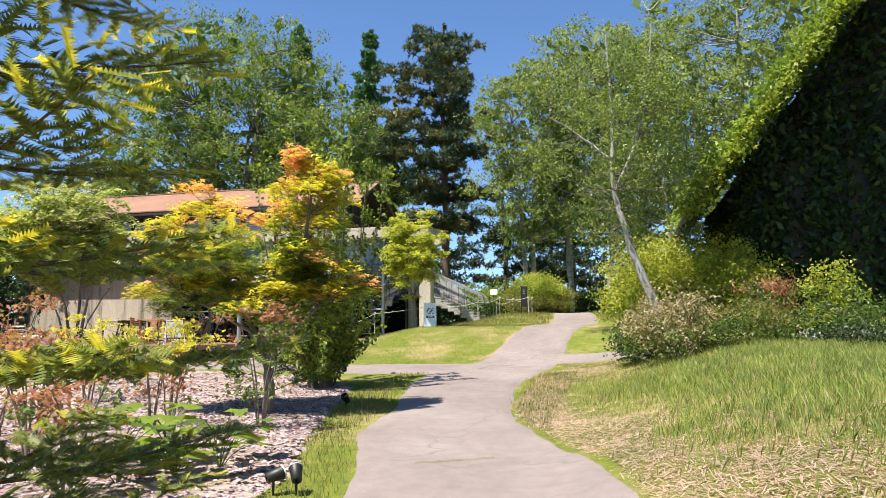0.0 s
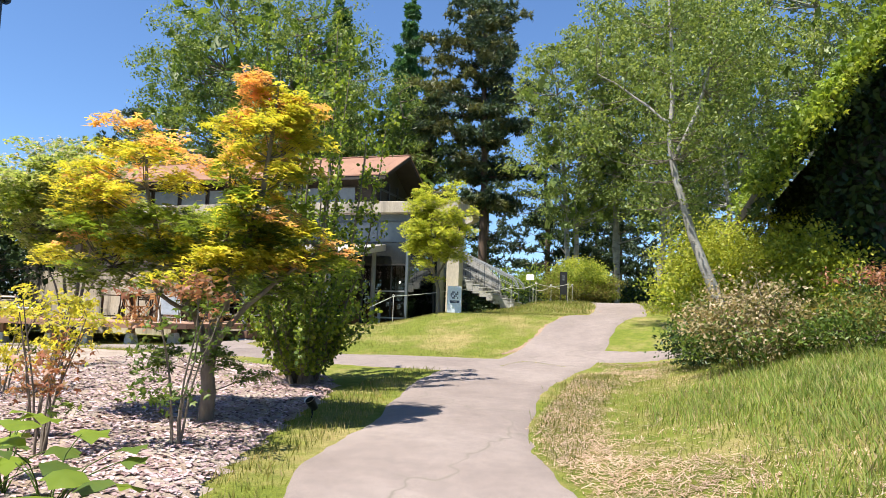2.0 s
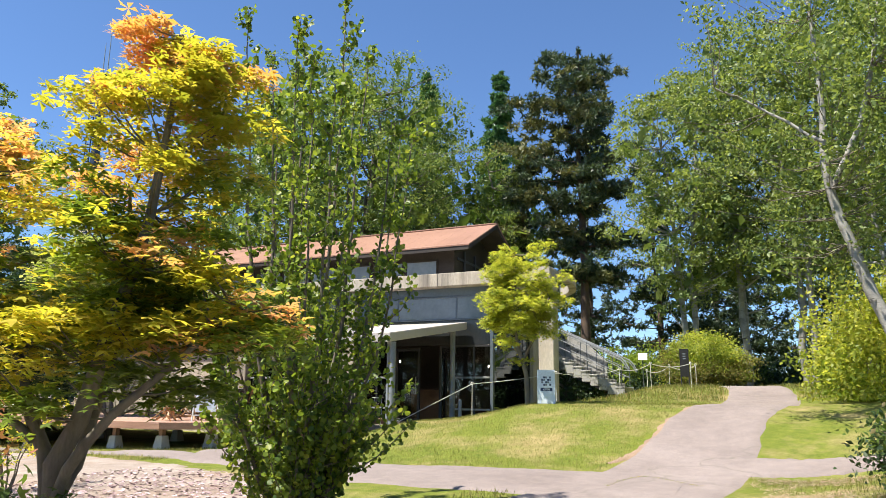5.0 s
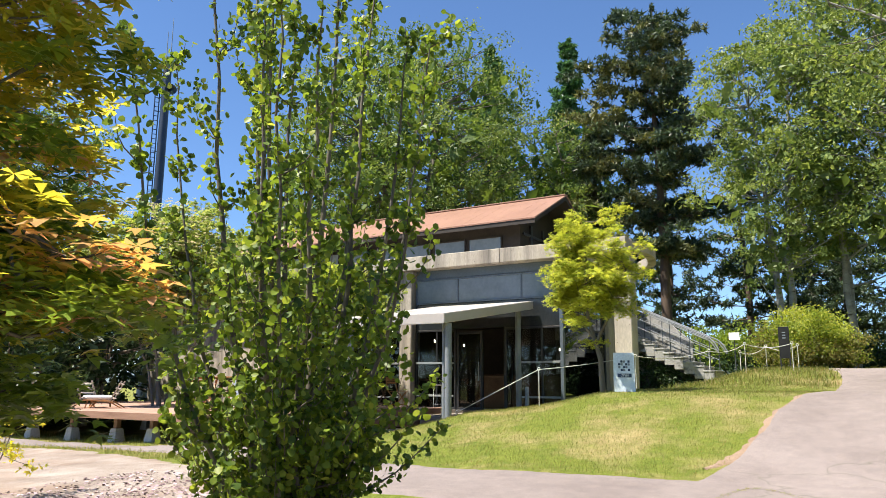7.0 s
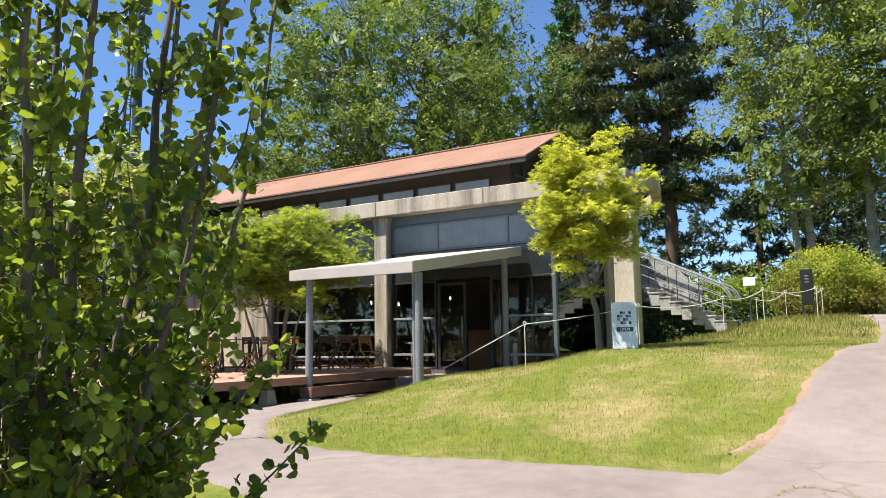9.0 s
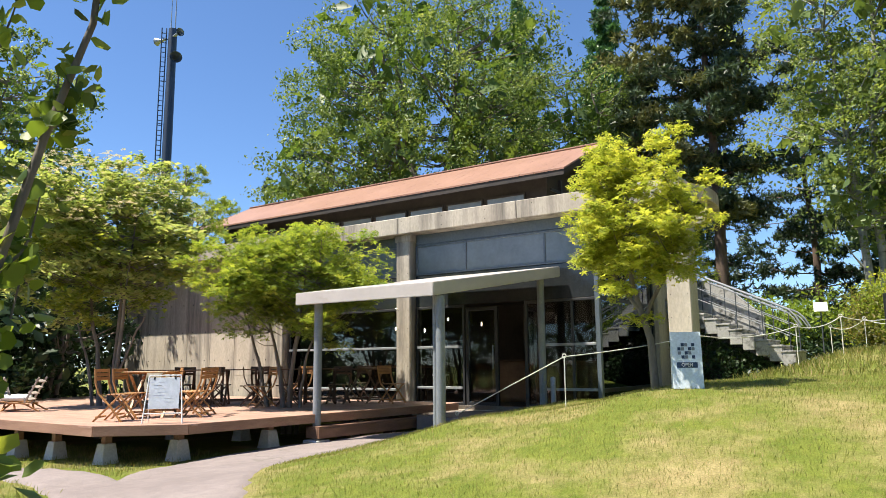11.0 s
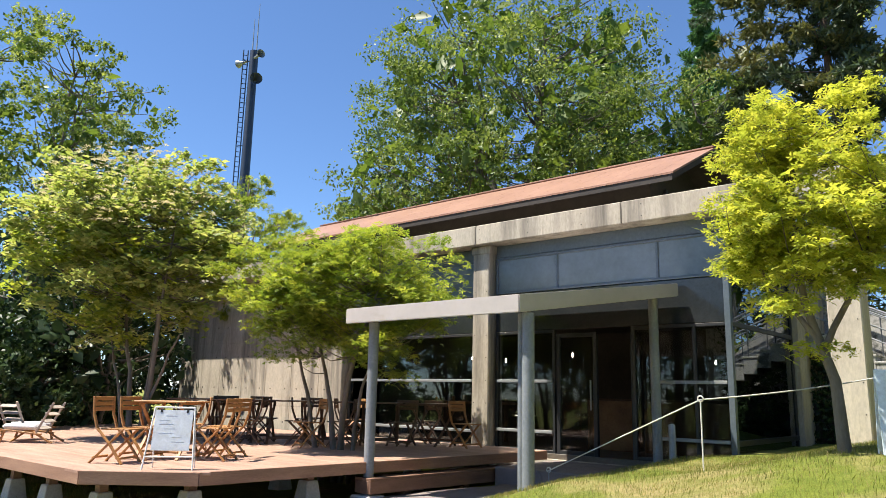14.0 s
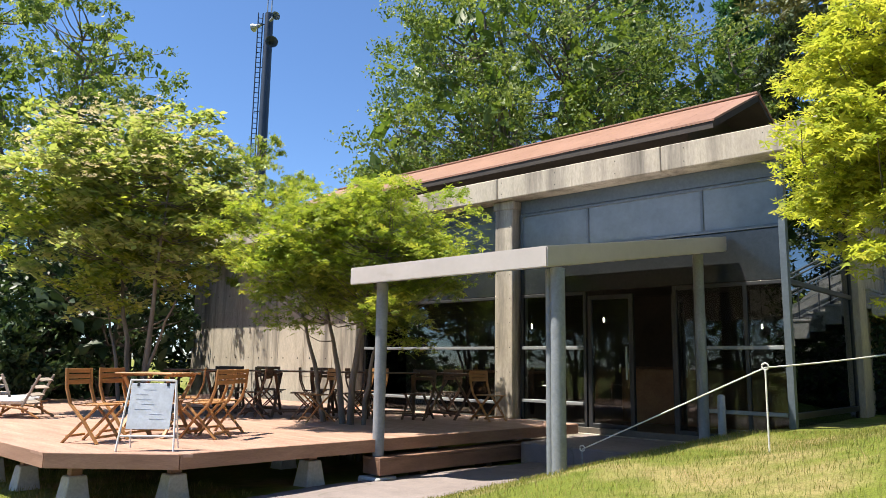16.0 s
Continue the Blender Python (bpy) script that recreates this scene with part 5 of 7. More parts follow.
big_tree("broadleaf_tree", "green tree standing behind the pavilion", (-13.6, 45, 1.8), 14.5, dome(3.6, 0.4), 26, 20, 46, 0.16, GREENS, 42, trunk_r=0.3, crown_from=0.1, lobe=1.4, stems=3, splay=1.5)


def pine(base, height, rad, seed, label, mats, crown_from=0.3, layers=15, group="pines behind the pavilion", trunk_r=0.3, per=22, name="pine_tree", taper=None, tuft=0.30, arms=(4, 7), pad=0.42, lift=(-0.08, 0.28), inner=0.4, shape=TUFT):
    """A conifer: limbs in whorls, each carrying flat pads of needles; taper(f): reach at height fraction f of the crown."""
    r = np.random.default_rng(seed)
    taper = taper or (lambda f: (1 - f ** 1.8) ** 0.8)
    trunk = wavy(r, [(0, 0, -0.2), (0.1, 0, height * 0.35), (-0.1, 0.1, height * 0.7), (0.05, 0, height)], 16, 0.03)
    paths, pads, spread = [], [trunk[-1]], [0.12]
    for k in range(layers):
        f = crown_from + (1 - crown_from) * (k + r.uniform(0, 0.5)) / layers
        q = trunk[min(15, int(f * 15))] * np.array([1, 1, 0]) + np.array([0, 0, f * height])
        reach = rad * taper((f - crown_from) / (1 - crown_from)) * r.uniform(0.7, 1.15) + 0.25
        for b in range(r.integers(*arms)):
            a = r.uniform(0, 2 * math.pi)
            ln = reach * r.uniform(0.5, 1.0)
            end = q + np.array([math.cos(a) * ln, math.sin(a) * ln, ln * r.uniform(*lift)])
            mid = q + (end - q) * 0.5 + np.array([0, 0, -0.06 * ln])
            tw = smooth_line([q, mid, end], 7)
            paths.append((tw, np.linspace(0.035, 0.008, 7)))
            for t in np.linspace(inner, 1, max(2, int(ln * 1.9))):
                w = 0.25 * ln * t
                pads.append(tw[int(t * 6)] + np.array([r.normal() * w, r.normal() * w, 0.1 + 0.05 * r.normal()]))
                spread.append(min(pad, 0.12 + 0.32 * reach))
    pads, spread = np.array(pads), np.array(spread)
    cr = []
    pick = r.integers(0, len(mats), len(pads))
    for i, (mat, lab) in enumerate(mats):
        if (pick == i).any():
            c = pad_leaves(r, pads[pick == i], per, spread[pick == i], 0.25, 0.10)
            cr.append(("crown", shape, c, sizes(r, len(c), 1.0) * np.repeat(np.minimum(tuft, 0.14 + 0.5 * spread[pick == i]), per), mat, 0.3, -0.2, lab))
    return plant(name, label, "tree", base, [(trunk, np.linspace(trunk_r, 0.03, 16))], paths, cr, BARK_PINE, group)


DARKP = [(NEEDLE, "dark needles"), (NEEDLE, "dark needles"), (NEEDLE_OLIVE, "olive-brown needles")]
pine((-8.4, 42.2, 1.9), 18.8, 3.5, 51, "tall dark pine with layered limbs", DARKP, 0.3, 14, per=30, arms=(3, 6), pad=0.56, tuft=0.34, lift=(-0.05, 0.35), inner=0.45, taper=lambda f: 0.75 + 0.35 * math.sin(3.0 * f) if f < 0.75 else 1.02 * (1.06 - f) ** 0.5 / 0.557)
pine((-12.0, 43.5, 1.9), 14.5, 2.6, 52, "dark pine with brownish needles", DARKP[1:], 0.2, 12, per=28, pad=0.5, tuft=0.34, arms=(3, 6))
SPIRE = lambda f: (1 - f) ** 0.85
for x, y, h, rd, sd in ((-17.3, 53.8, 24.4, 3.3, 43), (-23.6, 54.0, 25.6, 3.4, 44)):
    pine((x, y, 1.8), h, rd, sd, "narrow fresh-green larch standing behind the pavilion", [(LEAF_LARCH, "soft green needles")], 0.12, 30, "larches behind the pavilion", 0.28, 26, "larch_tree", SPIRE, 0.42, (5, 8), 0.55, (-0.22, 0.10), 0.25, TUFT_SPRAY)
for k, (x, y, h, rd) in enumerate([(-6.0, 50, 14, 4.5), (-1.5, 52, 13, 4.8), (3.5, 50, 14, 4.8), (-3.5, 58, 17, 5.0), (8, 54, 16, 5), (-11.5, 56, 15, 4.5), (13, 46, 15, 5), (-26, 50, 15, 5), (-34, 44, 14, 5)]):
    pine((x, y, 2.0), h, rd, 60 + k, "dark spreading spruce in the wood behind", [(NEEDLE, "dark needles")], 0.08, 13, "dark spruces behind", 0.22, 13)

# birch stand to the north-east, and the leaning birch near the path
for k, (x, y, h, rd) in enumerate([(-2.6, 36.5, 13.5, 2.6), (-0.6, 37.5, 15.5, 3.0), (1.6, 36.0, 15.0, 3.0), (4.2, 35.0, 15.5, 3.3), (7.0, 33.5, 16, 3.6), (10.5, 31.5, 15, 3.6), (3.0, 42.0, 16, 3.5)]):
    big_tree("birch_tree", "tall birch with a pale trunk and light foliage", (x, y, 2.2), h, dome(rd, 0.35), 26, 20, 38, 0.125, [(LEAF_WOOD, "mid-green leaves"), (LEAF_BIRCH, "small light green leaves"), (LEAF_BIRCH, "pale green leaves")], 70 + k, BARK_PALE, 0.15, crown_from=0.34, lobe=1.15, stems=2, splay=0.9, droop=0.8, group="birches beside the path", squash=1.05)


def leaning_birch():
    r = np.random.default_rng(81)
    b = (2.80, 18.6, gz(2.80, 18.6))
    up = 1.60 - b[2]
    trunk = wavy(r, [(0.15, 0, -0.15), (-0.35, 0, 1.04 + up), (-0.74, 0, 2.20 + up), (-1.14, 0, 3.88 + up), (-1.11, 0.1, 5.52 + up), (-1.21, 0.2, 7.92 + up)], 20, 0.012)
    fork = wavy(r, [(-1.12, 0, 3.58 + up), (-0.64, 0.1, 4.68 + up), (-0.24, 0.1, 6.28 + up), (-0.04, 0.2, 8.08 + up)], 10, 0.015)
    arm = wavy(r, [(-1.14, 0, 4.48 + up), (-2.04, 0.2, 5.28 + up), (-2.74, 0.2, 5.78 + up)], 8, 0.012)
    st = [(trunk, np.linspace(0.135, 0.02, 20)), (fork, np.linspace(0.055, 0.012, 10)), (arm, np.linspace(0.032, 0.010, 8))]
    n = 48
    d = r.normal(size=(n, 3))
    d /= np.linalg.norm(d, axis=1, keepdims=True)
    d *= (r.uniform(0.15, 1, n) ** 0.45)[:, None]
    hearts = np.array([-1.14, 0.2, 5.48 + up]) + d * np.array([2.2, 2.0, 2.9])
    p = np.repeat(hearts, 8, axis=0) + r.normal(size=(n * 8, 3)) * 0.3
    c = leaves_round(r, p, 34, 0.14, 1.1)
    plant("leaning_birch", "leaning birch with a pale trunk and small leaves", "tree", b, st, limbs_to(r, st, np.concatenate([hearts, p[::3]]), 0.003, 0.010), [("crown", LEAF_PLAIN, c[::2], sizes(r, len(c[::2]), 0.085), LEAF_WOOD, 0.2, 0.6, "small green leaves"), ("crown", LEAF_PLAIN, c[1::2], sizes(r, len(c[1::2]), 0.085), LEAF_BIRCH, 0.2, 0.6, "small light green leaves")], BARK_PALE, twig=BARK)


leaning_birch()

# pale willow-like tree and dark planting west of the deck
PALES = [(LEAF_GREEN, "green leaves"), (LEAF_BIRCH, "pale leaves")]
big_tree("willow_tree", "tall pale grey-green tree beyond the deck", (-34.5, 24.5, 1.0), 16.5, dome(5.4, 0.4), 84, 14, 40, 0.15, PALES, 90, trunk_r=0.3, crown_from=0.15, lobe=1.05, stems=3, splay=2.0, squash=1.0)
big_tree("willow_tree", "tall pale grey-green tree beyond the deck", (-42, 19, 1.0), 15, dome(5.0, 0.4), 36, 16, 40, 0.15, PALES, 91, trunk_r=0.3, crown_from=0.12, lobe=1.2, stems=3, splay=2.0)
# evergreens all in the darkest leaves, shade under the dogwood put into colour
for k, (x, y, h, rd) in enumerate([(-21.6, 22.4, 5.4, 1.8), (-24.0, 21.0, 6.0, 2.5), (-25.0, 24.0, 6.6, 2.1), (-28, 20, 7.0, 2.8), (-27, 25.5, 7.5, 2.6), (-32, 17, 7, 3), (-20.3, 19.2, 2.4, 1.3), (-22.3, 18.6, 3.4, 1.8), (-24.5, 18.0, 4.0, 2.0), (-21.6, 20.6, 3.6, 1.8), (-25.4, 27.9, 6.5, 2.3)]):
    big_tree("dark_shrub", "dense evergreen shrub beside the deck, shade put into its dark leaves", (x, y, gz(x, y)), h, dome(rd, 0.5), 18, 14, 26, 0.15, [(LEAF_DARK, "dark leaves")], 100 + k, trunk_r=0.08, crown_from=0.03, lobe=0.34 * rd + 0.12, stems=4, splay=0.9, group="dark shrubs beyond the deck")
big_tree("young_maple", "fresh green maple crown rising behind the dogwood", (-21.8, 26.6, gz(-22, 26)), 8.1, dome(1.7, 0.5), 22, 14, 18, 0.15, [(LEAF_MID, "bright green leaves"), (LEAF_FRESH, "fresh green leaves")], 110, trunk_r=0.08, crown_from=0.35, lobe=0.6, stems=3, splay=0.6, shape=LEAF_STAR)


# woods on the far side of the garden, behind the start of the walk: unseen, added to darken the glass reflections
for k, (x, y, h, rd) in enumerate([(-38, -6, 12, 4.2), (-30, -12, 13, 4.5), (-22, -14, 12, 4.2), (-14, -16, 14, 4.8), (-6, -17, 13, 4.5), (2, -18, 14, 4.8), (11, -16, 13, 4.6), (18, -8, 12, 4.4), (17, 3, 12, 4.2)]):
    big_tree("woodland_tree", "dense green tree at the garden's far edge, unseen, added for darker reflections", (x, y, gz(x, y)), h, dome(rd, 0.5), 26, 9, 16, 0.34, [(LEAF_DARK, "dark leaves"), (LEAF_GREEN, "green leaves")], 300 + k, trunk_r=0.2, crown_from=0.04, lobe=1.7, stems=2, splay=0.9, group="woods at the garden's far edge")


# --- shrubs
def shrub(name, label, base, rx, rz, n, per, leaf, mats, seed, shape=LEAF_PLAIN, spread=0.12, group="", stemr=0.012, low=0.15, bark=BARK, squash=1.0):
    r = np.random.default_rng(seed)
    d = r.normal(size=(n, 3))
    d /= np.linalg.norm(d, axis=1, keepdims=True)
    d[:, 2] = np.abs(d[:, 2])
    d *= (r.uniform(0.2, 1, n) ** 0.4)[:, None]
    p = d * np.array([rx, rx * squash, rz * (1 - low)]) + np.array([0, 0, rz * low])
    p *= (1 + 0.12 * r.normal(size=n))[:, None]
    p[:, 2] = np.maximum(p[:, 2], 0.08)
    st = [(wavy(r, [(0.1 * rx * math.cos(k), 0.1 * rx * math.sin(k), -0.05), (0.3 * rx * math.cos(k), 0.3 * rx * math.sin(k), 0.4 * rz), (0.6 * rx * math.cos(k), 0.6 * rx * math.sin(k), 0.8 * rz)], 7, 0.01), np.linspace(stemr, 0.004, 7)) for k in range(6)]
    cr = []
    # materials run low to top; dark-to-bright greens put sun and shade into the colour
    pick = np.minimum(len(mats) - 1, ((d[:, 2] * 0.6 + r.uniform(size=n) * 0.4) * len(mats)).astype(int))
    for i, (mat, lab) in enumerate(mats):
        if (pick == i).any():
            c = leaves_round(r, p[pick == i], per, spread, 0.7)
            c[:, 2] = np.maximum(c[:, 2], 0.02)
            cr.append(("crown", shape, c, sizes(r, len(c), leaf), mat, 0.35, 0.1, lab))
    return plant(name, label, "shrub", base, st, limbs_to(r, st, p[::2], 0.003, 0.007, 0.05), cr, bark, group, 6)


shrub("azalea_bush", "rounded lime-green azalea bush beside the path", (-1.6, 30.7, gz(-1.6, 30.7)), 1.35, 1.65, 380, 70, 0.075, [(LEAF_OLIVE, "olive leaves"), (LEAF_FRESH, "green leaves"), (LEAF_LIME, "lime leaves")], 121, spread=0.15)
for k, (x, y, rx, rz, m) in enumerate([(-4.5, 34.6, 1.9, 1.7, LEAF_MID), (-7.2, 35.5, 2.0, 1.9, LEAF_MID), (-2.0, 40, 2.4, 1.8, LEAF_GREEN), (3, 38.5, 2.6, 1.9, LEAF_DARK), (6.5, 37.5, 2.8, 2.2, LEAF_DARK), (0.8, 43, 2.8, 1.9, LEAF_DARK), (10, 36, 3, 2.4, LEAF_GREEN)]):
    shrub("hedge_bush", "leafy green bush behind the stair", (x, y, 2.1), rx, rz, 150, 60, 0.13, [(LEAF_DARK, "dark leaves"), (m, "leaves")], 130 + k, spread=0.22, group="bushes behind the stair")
# lime leaves on the upper parts carry the sunlight in their colour
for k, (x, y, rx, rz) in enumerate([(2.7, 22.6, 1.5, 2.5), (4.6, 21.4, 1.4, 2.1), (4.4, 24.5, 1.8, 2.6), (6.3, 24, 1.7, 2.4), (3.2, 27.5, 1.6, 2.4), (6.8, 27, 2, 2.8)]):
    shrub("green_shrub", "tall bright green leafy shrub beyond the path", (x, y, gz(x, y)), rx, rz, 230, 55, 0.10, [(LEAF_FRESH, "bright green leaves"), (LEAF_LIME, "lime-green leaves, sun on the tops put into colour"), (LEAF_LIME, "lime-green leaves, sun on the tops put into colour")], 140 + k, spread=0.2, group="bright shrubs beyond the path", low=0.05)
shrub("rhododendron", "twiggy rhododendron with dry pinkish seed heads", (2.62, 13.2, gz(2.62, 13.2)), 0.84, 1.15, 170, 40, 0.062, [(LEAF_GREEN, "dark leaves"), (LEAF_DRY, "dry pinkish heads"), (LEAF_DRY, "dry pinkish heads")], 151, spread=0.12)
shrub("rhododendron", "low green rhododendron with dark leaves", (2.15, 14.8, gz(2.15, 14.8)), 0.6, 0.85, 110, 45, 0.062, [(LEAF_DARK, "dark leaves"), (LEAF_GREEN, "green leaves")], 152, spread=0.12)
shrub("russet_shrub", "small shrub with russet young leaves", (4.35, 13.9, gz(4.35, 13.9)), 0.6, 1.25, 90, 40, 0.06, [(LEAF_GREEN, "green leaves"), (LEAF_RED, "russet leaves")], 153, spread=0.10)
shrub("lime_shrub", "small lime-green shrub near the ivy house", (5.3, 13.6, gz(5.3, 13.6)), 0.55, 1.35, 70, 40, 0.07, [(LEAF_MID, "green leaves"), (LEAF_LIME, "lime leaves")], 154, spread=0.10)
shrub("green_shrub", "low green shrub near the ivy house", (3.9, 12.9, gz(3.9, 12.9)), 0.9, 0.7, 90, 45, 0.06, [(LEAF_GREEN, "green leaves"), (LEAF_OLIVE, "olive leaves")], 155, spread=0.12)
shrub("green_shrub", "low green shrub near the ivy house", (5.6, 12.4, gz(5.6, 12.4)), 1.0, 0.65, 90, 45, 0.06, [(LEAF_DARK, "dark leaves"), (LEAF_GREEN, "green leaves")], 156, spread=0.12)


# --- slender saplings in the bed
def sapling(name, label, x, y, height, rad, mats, seed, leaf=0.075, n=26, per=26, stems=5):
    r = np.random.default_rng(seed)
    b = (x, y, gz(x, y) + 0.02)
    st = []
    for k in range(stems):
        a = r.uniform(0, 2 * math.pi)
        st.append((wavy(r, [(0.04 * math.cos(a), 0.04 * math.sin(a), -0.03), (0.25 * rad * math.cos(a), 0.25 * rad * math.sin(a), 0.4 * height), (0.7 * rad * math.cos(a), 0.7 * rad * math.sin(a), height * r.uniform(0.75, 1))], 9, 0.008), np.linspace(0.013, 0.004, 9)))
    pads = np.array([st[k % stems][0][r.integers(3, 9)] + np.append(r.normal(size=2) * rad * 0.3, r.uniform(-0.02, 0.1)) for k in range(n)])
    pick = np.minimum(len(mats) - 1, ((pads[:, 2] / height * 0.8 + r.uniform(size=n) * 0.3) * len(mats)).astype(int))
    cr = []
    for i, (mat, lab) in enumerate(mats):
        if (pick == i).any():
            c = leaves_round(r, pads[pick == i], per, 0.075, 0.5)
            cr.append(("crown", LEAF_LOBED, c, sizes(r, len(c), leaf), mat, 0.5, 0.2, lab))
    return plant(name, label, "shrub", b, st, limbs_to(r, st, pads, 0.002, 0.006, 0.02), cr, BARK, "young maples in the mulch bed", 6)


GR, YE, RE = (LEAF_GREEN, "green leaves"), (LEAF_YELLOW, "yellow leaves"), (LEAF_RED, "reddish leaves")
sapling("maple_sapling", "thin young maple with orange and dark green leaves", -2.45, 7.85, 1.4, 0.5, [GR, GR, GR, RE], 161, n=26)
sapling("maple_sapling", "thin young maple with yellow and green leaves", -3.25, 7.2, 1.25, 0.42, [GR, RE, YE], 162, n=18)
sapling("maple_sapling", "thin twiggy young maple with reddish leaves", -3.75, 7.6, 1.25, 0.4, [RE, RE, YE], 163, n=14, per=16)
sapling("maple_sapling", "thin young maple with red tips and green leaves", -3.6, 5.6, 1.35, 0.55, [GR, RE, RE], 164, n=26, stems=7)
sapling("maple_sapling", "thin young maple with reddish and green leaves", -5.0, 6.6, 1.6, 0.6, [GR, YE, RE], 165, n=30, stems=7)
sapling("maple_sapling", "thin young maple with reddish leaves", -2.35, 4.6, 1.0, 0.45, [GR, GR, RE], 166, n=22)
sapling("maple_sapling", "thin young maple with yellow leaves", -6.2, 9.5, 1.3, 0.6, [GR, YE, YE], 167, n=26)
sapling("maple_sapling", "thin young maple with orange leaves", -8.0, 12.2, 1.3, 0.6, [GR, YE, YE], 168, n=26)


def big_leaf_plant(x, y, seed, size=0.2):
    r = np.random.default_rng(seed)
    b = (x, y, gz(x, y) + 0.02)
    e = thing("broadleaf_plant", b, "low plant with large pale green leaves in the mulch", "plant", "large-leaved plants in the bed")
    for k in range(11):
        a, ln = r.uniform(0, 2 * math.pi), r.uniform(0.15, 0.42)
        tip = np.array([ln * math.cos(a), ln * math.sin(a), r.uniform(0.18, 0.55)])
        part("stalk", tubes("stalk", [(smooth_line([(0, 0, -0.02), tip * np.array([0.4, 0.4, 0.7]), tip], 6), np.linspace(0.006, 0.003, 6))], LEAF_GREEN, 5), e)
        part("leaf", scatter("leaf", LEAF_BROAD, tip[None] + np.array([[0.05 * math.cos(a), 0.05 * math.sin(a), 0]]), [size * r.uniform(0.8, 1.2)], LEAF_MID if k % 3 else LEAF_GREEN, 0.8, np.array([[math.cos(a), math.sin(a), -0.2]]), 0.1, seed + k), e)


big_leaf_plant(-2.05, 5.55, 171, 0.27)
big_leaf_plant(-1.8, 5.85, 172, 0.22)
big_leaf_plant(-2.35, 5.2, 174, 0.26)
big_leaf_plant(-2.6, 6.3, 173, 0.24)


# --- the fir close to the path at the start
def near_fir():
    r = np.random.default_rng(181)
    x, y = -0.85, 2.2
    b = (x, y, gz(x, y))
    H = 4.6
    trunk = wavy(r, [(0, 0, -0.1), (0.02, 0, 1.5), (-0.03, 0, 3.2), (0, 0, H)], 12, 0.006)
    paths, cen, way, tipc, tipw = [], [], [], [], []
    for k in range(10):
        z = 0.35 + k * 0.43
        reach = 1.58 * (1 - z / (H + 0.35)) ** 0.75 + 0.1
        for j in range(5):
            a = 2 * math.pi * (j + r.uniform(-0.25, 0.25)) / 5 + k * 0.9
            ln = reach * r.uniform(0.75, 1.05)
            dx, dy = math.cos(a), math.sin(a)
            pts = smooth_line([(0, 0, z), (dx * ln * 0.5, dy * ln * 0.5, z + 0.02), (dx * ln, dy * ln, z + 0.10 * ln)], 8)
            paths.append((pts, np.linspace(0.014, 0.003, 8)))
            n = max(4, int(ln * 13))
            for t in np.linspace(0.25, 1.0, n):
                q = pts[min(7, int(t * 7))]
                for s in (-1, 1):
                    side_ln = 0.34 * (1.12 - t) * ln + 0.08
                    d = np.array([dx * 0.75 - s * dy * 0.75, dy * 0.75 + s * dx * 0.75, 0.06])
                    for u in np.arange(0.06, side_ln, 0.085):
                        cen.append(q + d * u)
                        way.append(d)
                    if r.uniform() < 0.7:
                        tipc.append(q + d * (side_ln + 0.05))
                        tipw.append(d)
                cen.append(q)
                way.append(np.array([dx, dy, 0.05]))
            tipc.append(pts[-1])
            tipw.append(np.array([dx, dy, 0.1]))
    for z in np.linspace(H - 0.5, H, 6):
        tipc.append(np.array([0, 0, z]))
        tipw.append(np.array([0.02, 0, 1.0]))
    e = thing("fir_tree", b, "young dark fir with yellow-green fresh shoots beside the path", "tree")
    part("trunk", tubes("trunk", [(trunk, np.linspace(0.06, 0.012, 12))], BARK_PINE, 8), e)
    tagged(part("branch_work", tubes("branch_work", paths, BARK_PINE, 4), e), kind="stuff")
    tagged(part("needles", scatter("needles", FEATHER, np.array(cen), sizes(r, len(cen), 0.15), NEEDLE_FIR, 0.6, np.array(way), 0.0, 3), e, "dark green needles"), kind="stuff")
    tagged(part("fresh_growth", scatter("fresh_growth", FEATHER, np.array(tipc), sizes(r, len(tipc), 0.115), NEEDLE_TIP, 0.6, np.array(tipw), 0.0, 4), e, "yellow-green fresh shoots"), kind="stuff")


near_fir()


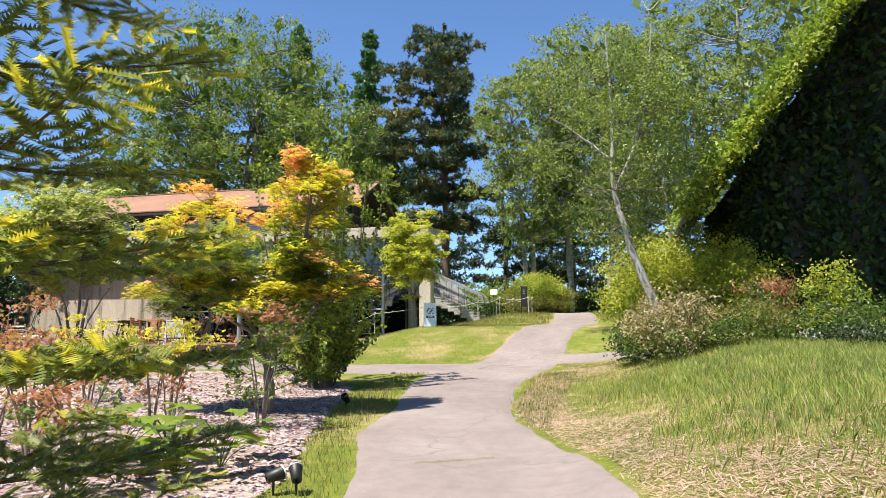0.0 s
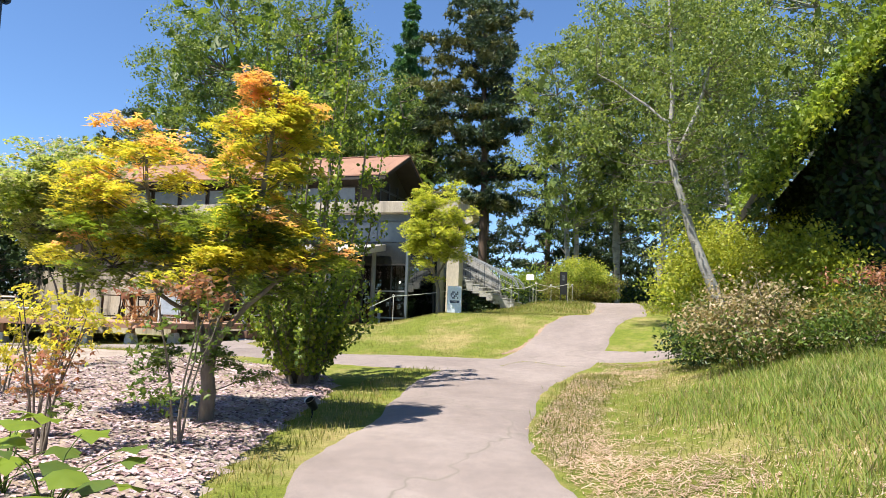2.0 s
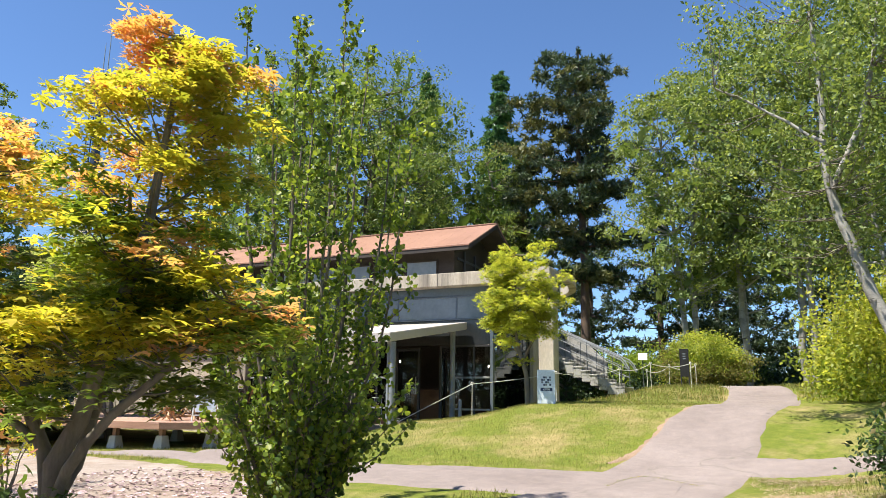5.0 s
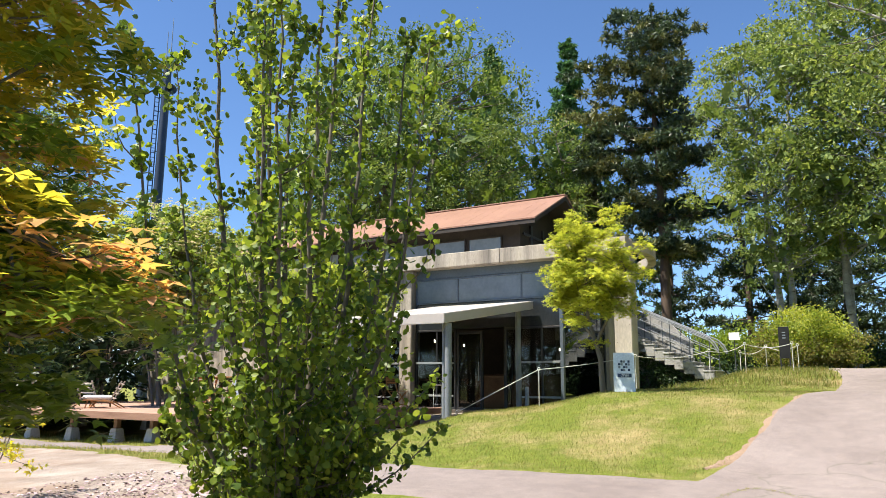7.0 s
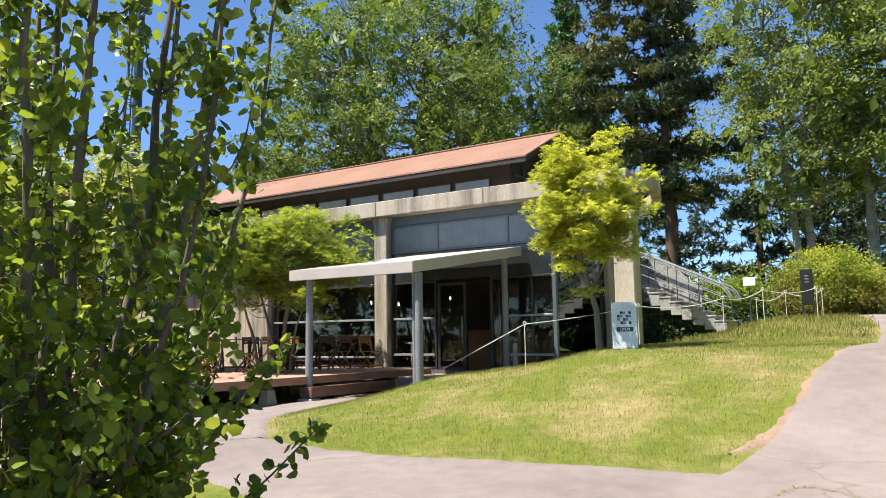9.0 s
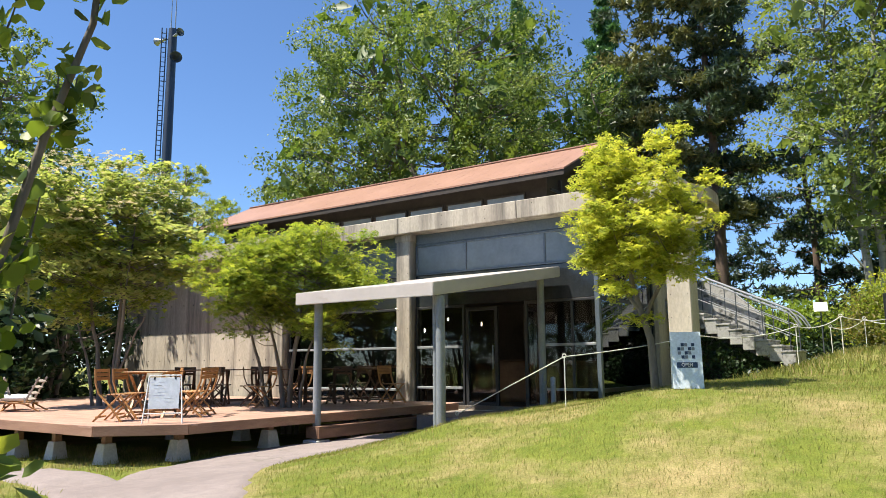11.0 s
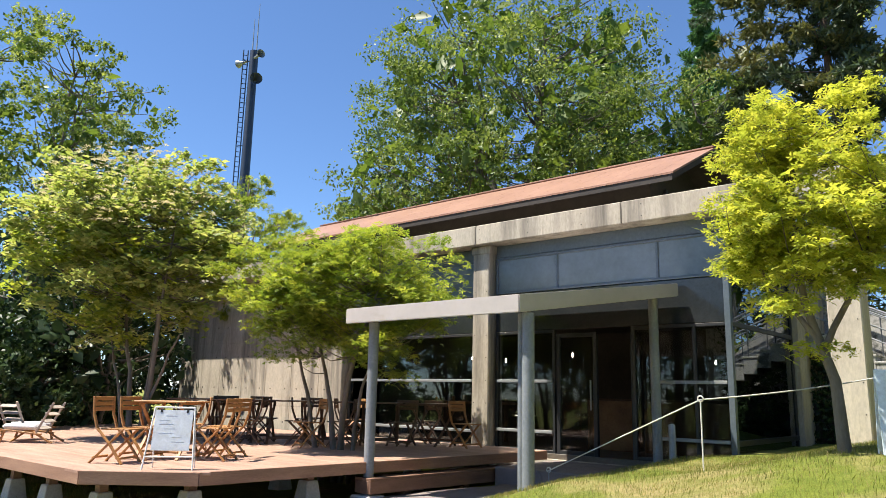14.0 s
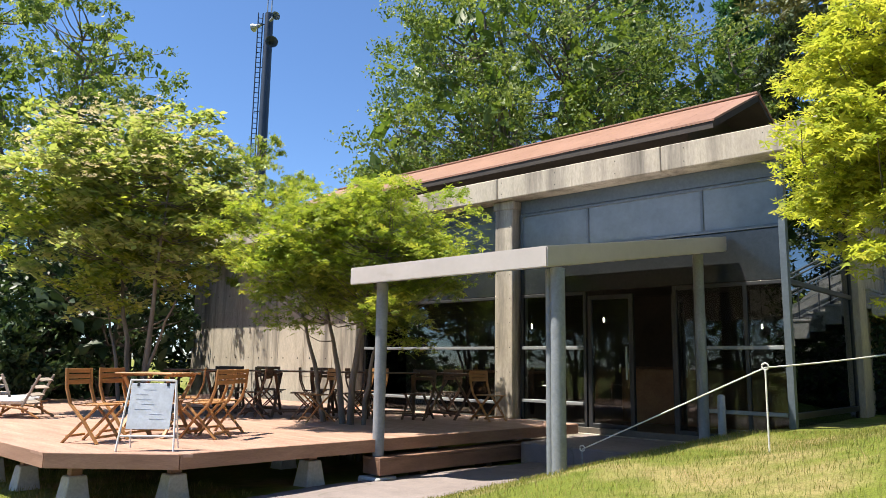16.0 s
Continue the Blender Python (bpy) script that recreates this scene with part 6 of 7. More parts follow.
# --- the ivy-clad gable house to the east
def ivy_house():
    r = np.random.default_rng(191)
    e = thing("ivy_house", (9.5, 24, 1.3), "steep gabled house wholly overgrown with green creeper", "house")
    inv = e.matrix_world.inverted()

    def hp(name, me, label=""):
        ob = part(name, me, e, label)
        ob.matrix_parent_inverse = inv
        return ob

    ex, ez, rx_, rz_ = 3.55, 4.95, 10.8, 14.3
    y0, y1, yw = 19.6, 30.0, 22.0
    # deep shade under the roof is put into the dark wall colour
    hp("gable_wall", bm_mesh("gable_wall", boxes([(5.3, yw, 0.8, 17, yw + 0.3, 6.5)]), SOFFIT), "wall under creeper, shade put into its dark colour")
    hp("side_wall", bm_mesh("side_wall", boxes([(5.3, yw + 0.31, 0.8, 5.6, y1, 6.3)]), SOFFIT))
    bm = bmesh.new()
    for sgn, far in ((1, ex), (-1, 2 * rx_ - ex)):
        vs = [bm.verts.new(p) for p in ((far, y0, ez), (rx_, y0, rz_), (rx_, y1, rz_), (far, y1, ez), (far, y0, ez - 0.3), (rx_, y0, rz_ - 0.4), (rx_, y1, rz_ - 0.4), (far, y1, ez - 0.3))]
        for q in ((0, 1, 2, 3), (7, 6, 5, 4), (0, 4, 5, 1), (1, 5, 6, 2), (2, 6, 7, 3), (3, 7, 4, 0)):
            bm.faces.new([vs[i] for i in q])
    hp("roof", bm_mesh("roof", bm, SOFFIT))
    bm = bmesh.new()
    vs = [bm.verts.new(p) for p in ((5.3, yw + 0.1, 6.3), (16.3, yw + 0.1, 6.3), (rx_, yw + 0.1, rz_ - 0.5))]
    bm.faces.new(vs)
    vs2 = [bm.verts.new(v.co + Vector((0, 0.2, 0))) for v in vs]
    bm.faces.new(vs2[::-1])
    for k in range(3):
        bm.faces.new((vs[k], vs2[k], vs2[(k + 1) % 3], vs[(k + 1) % 3]))
    hp("gable_top", bm_mesh("gable_top", bm, SOFFIT))
    n = 9000
    t, u = r.uniform(0, 1, n), r.uniform(0, 1, n) ** 1.6
    roof_pts = np.stack([ex + (rx_ - ex) * t, y0 + 6 * u, ez + (rz_ - ez) * t], 1) + r.normal(size=(n, 3)) * np.array([0.16, 0.1, 0.16]) + np.array([-0.1, 0, 0.1])
    t = r.uniform(-0.01, 1, 7000)
    verge = np.stack([ex + (rx_ - ex) * t, y0 + r.uniform(-0.15, 0.25, len(t)), ez + (rz_ - ez) * t - r.uniform(0, 1, len(t)) ** 2 * (0.25 + 0.3 * np.abs(np.sin(t * 23)))], 1) + r.normal(size=(len(t), 3)) * 0.06
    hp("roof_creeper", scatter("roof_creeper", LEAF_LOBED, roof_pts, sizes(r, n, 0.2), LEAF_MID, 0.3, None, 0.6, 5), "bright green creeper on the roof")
    # same creeper in lighter leaves along the edge, sun put into the colour
    hp("verge_creeper", scatter("verge_creeper", LEAF_LOBED, verge, sizes(r, len(verge), 0.17), LEAF_FRESH, 0.3, None, 0.6, 7), "yellow-green creeper along the roof edge, sun put into its colour")
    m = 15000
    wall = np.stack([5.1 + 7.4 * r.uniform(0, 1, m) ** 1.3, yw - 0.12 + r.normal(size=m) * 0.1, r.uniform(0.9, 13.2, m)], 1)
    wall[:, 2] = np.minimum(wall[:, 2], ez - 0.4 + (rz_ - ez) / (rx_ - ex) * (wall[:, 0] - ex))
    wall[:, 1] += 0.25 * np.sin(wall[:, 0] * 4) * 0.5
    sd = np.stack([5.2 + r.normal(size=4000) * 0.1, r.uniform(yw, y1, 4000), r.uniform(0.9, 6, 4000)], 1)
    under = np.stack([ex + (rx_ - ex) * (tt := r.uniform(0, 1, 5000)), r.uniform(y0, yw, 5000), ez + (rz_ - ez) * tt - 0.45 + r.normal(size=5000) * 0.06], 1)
    # wall and underside creeper in near-black leaves, holding the shade in their colour
    hp("wall_creeper", scatter("wall_creeper", LEAF_PLAIN, np.concatenate([wall, sd, under]), sizes(r, m + 9000, 0.24), LEAF_DARK, 0.1, None, 0.8, 6), "creeper on the wall, shade put into its dark green")


ivy_house()
for k, (x, y, s) in enumerate([(4.9, 13.4, 0.28), (5.5, 13.1, 0.32), (6.1, 13.6, 0.26), (6.6, 13.2, 0.3)]):
    bm = bmesh.new()
    bmesh.ops.create_icosphere(bm, subdivisions=2, radius=s)
    for v in bm.verts:
        v.co *= 1 + 0.25 * noise.noise(v.co * 3 + Vector((k * 5, 0, 0)))
        v.co.z *= 0.55
    st_ = tagged(part("garden_stone", bm_mesh("garden_stone", bm, STONE)), "rough grey garden stone at the lawn's edge", "stone", "stones along the lawn")
    st_.location = (x, y, gz(x, y) + 0.08)


# ---------------------------------------------------------------- things on the deck
def folding_chair(mat, at, turn, label, group):
    """A slatted folding bistro chair, about 0.9 m high."""
    e = thing("folding_chair", at, label, "chair", group, turn)
    for s in (-1, 1):
        # front foot runs up and back into the backrest post
        pts = [(s * 0.20, 0.22, 0.0), (s * 0.20, 0.02, 0.27), (s * 0.20, -0.17, 0.47), (s * 0.20, -0.235, 0.66), (s * 0.20, -0.255, 0.90)]
        part("back_post", bm_mesh("back_post", joined([bar(a, b, 0.022, 0.042, (1, 0, 0)) for a, b in zip(pts, pts[1:])]), mat), e)
        part("leg", bm_mesh("leg", bar((s * 0.172, -0.26, 0.0), (s * 0.172, 0.17, 0.45), 0.022, 0.04, (1, 0, 0)), mat), e)
    for k in range(5):
        y = -0.155 + k * 0.082
        part("seat_slat", bm_mesh("seat_slat", boxes([(-0.158, y, 0.448, 0.158, y + 0.07, 0.466)], 0.004), mat), e)
    for k, (y, z) in enumerate([(-0.245, 0.70), (-0.25, 0.77), (-0.256, 0.84)]):
        part("back_slat", bm_mesh("back_slat", boxes([(-0.186, y - 0.008, z, 0.186, y + 0.01, z + 0.058)], 0.004), mat), e)
    part("foot_bar", bm_mesh("foot_bar", boxes([(-0.186, 0.165, 0.06, 0.186, 0.185, 0.09)], 0.004), mat), e)
    part("foot_bar", bm_mesh("foot_bar", boxes([(-0.158, -0.24, 0.06, 0.158, -0.22, 0.09)], 0.004), mat), e)
    return e


def folding_table(mat, at, turn, label, length=0.7, group="tables on the deck"):
    e = thing("folding_table", at, label, "table", group, turn)
    for k in range(8):
        y = -0.32 + k * 0.08
        part("top_slat", bm_mesh("top_slat", boxes([(-length / 2, y, 0.72, length / 2, y + 0.072, 0.742)], 0.004), mat), e)
    for x in (-length / 2 + 0.08, length / 2 - 0.08):
        part("cross_leg", bm_mesh("cross_leg", bar((x, -0.3, 0), (x, 0.28, 0.70), 0.022, 0.045, (1, 0, 0)), mat), e)
        part("cross_leg", bm_mesh("cross_leg", bar((x * 0.93, 0.3, 0), (x * 0.93, -0.28, 0.70), 0.022, 0.045, (1, 0, 0)), mat), e)
        part("top_bearer", bm_mesh("top_bearer", boxes([(x - 0.012, -0.3, 0.695, x + 0.012, 0.3, 0.719)], 0.002), mat), e)
    for y in (-0.24, 0.24):
        part("foot_rail", bm_mesh("foot_rail", boxes([(-length / 2 + 0.1, y - 0.012, 0.08, length / 2 - 0.1, y + 0.012, 0.11)], 0.003), mat), e)
    return e


TK = "orange-brown slatted teak folding chair on the deck"
DKC = "dark-stained slatted folding chair by the concrete wall"
Z = DECK_Z + 0.001
LOW = Matrix.Diagonal((0.95, 0.95, 0.88, 1))
ch = folding_chair(TEAK, (-11.75, 18.3, Z), -60, TK, "teak chairs on the deck")
for x, y, a in ((-12.05, 18.78, -64), (-11.43, 19.46, 118), (-11.8, 19.86, 112), (-12.6, 19.8, 150), (-13.2, 23.6, 180), (-12.5, 21.9, 160), (-11.0, 24.2, -95)):
    copy_thing(ch, pose(x, y, Z, 0, 0, a) @ LOW)
ch.scale = (0.95, 0.95, 0.88)
folding_table(TEAK, (-12.0, 19.13, Z), 30, "square orange-brown teak folding table", 0.75)
dch = folding_chair(TEAK_DARK, (-13.6, 21.5, Z), 130, DKC, "dark chairs by the wall")
for x, y, a in ((-13.05, 22.1, 140), (-14.3, 22.3, -45), (-13.7, 22.75, -40), (-12.5, 22.6, 130), (-13.1, 23.3, -50), (-14.9, 21.8, 60), (-11.9, 23.5, 200), (-12.2, 24.45, 80), (-14.75, 22.5, -130), (-13.95, 23.2, 35), (-15.2, 22.1, 50)):
    copy_thing(dch, pose(x, y, Z, 0, 0, a) @ LOW)
dch.scale = (0.95, 0.95, 0.88)
for x, y, a in ((-14.2, 21.65, 43), (-13.5, 22.25, 43), (-12.85, 22.85, 43), (-14.85, 21.15, 43), (-12.3, 23.35, 43), (-11.7, 24.1, 0)):
    folding_table(TEAK_DARK, (x, y, Z), a, "dark slatted folding table by the concrete wall", 0.8)


def lounge_chair(at, turn, label):
    e = thing("lounge_chair", at, label, "chair", "low lounge chairs", turn)
    for s in (-1, 1):
        part("side_rail", bm_mesh("side_rail", bar((s * 0.26, -0.35, 0.16), (s * 0.26, 0.42, 0.24), 0.03, 0.05, (1, 0, 0)), TEAK), e)
        part("leg", bm_mesh("leg", bar((s * 0.26, 0.36, 0.0), (s * 0.26, 0.30, 0.22), 0.03, 0.04, (1, 0, 0)), TEAK), e)
        part("leg", bm_mesh("leg", bar((s * 0.26, -0.55, 0.0), (s * 0.26, -0.2, 0.2), 0.03, 0.04, (1, 0, 0)), TEAK), e)
        part("back_post", bm_mesh("back_post", bar((s * 0.24, -0.22, 0.15), (s * 0.24, -0.50, 0.74), 0.03, 0.045, (1, 0, 0)), GREY_WOOD), e)
    for k in range(4):
        f = 0.2 + k * 0.22
        y, z = -0.22 - 0.28 * f, 0.15 + 0.59 * f
        part("back_slat", bm_mesh("back_slat", bar((-0.225, y, z), (0.225, y, z), 0.11, 0.016, (0, -0.43, 0.9)), GREY_WOOD), e)
    bm = boxes([(-0.23, -0.24, 0.235, 0.23, 0.38, 0.34)], 0.045)
    part("cushion", bm_mesh("cushion", bm, FABRIC), e, "thick white seat cushion")
    e.scale = (0.88, 0.88, 0.86)
    return e


lounge_chair((-15.75, 18.75, Z), 135, "low wooden lounge chair with a white cushion")
lounge_chair((-16.35, 18.95, Z), 20, "low wooden lounge chair with a white cushion")
lounge_chair((-17.4, 18.3, Z), -70, "low wooden lounge chair with a white cushion")
side_t = thing("low_table", (-16.3, 18.15, Z), "low grey round side table between the lounge chairs", "table")
part("tabletop", tubes("tabletop", [([(0, 0, 0.34), (0, 0, 0.342), (0, 0, 0.368), (0, 0, 0.37)], [0.01, 0.34, 0.34, 0.01])], GREY_WOOD, 24), side_t)
for k in range(3):
    a = k * 2.094
    part("leg", tubes("leg", [([(0.26 * math.cos(a), 0.26 * math.sin(a), 0), (0.18 * math.cos(a), 0.18 * math.sin(a), 0.341)], [0.016, 0.016])], TEAK_DARK, 8), side_t)


def text_mesh(name, words, size, mat):
    cu = bpy.data.curves.new(name, 'FONT')
    cu.body, cu.size, cu.extrude, cu.align_x, cu.align_y = words, size, 0.0012, 'CENTER', 'CENTER'
    ob = bpy.data.objects.new("tmp", cu)
    scene.collection.objects.link(ob)
    bpy.context.view_layer.update()
    me = bpy.data.meshes.new_from_object(ob.evaluated_get(bpy.context.evaluated_depsgraph_get()))
    me.name = name
    bpy.data.objects.remove(ob)
    me.materials.clear()
    me.materials.append(mat)
    return me


# easel notice board at the deck's corner, facing the path
easel = thing("notice_board", (-10.70, 18.43, Z), "white metal easel with a pale notice board", "sign board", turn=48)
easel.scale = (0.77, 0.77, 0.82)
for s in (-1, 1):
    part("front_leg", tubes("front_leg", [([(s * 0.36, -0.17, 0), (s * 0.29, 0.03, 0.84)], [0.013, 0.013])], WHITE_PAINT, 10), easel)
    part("rear_leg", tubes("rear_leg", [([(s * 0.31, 0.25, 0), (s * 0.285, 0.05, 0.82)], [0.011, 0.011])], WHITE_PAINT, 10), easel)
part("top_bar", tubes("top_bar", [([(-0.29, 0.03, 0.84), (0.29, 0.03, 0.84)], [0.013, 0.013])], WHITE_PAINT, 10), easel)
part("lower_bar", tubes("lower_bar", [([(-0.345, -0.128, 0.175), (0.345, -0.128, 0.175)], [0.012, 0.012])], WHITE_PAINT, 10), easel)
board = part("board", bm_mesh("board", boxes([(-0.275, -0.006, -0.28, 0.275, 0.006, 0.28)], 0.002), BOARD_FACE), easel, "pale blue-grey board with faint writing")
board.matrix_basis = pose(0, -0.045, 0.53, -13)
for x in (-0.19, 0.19):
    cl = part("clip", bm_mesh("clip", boxes([(x - 0.016, -0.012, 0.245, x + 0.016, 0.012, 0.29)], 0.002), BLACK), board)
rr = random.Random(9)
for k in range(7):
    w = rr.uniform(0.12, 0.22)
    x0 = rr.choice((-0.2, -0.12, 0.0))
    part("writing_line", bm_mesh("writing_line", boxes([(x0, -0.0085, 0.2 - k * 0.06, x0 + w, -0.0066, 0.204 - k * 0.06)], 0), STEEL_PALE), board)

# sign by the pillar
sgn = thing("open_sign", (-3.86, 21.22, gz(-3.86, 21.22)), "pale blue A-shaped sign lettered OPEN on the lawn", "sign", turn=24)
sgn.scale = (0.76, 0.8, 0.92)
face = part("front_panel", bm_mesh("front_panel", boxes([(-0.245, -0.008, 0, 0.245, 0.008, 0.78)], 0.004), SIGN_PALE), sgn)
face.matrix_basis = pose(0, -0.11, 0.0, -7)
rear = part("rear_panel", bm_mesh("rear_panel", boxes([(-0.245, -0.008, 0, 0.245, 0.008, 0.78)], 0.004), SIGN_PALE), sgn)
rear.matrix_basis = pose(0, 0.11, 0.0, 7)
part("band", bm_mesh("band", boxes([(-0.165, -0.0115, 0.285, 0.165, -0.0085, 0.36)], 0), NAVY), face, "navy band")
tx = part("lettering", text_mesh("lettering", "OPEN", 0.072, WHITE_PAINT), face, "white letters reading OPEN")
tx.matrix_basis = pose(0, -0.0135, 0.322, 90)
for i in range(5):
    for j in range(4):
        if (i * 7 + j * 5) % 3:
            part("print_block", bm_mesh("print_block", boxes([(-0.14 + i * 0.056, -0.011, 0.41 + j * 0.056, -0.09 + i * 0.056, -0.0085, 0.455 + j * 0.056)], 0), (GREY_PRINT, NAVY, STEEL_GREY)[(i + 2 * j) % 3]), face)


# rope fence along the mound
def stake(x, y, h, label="thin white rope-fence stake with an eye at the top"):
    e = thing("fence_stake", (x, y, gz(x, y)), label, "stake", "rope fence stakes")
    part("rod", tubes("rod", [([(0, 0, -0.08), (0, 0, h)], [0.0085, 0.0085])], ROPE if h > 0.3 else RAIL_GREY, 8), e)
    a = np.linspace(0, 2 * math.pi, 13)
    part("eye", tubes("eye", [(np.stack([0.03 * np.cos(a), 0 * a, h + 0.03 + 0.03 * np.sin(a)], 1), [0.008] * 13)], ROPE, 6), e)
    return (x, y, gz(x, y) + h + 0.02)


posts = [stake(-7.85, 21.95, 0.18), stake(-5.78, 21.7, 0.72), stake(-4.35, 23.6, 0.72), stake(-3.3, 26.0, 0.72), stake(-2.75, 27.6, 0.72), stake(-1.75, 28.4, 0.66)]
for k, (a, b) in enumerate(zip(posts, posts[1:])):
    sag = 0.0 if k == 0 else (0.03 if k == 1 else 0.10)
    t = np.linspace(0, 1, 14)
    pts = np.array(a)[None] * (1 - t[:, None]) + np.array(b)[None] * t[:, None]
    pts[:, 2] -= sag * 4 * t * (1 - t)
    rp = tagged(part("rope", tubes("rope", [(pts, [0.0075] * 14)], ROPE, 7)), "white rope strung between the fence stakes", "rope", "fence ropes")
more = [stake(-3.1, 29.0, 0.6), stake(-2.5, 29.4, 0.62), stake(-1.7, 29.2, 0.62)]
for a, b in zip(more, more[1:]):
    t = np.linspace(0, 1, 12)
    pts = np.array(a)[None] * (1 - t[:, None]) + np.array(b)[None] * t[:, None]
    pts[:, 2] -= 0.12 * 4 * t * (1 - t)
    tagged(part("rope", tubes("rope", [(pts, [0.0075] * 12)], ROPE, 7)), "white rope strung between the fence stakes", "rope", "fence ropes")

# black sign on legs and the small white label by the stair foot
bs = thing("black_sign", (-1.96, 28.75, gz(-1.96, 28.75)), "slim black sign board on two legs beside the azalea", "sign", turn=8)
part("board", bm_mesh("board", boxes([(-0.13, -0.02, 0.30, 0.13, 0.02, 1.12)], 0.008), BLACK), bs)
for x in (-0.11, 0.11):
    part("leg", bm_mesh("leg", bar((x, -0.05, -0.05), (x, -0.01, 0.32), 0.03, 0.03, (1, 0, 0)), BLACK), bs)
    part("rear_leg", bm_mesh("rear_leg", bar((x, 0.28, -0.05), (x, 0.02, 0.9), 0.025, 0.025, (1, 0, 0)), BLACK), bs)
for k in range(3):
    part("mark", bm_mesh("mark", boxes([(-0.04, -0.0235, 0.95 - k * 0.07, 0.04, -0.0205, 0.98 - k * 0.07)], 0), GREY_PRINT), bs)
wl = thing("label_stand", (-3.35, 29.75, gz(-3.35, 29.75)), "small white label on a thin metal stand", "label", turn=10)
part("pole", tubes("pole", [([(0, 0, -0.05), (0, 0, 1.12)], [0.014, 0.014])], RAIL_DARK, 8), wl)
lab = part("plate", bm_mesh("plate", boxes([(-0.14, -0.006, -0.13, 0.14, 0.006, 0.13)], 0.003), WHITE_PAINT), wl)
lab.matrix_basis = pose(0, -0.02, 1.18, -35)


# garden spotlights in the bed's edge
def spotlight(x, y, turn, tilt_):
    e = thing("garden_spotlight", (x, y, gz(x, y)), "small black garden spotlight on a ground spike", "spotlight", "garden spotlights", turn)
    part("spike", tubes("spike", [([(0, 0, -0.08), (0, 0, 0.1)], [0.008, 0.012])], BLACK, 8), e)
    hd = part("head", tubes("head", [([(0, -0.06, 0), (0, -0.055, 0), (0, 0.05, 0), (0, 0.075, 0)], [0.02, 0.04, 0.05, 0.056])], BLACK, 16), e)
    hd.matrix_basis = pose(0, 0, 0.14, tilt_)
    ln = part("rim", tubes("rim", [([(0, 0.07, 0), (0, 0.082, 0)], [0.05, 0.058])], WHITE_PAINT, 16), hd)


spotlight(-0.78, 5.25, 30, 35)
spotlight(-0.95, 5.2, -40, 15)
spotlight(-2.05, 9.6, 160, 50)

# short pipe with a tap-like bollard lamp beside the entrance
bo = thing("bollard", (-7.25, 24.3, gz(-7.25, 24.3) - 0.1), "short grey bollard beside the entrance", "bollard")
part("body", tubes("body", [([(0, 0, 0), (0, 0, 0.62), (0, 0, 0.64)], [0.05, 0.05, 0.02])], RAIL_GREY, 14), bo)
stl = thing("wire_stand", (-9.75, 24.2, 1.0), "thin white wire display stand by the door", "stand")
for x in (-0.12, 0.12):
    part("upright", tubes("upright", [([(x, 0, 0), (x, 0.02, 1.0)], [0.008, 0.008])], WHITE_PAINT, 8), stl)
for z in (0.05, 0.5, 0.98):
    part("crossbar", tubes("crossbar", [([(-0.12, 0.0, z), (0.12, 0.0, z)], [0.007, 0.007])], WHITE_PAINT, 8), stl)
part("tray", bm_mesh("tray", boxes([(-0.15, -0.08, 0.985, 0.15, 0.1, 1.0)], 0.003), WHITE_PAINT), stl)

# radio mast far off, with ladder, horns and aerials
mast = thing("radio_mast", (-44.2, 41.0, 0.8), "dark blue steel mast with ladder, loudspeakers and aerials", "mast")
part("pole", tubes("pole", [([(0, 0, 0), (0, 0, 12), (0, 0, 24.9)], [0.36, 0.33, 0.29])], MAST_BLUE, 20), mast)
for dx, dy in ((-0.23, -0.35), (-0.40, -0.60)):
    part("ladder_rail", tubes("ladder_rail", [([(dx, dy, 4), (dx, dy, 24.9)], [0.045, 0.045])], MAST_BLUE, 6), mast)
for k in range(56):
    part("rung", tubes("rung", [([(-0.23, -0.35, 5 + k * 0.355), (-0.40, -0.60, 5 + k * 0.355)], [0.028, 0.028])], MAST_BLUE, 5), mast)
for k in range(7):
    part("ladder_bracket", tubes("ladder_bracket", [([(0, 0, 5.5 + k * 3.1), (-0.36, -0.54, 5.5 + k * 3.1)], [0.03, 0.03])], MAST_BLUE, 5), mast)
for s in (-1, 1):
    part("horn", tubes("horn", [([(s * 0.4, -0.2, 24.2), (s * 1.0, -0.3, 24.2), (s * 1.35, -0.35, 24.2)], [0.07, 0.12, 0.3])], RAIL_GREY, 14), mast)
    part("aerial", tubes("aerial", [([(s * 0.25, 0, 24.9), (s * 0.25, 0, 24.9 + (3.6 if s > 0 else 2.6))], [0.05, 0.02])], RAIL_GREY, 6), mast)
part("dish", tubes("dish", [([(0.5, -0.2, 22.4), (0.9, -0.3, 22.4), (1.15, -0.45, 22.4)], [0.08, 0.2, 0.42])], RAIL_DARK, 16), mast)

# far hills, distance haze put into their blue-green colour
for k, (x, y, h, w) in enumerate([(-120, 420, 30, 320), (160, 470, 34, 380), (-420, 380, 32, 330), (460, 330, 34, 340)]):
    v, n = [], 40
    for i in range(n + 1):
        t = i / n * 2 - 1
        hh = h * (1 - t * t) ** 1.2 * (0.8 + 0.3 * noise.noise(Vector((t * 3, k * 7, 0))))
        v += [(x + t * w, y, -3), (x + t * w, y + 40, max(-2, hh)), (x + t * w, y + 120, -3)]
    f = []
    for i in range(n):
        a = i * 3
        f += [(a, a + 3, a + 4, a + 1), (a + 1, a + 4, a + 5, a + 2)]
    tagged(part("backdrop", raw_mesh("backdrop", np.array(v), np.array(f), HILL, True)), "hills in the distance, haze put into their blue-green colour", "hill", kind="structure")


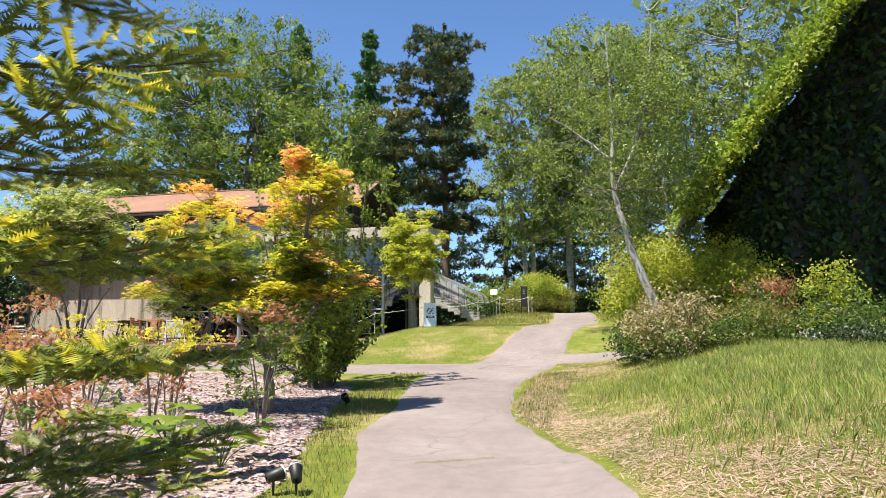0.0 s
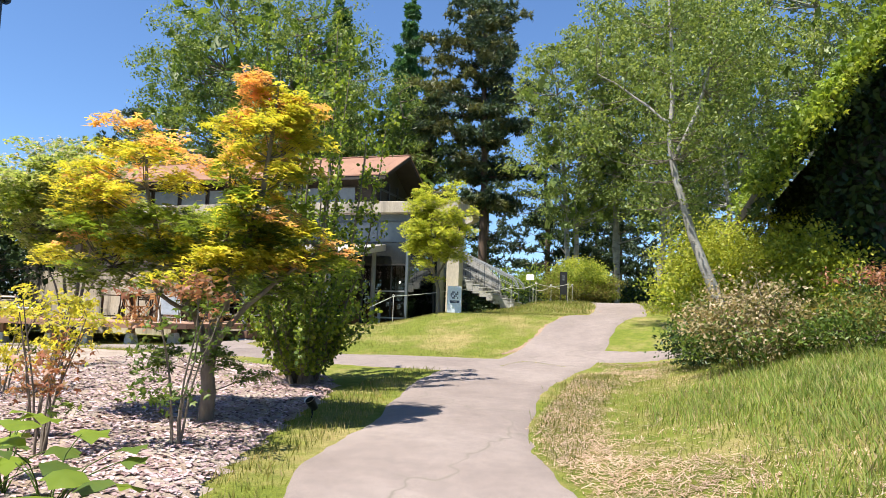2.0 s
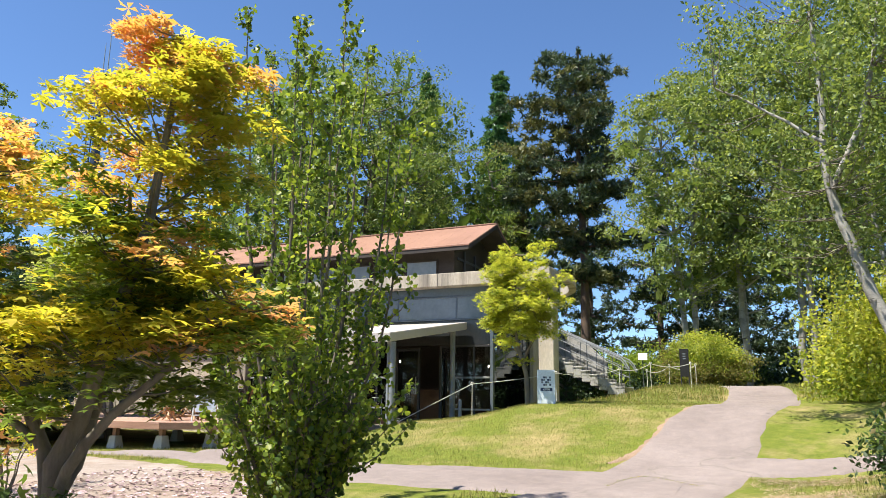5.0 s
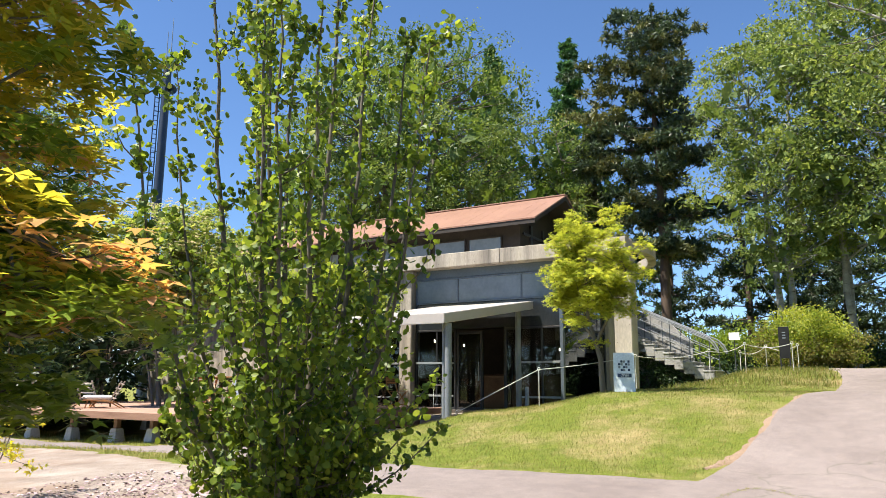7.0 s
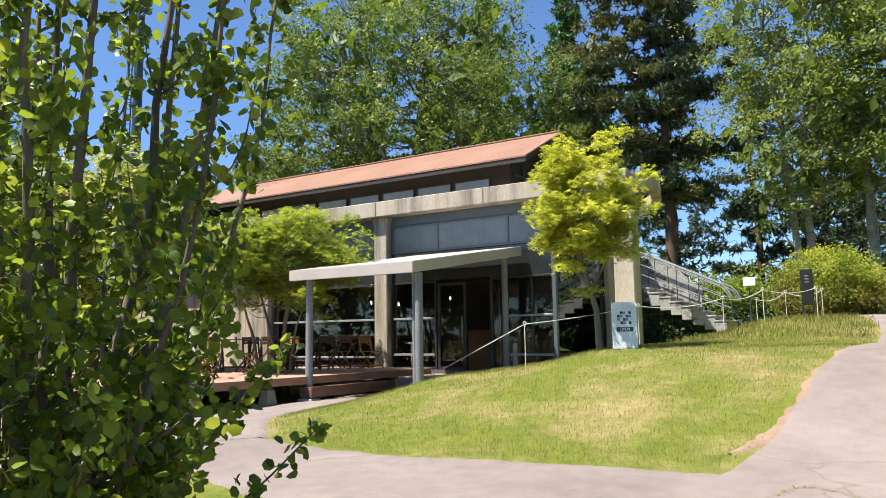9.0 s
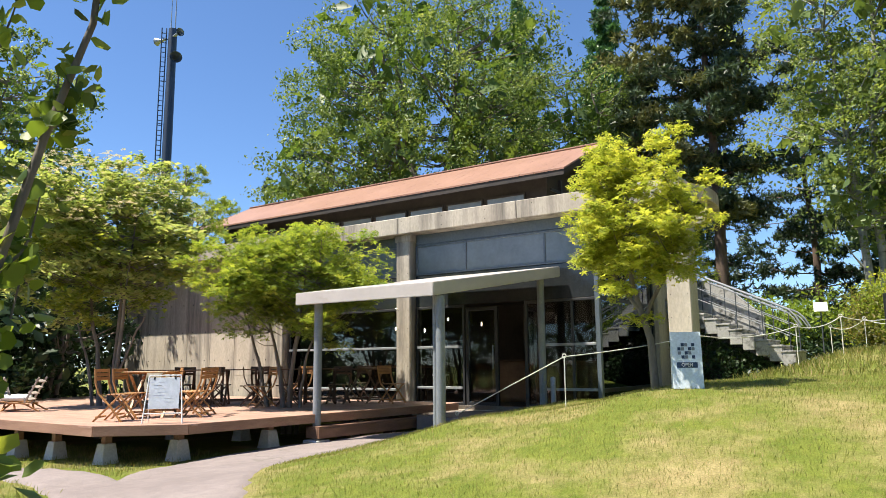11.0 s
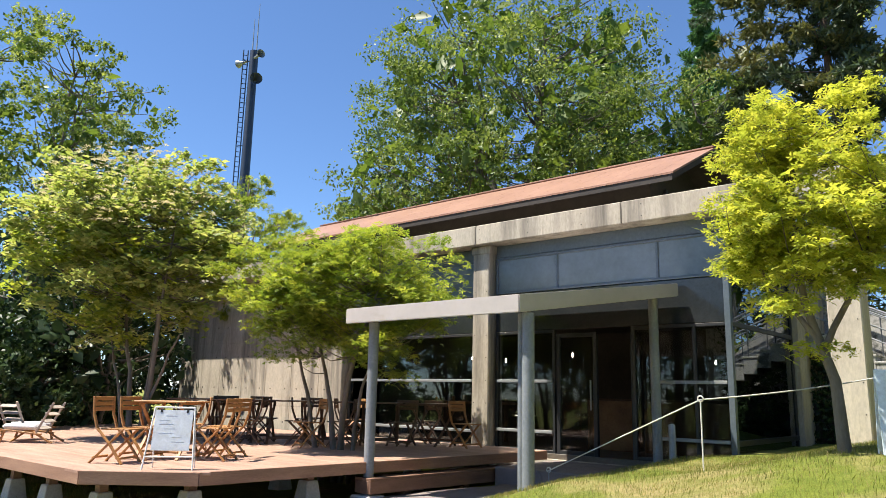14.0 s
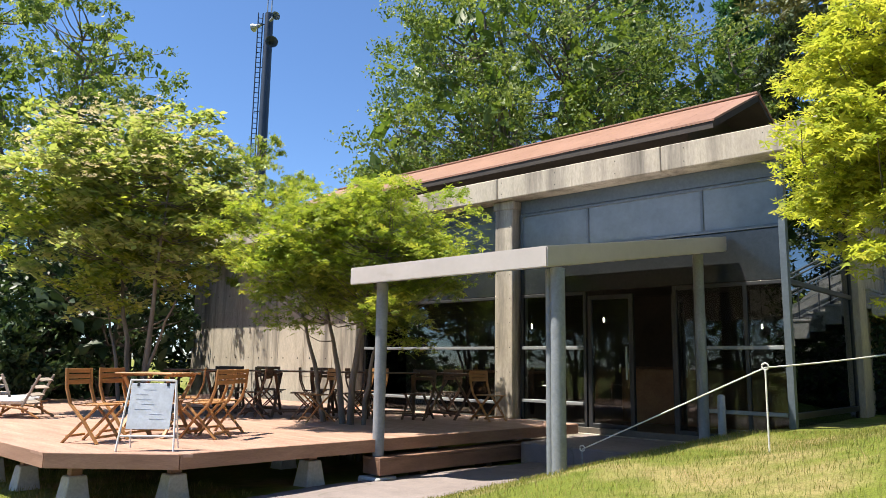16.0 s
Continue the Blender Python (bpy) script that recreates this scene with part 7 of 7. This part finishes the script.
# ---------------------------------------------------------------- small repeated pieces
plank_me = {}
for y, xl, xr in plank_rows():
    cuts = [xl, xl + (xr - xl) * 0.36, xl + (xr - xl) * 0.7, xr] if int(round(y / PLANK)) % 2 else [xl, xl + (xr - xl) * 0.52, xr]
    for a, b in zip(cuts, cuts[1:]):
        bm = boxes([(a + 0.003, y, DECK_Z - 0.033, b - 0.003, min(y + PLANK - 0.006, 24.93), DECK_Z)], 0.003)
        for v in bm.verts:
            if b == xr and y < DK[2][1] and v.co.x > b - 0.05:     # mitred at the cut-off corner
                v.co.x += (v.co.y - y) * (DK[2][0] - DK[1][0]) / (DK[2][1] - DK[1][1])
        dpart("plank", bm_mesh("plank", bm, DECK_WOOD))

# wood chips
r = np.random.default_rng(201)
cx, cy = r.uniform(-8.5, -0.9, 60000), 2.5 + 12.0 * r.uniform(0, 1, 60000)
ok = in_bed(cx, cy) & (r.uniform(size=60000) < np.clip(1.6 - 0.10 * np.hypot(cx - 0.5, cy - 3), 0.25, 1))
cx, cy = cx[ok], cy[ok]
lum = np.array([noise.noise(Vector((x * 0.9, y * 0.9, 0))) for x, y in zip(cx, cy)])
fine = np.array([noise.noise(Vector((x * 5, y * 5, 3))) for x, y in zip(cx, cy)])
cz = land(cx, cy) + 0.035 * lum + 0.034 + 0.018 * fine
CHIP_SHAPE = (np.array([(-0.3, -0.5, 0), (0.3, -0.45, 0.05), (0.25, 0.5, 0.0), (-0.2, 0.4, 0.08)], float), np.array([(0, 1, 2), (0, 2, 3)]))
tagged(part("chips", scatter("chips", CHIP_SHAPE, np.stack([cx, cy, cz], 1), 0.043 * r.uniform(0.5, 1.5, len(cx)), CHIP, 0.72, None, 0, 8)), "loose pale wood chips over the bed", "wood chips", kind="stuff")

# grass blades
BLADE = (np.array([(-0.04, 0, 0), (0.04, 0, 0), (0.03, 0.16, 0.55), (0.0, 0.40, 1.0)], float), np.array([(0, 1, 2), (0, 2, 3)]))


def blades(name, x, y, h, mat, seed, label):
    r = np.random.default_rng(seed)
    lum = np.array([noise.noise(Vector((a * 0.9, b * 0.9, 0))) for a, b in zip(x, y)])
    z = land(x, y) + 0.035 * lum - 0.005
    n = len(x)
    a = r.uniform(0, 2 * np.pi, n)
    sv, sf = BLADE
    s = np.stack([np.cos(a), np.sin(a), 0 * a], 1)
    d = np.stack([-np.sin(a), np.cos(a), 0 * a], 1)
    up = np.array([0, 0, 1.0])
    hh = h[:, None, None]
    v = np.stack([x, y, z], 1)[:, None] + hh * (sv[None, :, 0:1] * s[:, None] + sv[None, :, 1:2] * d[:, None] * r.uniform(0.3, 1.6, n)[:, None, None] + sv[None, :, 2:3] * up)
    f = sf[None] + (np.arange(n) * 4)[:, None, None]
    tagged(part(name, raw_mesh(name, v.reshape(-1, 3), f.reshape(-1, 3), mat)), label, "grass", kind="stuff")


def lawn(n, x0, x1, y0, y1, seed, gap=0.02):
    r = np.random.default_rng(seed)
    x, y = r.uniform(x0, x1, n), r.uniform(y0, y1, n)
    ok = (road_dist(x, y) > gap + 0.06 * r.normal(size=n)) & ~in_bed(x, y)
    return x[ok], y[ok], r


x, y, r = lawn(95000, -9.5, 0.2, 15.8, 24.6, 211)
blades("mound_grass", x, y, 0.036 * r.uniform(0.5, 1.5, len(x)), GRASS_BLADE, 212, "short sunlit lawn grass on the mound")
x, y, r = lawn(30000, -2.6, 0.9, 3.0, 14.6, 213)
blades("verge_grass", x, y, 0.055 * r.uniform(0.5, 1.7, len(x)), GRASS_BLADE, 214, "grass verge beside the path")
# how far the green grass has taken over from dry thatch, away from the path
def greenness(x, y):
    lum = np.array([noise.noise(Vector((a * 1.1, b * 1.1, 5))) + 0.5 * noise.noise(Vector((a * 3.5, b * 3.5, 8))) for a, b in zip(x, y)])
    return step(0.45, 2.1, (road_dist(x, y) + 1.1 * lum) / np.clip(1.75 - 0.12 * y, 0.5, 1.6))


x, y, r = lawn(230000, 0.2, 6.5, 1.0, 16.6, 231)
keep = r.uniform(size=len(x)) < 1.0 - 0.93 * greenness(x, y)
x, y = x[keep], y[keep]
lum = np.array([noise.noise(Vector((a * 0.9, b * 0.9, 0))) for a, b in zip(x, y)])
THATCH = (np.array([(-0.05, -0.5, 0), (0.05, -0.5, 0), (0.04, 0.5, 0.12), (-0.04, 0.45, 0.12)], float), np.array([(0, 1, 2), (0, 2, 3)]))
tagged(part("dry_grass", scatter("dry_grass", THATCH, np.stack([x, y, land(x, y) + 0.035 * lum + 0.012], 1), 0.062 * r.uniform(0.4, 1.5, len(x)), DRY_BLADE, 0.8, None, 0, 9)), "dry straw-coloured thatch at the path's edge", "grass", kind="stuff")
x, y, r = lawn(70000, 0.2, 8.0, 0.8, 16.6, 215)
short = 0.045 * r.uniform(0.5, 1.6, len(x))
tall = step(1.3, 2.6, x - 0.12 * (9 - y) * (y < 9) + 0.5 * np.sin(y * 1.3))
keep = r.uniform(size=len(x)) < 0.05 + 0.95 * greenness(x, y)
blades("meadow_edge_grass", x[keep], y[keep], (short * (1 + 0.6 * tall))[keep], GRASS_BLADE, 216, "dry short grass at the path's edge")
x, y, r = lawn(125000, 1.4, 9.0, 1.5, 14.5, 217)
tall = step(1.3, 2.8, x - 0.12 * (9 - y) * (y < 9) + 0.5 * np.sin(y * 1.3))
keep = r.uniform(size=len(x)) < tall * greenness(x, y) * (1 - step(7.2, 9.0, x)) * (1 - step(12.5, 14.5, y)) * step(1.5, 2.6, y)
blades("tall_grass", x[keep], y[keep], (0.085 * r.uniform(0.4, 1.8, len(x)))[keep], MEADOW_BLADE, 218, "taller unmown meadow grass")
x, y, r = lawn(22000, -20, -9.0, 15.5, 19.5, 219)
blades("deck_lawn_grass", x, y, 0.06 * r.uniform(0.5, 1.5, len(x)), GRASS_BLADE, 220, "short lawn grass in front of the deck")
x, y, r = lawn(24000, -4.0, 3.5, 24.0, 33.5, 221)
blades("bank_grass", x, y, 0.09 * r.uniform(0.5, 1.6, len(x)), GRASS_BLADE, 222, "grass on the bank by the stair")


# grass grown into the joints across the path
def joint(line, n, h, seed, label):
    r = np.random.default_rng(seed)
    c = smooth_line(line, 60)[r.integers(0, 60, n)] + r.normal(size=(n, 2)) * np.array([0.02, 0.012])
    lum = np.array([noise.noise(Vector((a * 0.9, b * 0.9, 0))) for a, b in c])
    tagged(part("joint_grass", scatter("joint_grass", THATCH, np.stack([c[:, 0], c[:, 1], land(c[:, 0], c[:, 1]) + 0.035 * lum + 0.040], 1), h * r.uniform(0.5, 1.5, n), GRASS_BLADE, 0.6, None, 0, seed)), label, "grass", kind="stuff")


joint([(-0.08, 6.17), (0.56, 6.66)], 160, 0.028, 241, "thin line of grass grown across the path")
joint([(-1.24, 15.23), (-0.94, 16.23), (-0.19, 15.70)], 170, 0.036, 242, "grass grown along a crack in the path")
